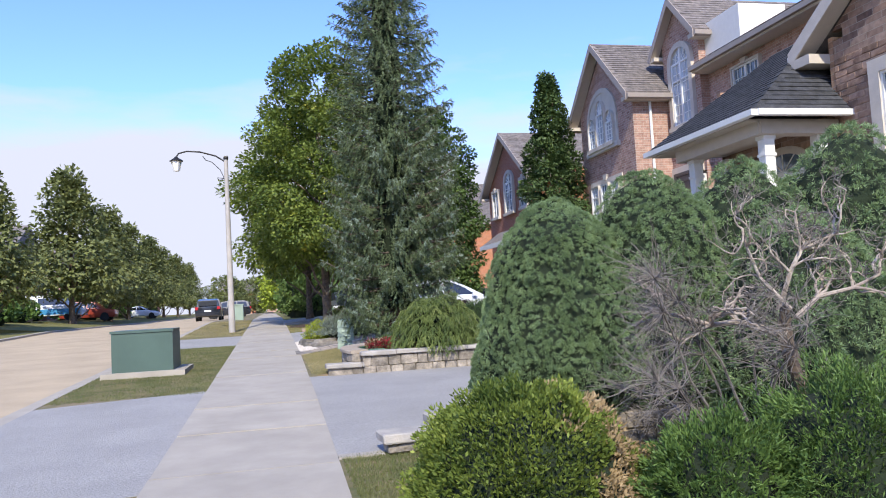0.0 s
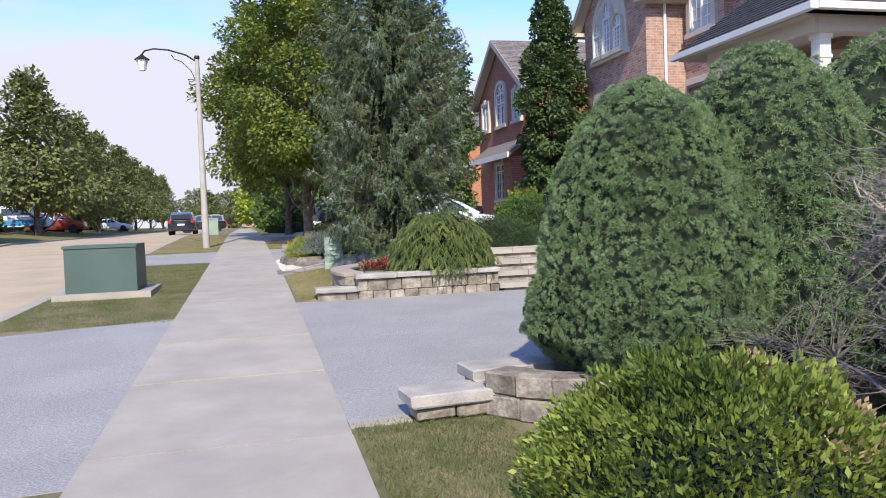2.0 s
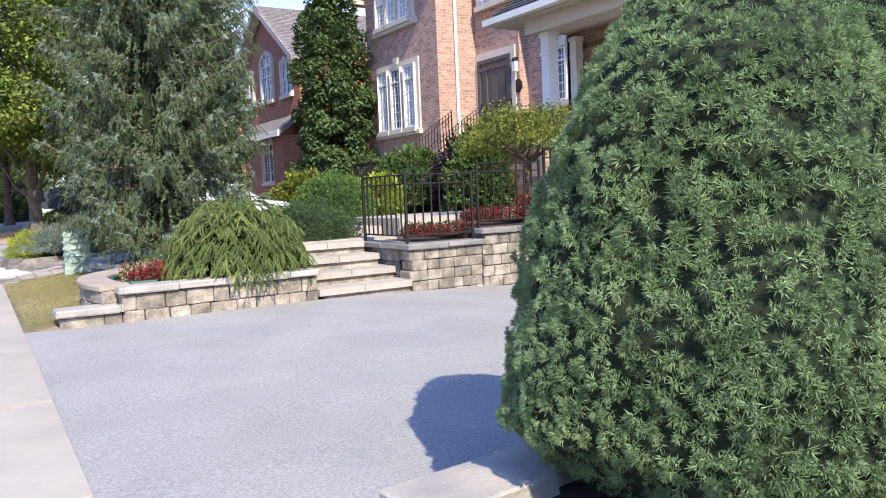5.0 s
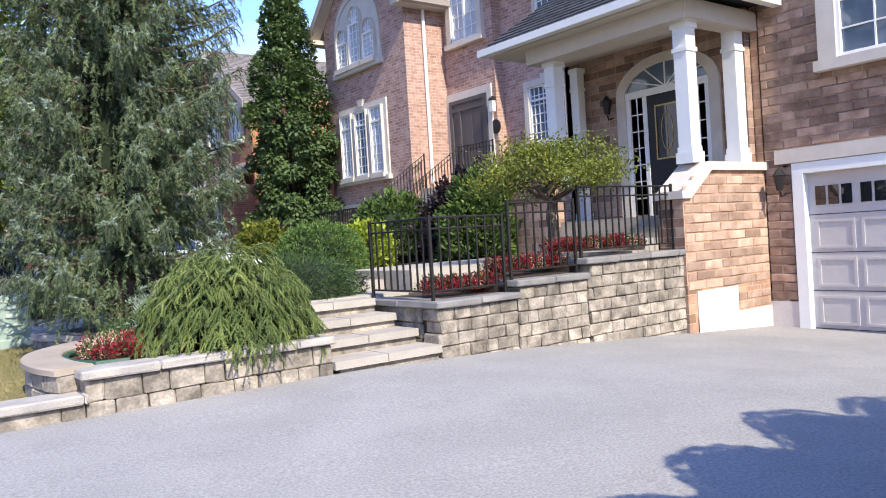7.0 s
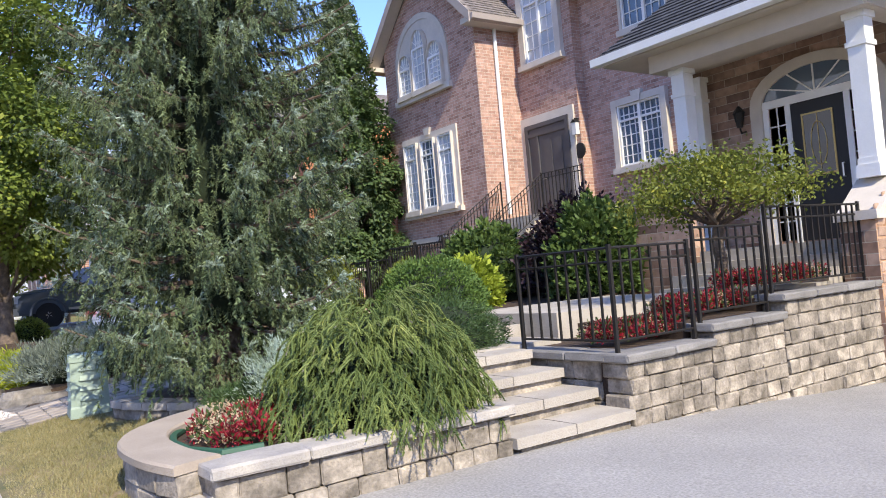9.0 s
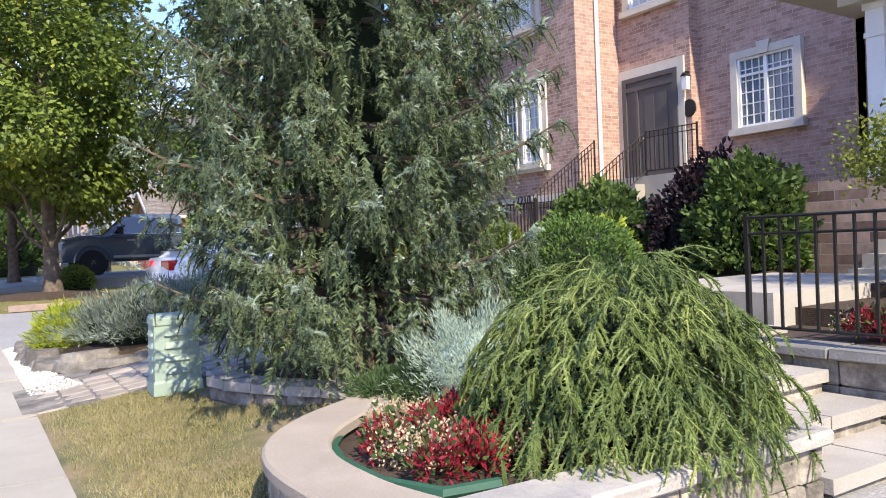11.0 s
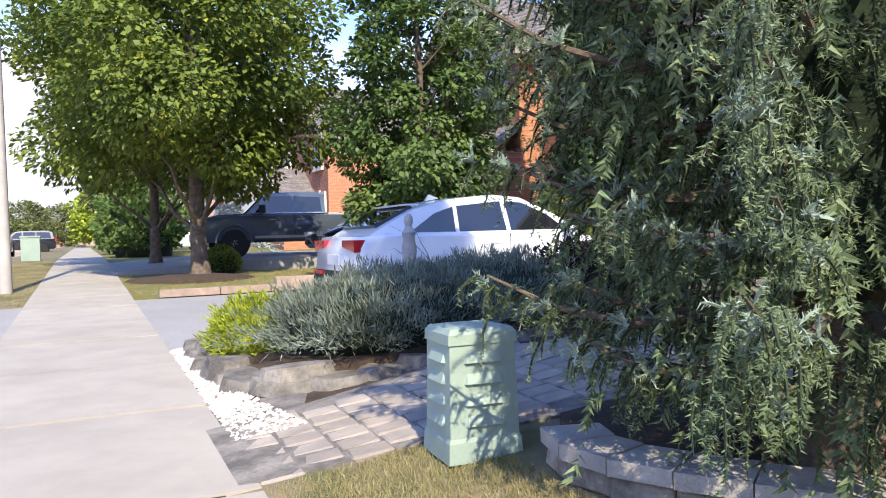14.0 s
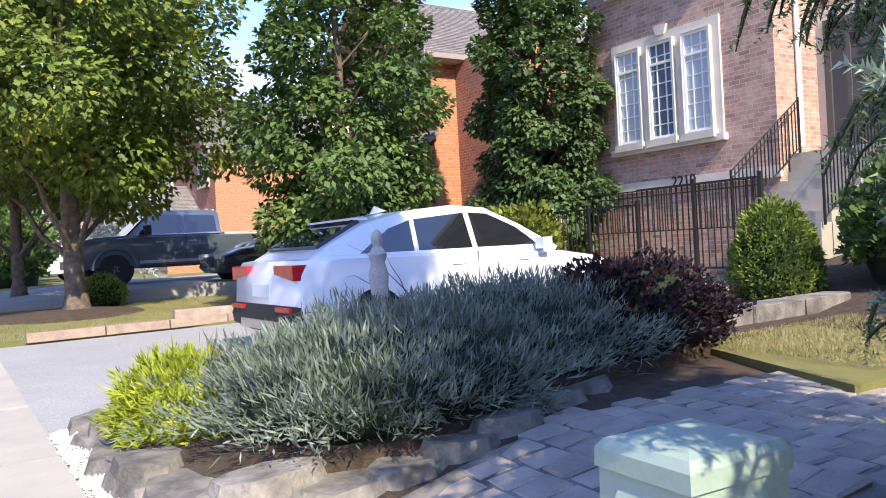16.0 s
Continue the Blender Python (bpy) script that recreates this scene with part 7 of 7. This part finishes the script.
put("bumper", box(2.82, 3.02, -0.98, 0.98, 0.48, 0.72), "chrome", "", False, bevel=0.03)
put("step_bar", box(-0.9, 1.2, -1.02, 1.02, 0.42, 0.5), "plastic", "", False, bevel=0.02)
for s in (-1, 1):
    put("headlamp", box(2.72, 2.94, *sorted((s * 0.7, s * 0.98)), 0.88, 1.14), "lamp_clear", "clear headlamp", False, bevel=0.02)
    put("mirror", box(0.95, 1.12, *sorted((s * 1.0, s * 1.25)), 1.35, 1.6), "plastic", "", True, bevel=0.03)
bm = bmesh.new()
v = [bm.verts.new(p) for p in ((1.52, -0.86, 1.34), (1.52, 0.86, 1.34), (0.9, 0.72, 1.93), (0.9, -0.72, 1.93))]
w = [bm.verts.new(q.co - Vector((0.05, 0, 0.05))) for q in v]
bm.faces.new(v)
bm.faces.new(w[::-1])
for i in range(4):
    bm.faces.new((v[i], w[i], w[(i + 1) % 4], v[(i + 1) % 4]))
bm.transform(Matrix.Translation((0.03, 0, 0.02)))
put("windscreen", bm, "carglass", "", False)

SEDAN = ([(-2.2, 0.35), (-2.25, 0.7), (-2.15, 0.95), (-1.5, 1.0), (0.8, 0.95), (1.7, 0.85), (2.2, 0.68), (2.25, 0.4), (2.1, 0.25), (-2.05, 0.25)],
         [(-1.7, 0.92), (-1.1, 1.35), (-0.4, 1.46), (0.2, 1.42), (1.0, 0.92)],
         [[(-1.25, 1.0), (-0.95, 1.28), (-0.35, 1.36), (-0.35, 1.0)], [(-0.28, 1.0), (-0.28, 1.36), (0.15, 1.33), (0.7, 1.0)]])
SUVB = ([(-2.3, 0.4), (-2.34, 0.8), (-2.3, 1.1), (-1.5, 1.12), (0.9, 1.08), (1.7, 1.02), (2.2, 0.9), (2.3, 0.5), (2.15, 0.28), (-2.1, 0.3)],
        [(-2.25, 1.05), (-2.1, 1.62), (-1.7, 1.74), (0.1, 1.74), (0.5, 1.66), (1.2, 1.05)],
        [[(-2.0, 1.15), (-1.9, 1.6), (-1.0, 1.64), (-1.0, 1.15)], [(-0.92, 1.15), (-0.92, 1.64), (-0.1, 1.65), (-0.1, 1.15)], [(0.0, 1.15), (0.0, 1.65), (0.4, 1.6), (0.85, 1.15)]])
dark_car, put = car("parked_car", "dark blue saloon car beside the pickup truck", "car", place(8.3, 36.7, 0.88, 180), "car_dark", 4.5, 1.85, *SEDAN, (-1.35, 1.35), r=0.34)
for s in (-1, 1):
    put("headlamp", box(2.0, 2.24, *sorted((s * 0.55, s * 0.88)), 0.62, 0.76), "lamp_clear", "", False, bevel=0.02)
road_suv, put = car("parked_car", "black sport utility car parked by the kerb", "car", place(-4.85, 66, 0.75, 90), "car_dark", 4.7, 1.95, *SUVB, (-1.4, 1.4), r=0.38)
for s in (-1, 1):
    put("tail_lamp", box(-2.38, -2.2, *sorted((s * 0.72, s * 0.95)), 0.9, 1.12), "lamp_red", "red tail lamp", False)
put("rear_window", box(-2.33, -2.2, -0.7, 0.7, 1.2, 1.58), "carglass", "", False)
put("number_plate", box(-2.37, -2.3, -0.26, 0.26, 0.72, 0.86), "plate", "", False)
copy_thing(road_suv, place(-4.3, 82, 0.75, 90))
van, put = car("parked_van", "white and blue van on a driveway across the road", "van", place(-17.6, 69.5, 1.42, 0), "car_white", 5.2, 2.0,
    [(-2.6, 0.4), (-2.62, 1.2), (-2.5, 1.25), (1.4, 1.2), (2.2, 1.1), (2.5, 0.8), (2.5, 0.35)], [(-2.55, 1.1), (-2.5, 2.1), (0.9, 2.1), (1.9, 1.15)],
    [[(-2.3, 1.3), (-2.3, 1.8), (-1.2, 1.8), (-1.2, 1.3)], [(-0.9, 1.3), (-0.9, 1.85), (0.7, 1.85), (1.3, 1.3)]], (-1.6, 1.5), r=0.36)
put("stripe", box(-2.6, 2.3, -1.012, 1.012, 0.5, 0.95), "car_blue", "blue lower panel", False)
car("parked_car", "red car on a driveway across the road", "car", place(-15.6, 73.5, 1.22, 0), "car_red", 4.6, 1.9, *SUVB, (-1.4, 1.4), r=0.36)
car("parked_car", "white car on a driveway across the road", "car", place(-15.0, 97, 1.16, 0), "car_white", 4.6, 1.9, *SEDAN, (-1.35, 1.35), r=0.34)
car("parked_car", "white car far along the pavement side", "car", place(4.5, 60.5, 0.8, 180), "car_white", 4.6, 1.9, *SUVB, (-1.4, 1.4), r=0.36)

# ---- smaller planting ----
mound("lavender", "large grey-green lavender in the rock-edged bed", "lavender", (2.4, 20.75, yard(2.3, 21)), (1.1, 0.95, 0.58), "lavender", 32000, 0.085, 0.011, up=0.75, rough=0.3, lumps=0.42, seed=11, fuzz=0.35)
mound("lavender", "grey-green lavender spreading along the driveway", "lavender", (3.6, 21.0, yard(3, 21)), (1.05, 0.85, 0.62), "lavender", 20000, 0.085, 0.011, up=0.75, lumps=0.42, seed=12, fuzz=0.35)
mound("juniper_shrub", "low golden juniper at the corner of the bed", "juniper", (1.35, 21.6, yard(1.3, 21)), (0.42, 0.5, 0.5), "gold", 9000, 0.08, 0.014, up=0.4, lumps=0.3, seed=13, fuzz=0.3, core="gold")
mound("barberry", "dark purple barberry behind the lavender", "barberry", (4.75, 20.85, yard(4, 21)), (0.85, 0.62, 0.72), "plum", 15000, 0.05, 0.03, up=0.4, lumps=0.3, seed=14, fuzz=0.25)
mound("sage_plant", "silvery sage beside the flower bed", "sage", (3.1, 15.2, 0.52), (0.58, 0.42, 0.52), "sage", 24000, 0.05, 0.006, up=0.8, lumps=0.5, seed=15, fuzz=0.35, core="sage")
mound("flat_juniper", "dark creeping juniper behind the flowers", "juniper", (2.75, 15.45, 0.55), (0.55, 0.32, 0.2), "juniper", 18000, 0.045, 0.007, up=0.2, lumps=0.3, seed=16, fuzz=0.3)
mound("flat_juniper", "layered dark juniper behind the weeping spruce", "juniper", (4.35, 15.3, 0.6), (0.85, 0.5, 0.7), "juniper", 22000, 0.06, 0.009, up=0.0, lumps=0.2, seed=17, fuzz=0.3)
mound("globe_shrub", "clipped round green shrub in the garden", "shrub", (5.75, 17.3, 0.8), (0.75, 0.7, 0.95), "yew", 13000, 0.05, 0.025, up=0.4, seed=18)
mound("globe_shrub", "leafy green shrub below the stair", "shrub", (9.3, 20.5, 1.0), (1.0, 0.9, 1.3), "maple_deep", 9000, 0.10, 0.07, up=0.3, seed=19, lumps=0.3)
mound("smokebush", "dark purple-leaved shrub beside the porch", "shrub", (9.9, 18.6, 0.9), (0.95, 0.9, 1.7), "plum", 9000, 0.09, 0.06, up=0.3, seed=21, lumps=0.35)
mound("smokebush", "dark green shrub below the porch window", "shrub", (9.2, 17.6, 0.9), (0.7, 0.7, 1.5), "maple_deep", 9000, 0.10, 0.07, up=0.3, seed=22, lumps=0.35)
mound("lime_shrub", "lime green shrub behind the round shrub", "shrub", (7.4, 18.6, 0.9), (0.4, 0.4, 0.8), "lime", 3500, 0.11, 0.07, up=0.5, seed=23, lumps=0.4)
mound("lime_shrub", "yellow-green shrub by the side drive", "shrub", (9.7, 28.3, 0.7), (0.8, 0.7, 1.4), "yellowtree", 6000, 0.13, 0.09, up=0.3, seed=24, lumps=0.35)
mound("clipped_shrub", "clipped shrub at the end of the side railing", "shrub", (8.3, 21.9, 0.55), (0.5, 0.5, 1.3), "boxwood", 9000, 0.06, 0.03, up=0.4, seed=25)
mound("small_shrub", "small round shrub on the far lawn", "shrub", (3.1, 34.6, rise(34)), (0.45, 0.4, 0.7), "boxwood", 3500, 0.07, 0.035, up=0.3, seed=26)
mound("dark_hedge", "large dark shrub beside the far pavement", "shrub", (2.6, 55, 0.85), (1.7, 2.6, 3.2), "maple_deep", 12000, 0.2, 0.14, up=0.3, seed=27, lumps=0.35)
mound("far_hedge", "light green shrub further along the pavement", "shrub", (3.2, 66, 0.85), (2.4, 3.0, 4.0), "yew", 9000, 0.28, 0.18, up=0.3, seed=28, lumps=0.35)
for k, (x, y, h) in enumerate(((-17.5, 52, 1.6), (-18.5, 60, 1.8), (-18, 80, 2.0), (-18, 97, 2.2), (-18.5, 118, 2.4))):
    mound("far_hedge", "light green hedge in a garden across the road", "shrub", (x, y, rise(y) + bank(x)), (2.2, 2.0, h), "yew", 3000, 0.28, 0.18, up=0.3, seed=30 + k, lumps=0.3, group="gardens across the road")

# yellow-green ornamental tree in the terrace bed
orn = thing("ornamental_tree", "small umbrella-shaped tree with yellow-green leaves", "tree", (7.75, 14.3, 0.9))
bm = bmesh.new()
trunk = limb(bm, (7.75, 14.3, 0.85), (7.73, 14.3, 2.0), 0.085, 0.06, 0.06, 6, 8)
pts_c = []
for k in range(26):
    a = k * 2.4
    r = 0.98 * math.sqrt((k + 0.5) / 26)
    c = Vector((7.75 + r * math.cos(a), 14.3 + r * math.sin(a), 2.48 - 0.40 * r * r + 0.16 * math.sin(k * 3.3)))
    limb(bm, trunk[5] if k % 2 else trunk[6], c, 0.03, 0.006, 0.16, 5, 5)
    pts_c.append(c)
part("trunk", bm, "bark", orn, smooth=True)
cc = np.array([tuple(c) for c in pts_c])[rng.integers(0, 26, 9000)]
B = cc + rng.normal(size=(9000, 3)) * np.array([0.15, 0.15, 0.10])
blades("foliage", B, rng.normal(size=(9000, 3)) + np.array([0, 0, -0.3]), 0.055, 0.03, "yellowtree", orn)

# railing along the terrace wall
for k, (x0, x1, z) in enumerate(((5.06, 6.1, 0.735), (6.2, 7.3, 0.87), (7.4, 9.3, 1.045))):
    pts = [(x0, YW + 0.14, z), (x1, YW + 0.14, z)]
    if k == 0:
        pts = [(5.06, 14.7, z)] + pts
    railing("terrace_railing", "black iron railing on the terraced wall", pts, 0.9, 0.125, "terrace railings", bar=0.009)

# bedding flowers
def flowers(name, label, x0, x1, y0, y1, z, n, sx=1.0):
    ob = thing(name, label, "flowers", ((x0 + x1) / 2, (y0 + y1) / 2, z), kind="stuff")
    across = max(2, int(round(math.sqrt(n * (x1 - x0) / (y1 - y0)))))
    cell = np.arange(n)
    cl = np.stack([x0 + (x1 - x0) * (cell % across + 0.5) / across, y0 + (y1 - y0) * (cell // across + 0.5) / math.ceil(n / across), np.full(n, z)], 1)
    cl[:, :2] += rng.normal(size=(n, 2)) * 0.03
    for i, mname in enumerate(("redleaf", "creamflower", "bedgreen")):
        sel = cl[(np.arange(n) % 5 < (4 if z > 0.6 else 2)) if i == 0 else (np.arange(n) % 5 >= (4 if z > 0.6 else 2)) if i == 1 else np.arange(n) >= 0]
        per = (240, 380, 40)[i] if z < 0.6 else (140, 180, 30)[i]
        b = np.repeat(sel, per, 0)
        d = sphere_dirs(len(b))
        d[:, 2] = np.abs(d[:, 2])
        b = b + d * np.array([0.12, 0.12, 0.17]) * (0.5 + 0.6 * rng.random((len(b), 1))) + np.array([0, 0, 0.03])
        blades(("red_foliage", "cream_blossom", "green_foliage")[i], b, d + 0.6 * rng.normal(size=d.shape) + np.array([0, 0, 0.3]), (0.042, 0.017, 0.05)[i], (0.015, 0.015, 0.026)[i], mname, ob)
    return ob


flowers("bedding_flowers", "red and cream bedding flowers in the curved planter", 1.72, 2.5, 13.8, 14.5, 0.5, 17)
flowers("bedding_flowers", "red and cream bedding flowers at the back of the planter", 1.95, 2.7, 14.4, 14.95, 0.5, 13)
flowers("bedding_flowers", "red and white bedding flowers behind the lower railing", 5.3, 6.3, 13.75, 14.2, 0.76, 26)
flowers("bedding_flowers", "red and white bedding flowers behind the middle railing", 6.3, 7.4, 13.75, 14.2, 0.92, 28)
flowers("bedding_flowers", "red bedding flowers behind the upper railing", 7.4, 8.9, 13.75, 14.2, 1.10, 36)
prism_bed = [(1.45, 13.63), (3.6, 13.63), (3.7, 15.5), (3.0, 15.8), (2.6, 15.66), (2.25, 15.4), (1.72, 15.08), (1.5, 14.82), (1.38, 14.45), (1.38, 13.9)]
tagged(part("planter_soil", prism(prism_bed, 0.0, 0.5, "z"), "soil"), "dark soil in the curved planter", "soil", kind="structure")
rim_pts = [(2.1, 15.15), (1.82, 14.93), (1.66, 14.68), (1.58, 14.4), (1.58, 14.0), (1.7, 13.72), (1.95, 13.68)]
ed = thing("plastic_edging", "green plastic edging inside the planter", "edging", (1.75, 14.2, 0.42))
part("strip", tube([(x, y, 0.53) for x, y in rim_pts], 0.028, 6), "edging", ed, smooth=True)

# lawns
def turf(name, label, inside, x0, x1, y0, y1, n, material, length=0.05, zoff=-0.02):
    n, length = int(n * 1.6), length * 0.62
    p = np.stack([rng.uniform(x0, x1, n), rng.uniform(y0, y1, n)], 1)
    p = p[[inside(x, y) and noise.noise(Vector((x * 1.9, y * 1.9, 0.0))) + 0.5 * noise.noise(Vector((x * 6, y * 6, 2.0))) > -0.5 - 0.5 * rng.random() for x, y in p]]
    z = np.array([yard(x, y) if 13 < y < 19 and x > 0 else rise(y) for x, y in p]) + zoff
    b = np.concatenate([p, z[:, None]], 1)
    w = rng.normal(size=(len(b), 3)) * 0.55 + np.array([0, 0, 1.0])
    ob = blades(name, b, w, length * (0.5 + rng.random(len(b))), 0.006, material, fold=False)
    return tagged(ob, label, "grass", kind="stuff")


turf("grass", "short worn grass before the block wall", lambda x, y: x > 0.55 and y < 6.85 and (x < 1.5 or y < 6.3), 0.55, 3.2, 3.0, 6.85, 42000, "blade")
turf("grass", "sunburnt short grass of the small lawn", lambda x, y: y < 18.25 - 0.06 * x and math.hypot(x - 1.85, (y - 15.75) * 0.8) > 0.2 + 0.5 * rng.random() and x < (1.25 if y < 14.4 else 1.3 + 0.85 * (y - 14.6) if y < 16 else 2.5 - 0.75 * (y - 15.9) if y < 16.9 else 1.75), 0.66, 3.0, 13.45, 18.1, 60000, "dryblade", 0.05)
turf("grass", "short grass round the green utility box", lambda x, y: not (-3.15 < x < -1.6 and 15.6 < y < 17.5), KERB, WL, 12.2, 23.1, 36000, "blade", 0.05)
turf("grass", "yellowed grass round the maple", lambda x, y: (x - 2.15) ** 2 + (y - 33.2) ** 2 > 1.9, 0.66, 9, 29.3, 35.3, 34000, "dryblade", 0.06)
turf("grass", "yellowed grass on the verge by the lamp", lambda x, y: True, KERB, WL, 28.3, 45, 20000, "dryblade", 0.06)

# cast stone figure in the lavender bed
bm = lathe([(0.09, 0.0), (0.10, 0.04), (0.055, 0.08), (0.07, 0.2), (0.085, 0.36), (0.06, 0.46), (0.08, 0.53), (0.035, 0.6), (0.05, 0.65), (0.045, 0.71), (0.015, 0.74)], (3.15, 22.2, rise(22) + 0.62), 14)
tagged(part("garden_statue", bm, "statue", smooth=True), "small grey cast stone statue among the lavender", "statue")
shrubm = thing("rose_twigs", "thin arching leafless twigs above the lavender", "shrub", (3.3, 22.1, 1.0))
bm = bmesh.new()
for k in range(22):
    st = strand((3.3 + rng.normal() * 0.2, 22.15, 0.9), [rng.normal() * 0.9, 0.1 * rng.normal(), 0.8], 0.6 + 0.4 * rng.random(), 1.2, 6, 0.15)
    tube([tuple(q) for q in st], [0.007, 0.006, 0.005, 0.004, 0.003, 0.002, 0.001], 4, bm)
part("stems", bm, "bark", shrubm)

# low walls and gate beside the pink brick house
sw = thing("side_fence", "black iron fence and gate beside the side drive", "fence", (10.3, 26.5, 0.8))
for y in (23.4, 24.6, 25.8, 27.0, 28.2):
    part("post", box(10.28, 10.34, y - 0.03, y + 0.03, 0.8, 2.15 + (0.25 if y < 25 else 0)), "iron", sw)
for a, b, up in ((23.4, 24.6, 0.25), (24.6, 25.8, 0.25), (25.8, 27.0, 0.0), (27.0, 28.2, 0.0)):
    for z in (0.95, 2.05 + up):
        part("rail", box(10.295, 10.325, a, b, z, z + 0.035), "iron", sw)
    for k in range(1, 10):
        y = a + (b - a) * k / 10
        part("baluster", box(10.302, 10.318, y - 0.008, y + 0.008, 0.95, 2.08 + up), "iron", sw)
pier = thing("brick_pier", "low orange-pink brick pier with stone cap", "pier", (10.3, 28.6, 0.8))
part("shaft", box(10.0, 10.9, 28.3, 28.9, 0.6, 1.85), "brickA_x", pier)
part("cap", box(9.94, 10.96, 28.24, 28.96, 1.85, 1.95), "trim", pier, bevel=0.01)
# house number under the window band
cu = bpy.data.curves.new("house_number", "FONT")
cu.body, cu.size, cu.extrude = "2210", 0.3, 0.01
num = new("house_number", cu)
num.data.materials.append(M["iron"])
num.matrix_world = Matrix.Translation((12.62, 26.95, 2.48)) @ Matrix(((0, 0, -1, 0), (-1, 0, 0, 0), (0, 1, 0, 0), (0, 0, 0, 1)))
tagged(num, "dark metal house number on the stone band", "house number")

# blue spruce, far trees and far houses
bs = thing("blue_spruce", "pale blue spruce beyond the pickup truck", "spruce", (6.5, 50, 0.85))
lines = []
bm = bmesh.new()
limb(bm, (6.5, 50, 0.8), (6.5, 50, 5.6), 0.12, 0.02, 0.01)
for i in range(150):
    u = rng.random()
    a = rng.random() * 6.283
    r = 2.1 * (1 - u) + 0.1
    lines.append(strand((6.5, 50, 1.1 + 4.4 * u), [math.cos(a), math.sin(a), 0.0], r, 0.4, 5, 0.08))
part("trunk", bm, "bark", bs)
B, W_, L, D = needles_on(lines, 60, 0.14, 0.05, 0.9)
blades("needles", B, W_, L, D, "bluespruce", bs, fold=False)
broadleaf("street_tree", "leafy tree along the far pavement", "tree", (4.2, 78, 0.86), 9, 3.6, 1.6, "linden", 9000, 0.34, "far street trees", 0.15, 41)
for x_, y_ in ((-9.5, 175), (-4.0, 190)):
    broadleaf("street_tree", "rounded tree where the road bends", "tree", (x_, y_, 0.86), 8, 4.2, 1.0, "linden", 5000, 0.5, "far street trees", 0.15, 43)
broadleaf("street_tree", "pale green tree far along the road", "tree", (1.8, 110, 0.86), 8, 3.0, 1.2, "lime", 6000, 0.4, "far street trees", 0.15, 42)
def far_house(x, y, w, turn, brick, label):
    ob = thing("far_house", label, "house", (x, y, 0.8), "houses far along the road")
    part("wall", box(x, x + 9, y, y + w, 0.5, 6.5), brick, ob)
    part("roof", prism([(y - 0.4, 6.4), (y + w / 2, 10.0), (y + w + 0.4, 6.4)], x - 0.4, x + 9.4), "shingle", ob)
    for k in range(3):
        for z in (1.6, 4.3):
            part("window", box(x + 0.8 + k * 2.8, x + 2.4 + k * 2.8, y - 0.04, y + 0.1, z, z + 1.5), "glass", ob)
            part("window", box(x - 0.04, x + 0.1, y + 1 + k * w / 3.3, y + 2.3 + k * w / 3.3, z, z + 1.5), "glass", ob)
    return ob
for k, (x, y) in enumerate(((-30, 50), (-30, 68), (-30, 86), (-30, 104), (-30, 124), (-30, 146))):
    ob = far_house(x, y, 13, 0, "brickC_x" if k % 2 else "brickA_x", "brick house across the road behind the lindens")
far_house(-13, 215, 12, 0, "brickC_y", "brick house where the road ends")
far_house(-1, 222, 12, 0, "brickA_y", "pink brick house where the road bends")
far_house(13, 84, 14, 0, "brickC_x", "brick house far along the pavement")
far_house(13, 106, 14, 0, "brickA_x", "brick house further along the pavement")

# small inner lawn, low wall and paved court beside the side drive
tagged(part("inner_lawn", prism([(4.4, 18.9), (7.4, 18.6), (7.4, 20.7), (5.2, 20.6)], 0.2, 0.63, "z"), "verge"), "small sunburnt lawn behind the spruce", "ground", kind="structure")
turf("grass", "sunburnt grass of the inner lawn", lambda x, y: x > 4.9 and y < 20.5, 4.9, 7.3, 19.0, 20.6, 9000, "dryblade", 0.05, 0.36)
lw = thing("garden_wall", "low grey stone wall behind the inner lawn", "garden wall", (5.6, 20.9, 0.7), kind="structure")
for k in range(6):
    block(lw, (5.5 + k * 0.42, 20.85 + 0.02 * (k % 2), 0.62), 0, 0.41, 0.3, 0.22, "rock", k)
tagged(part("paved_court", prism([(7.9, 22.65), (12.6, 22.65), (12.6, 28.8), (7.9, 28.6)], 0.2, 0.66, "z"), "concrete"), "pale paved court before the side gate", "ground", kind="structure")
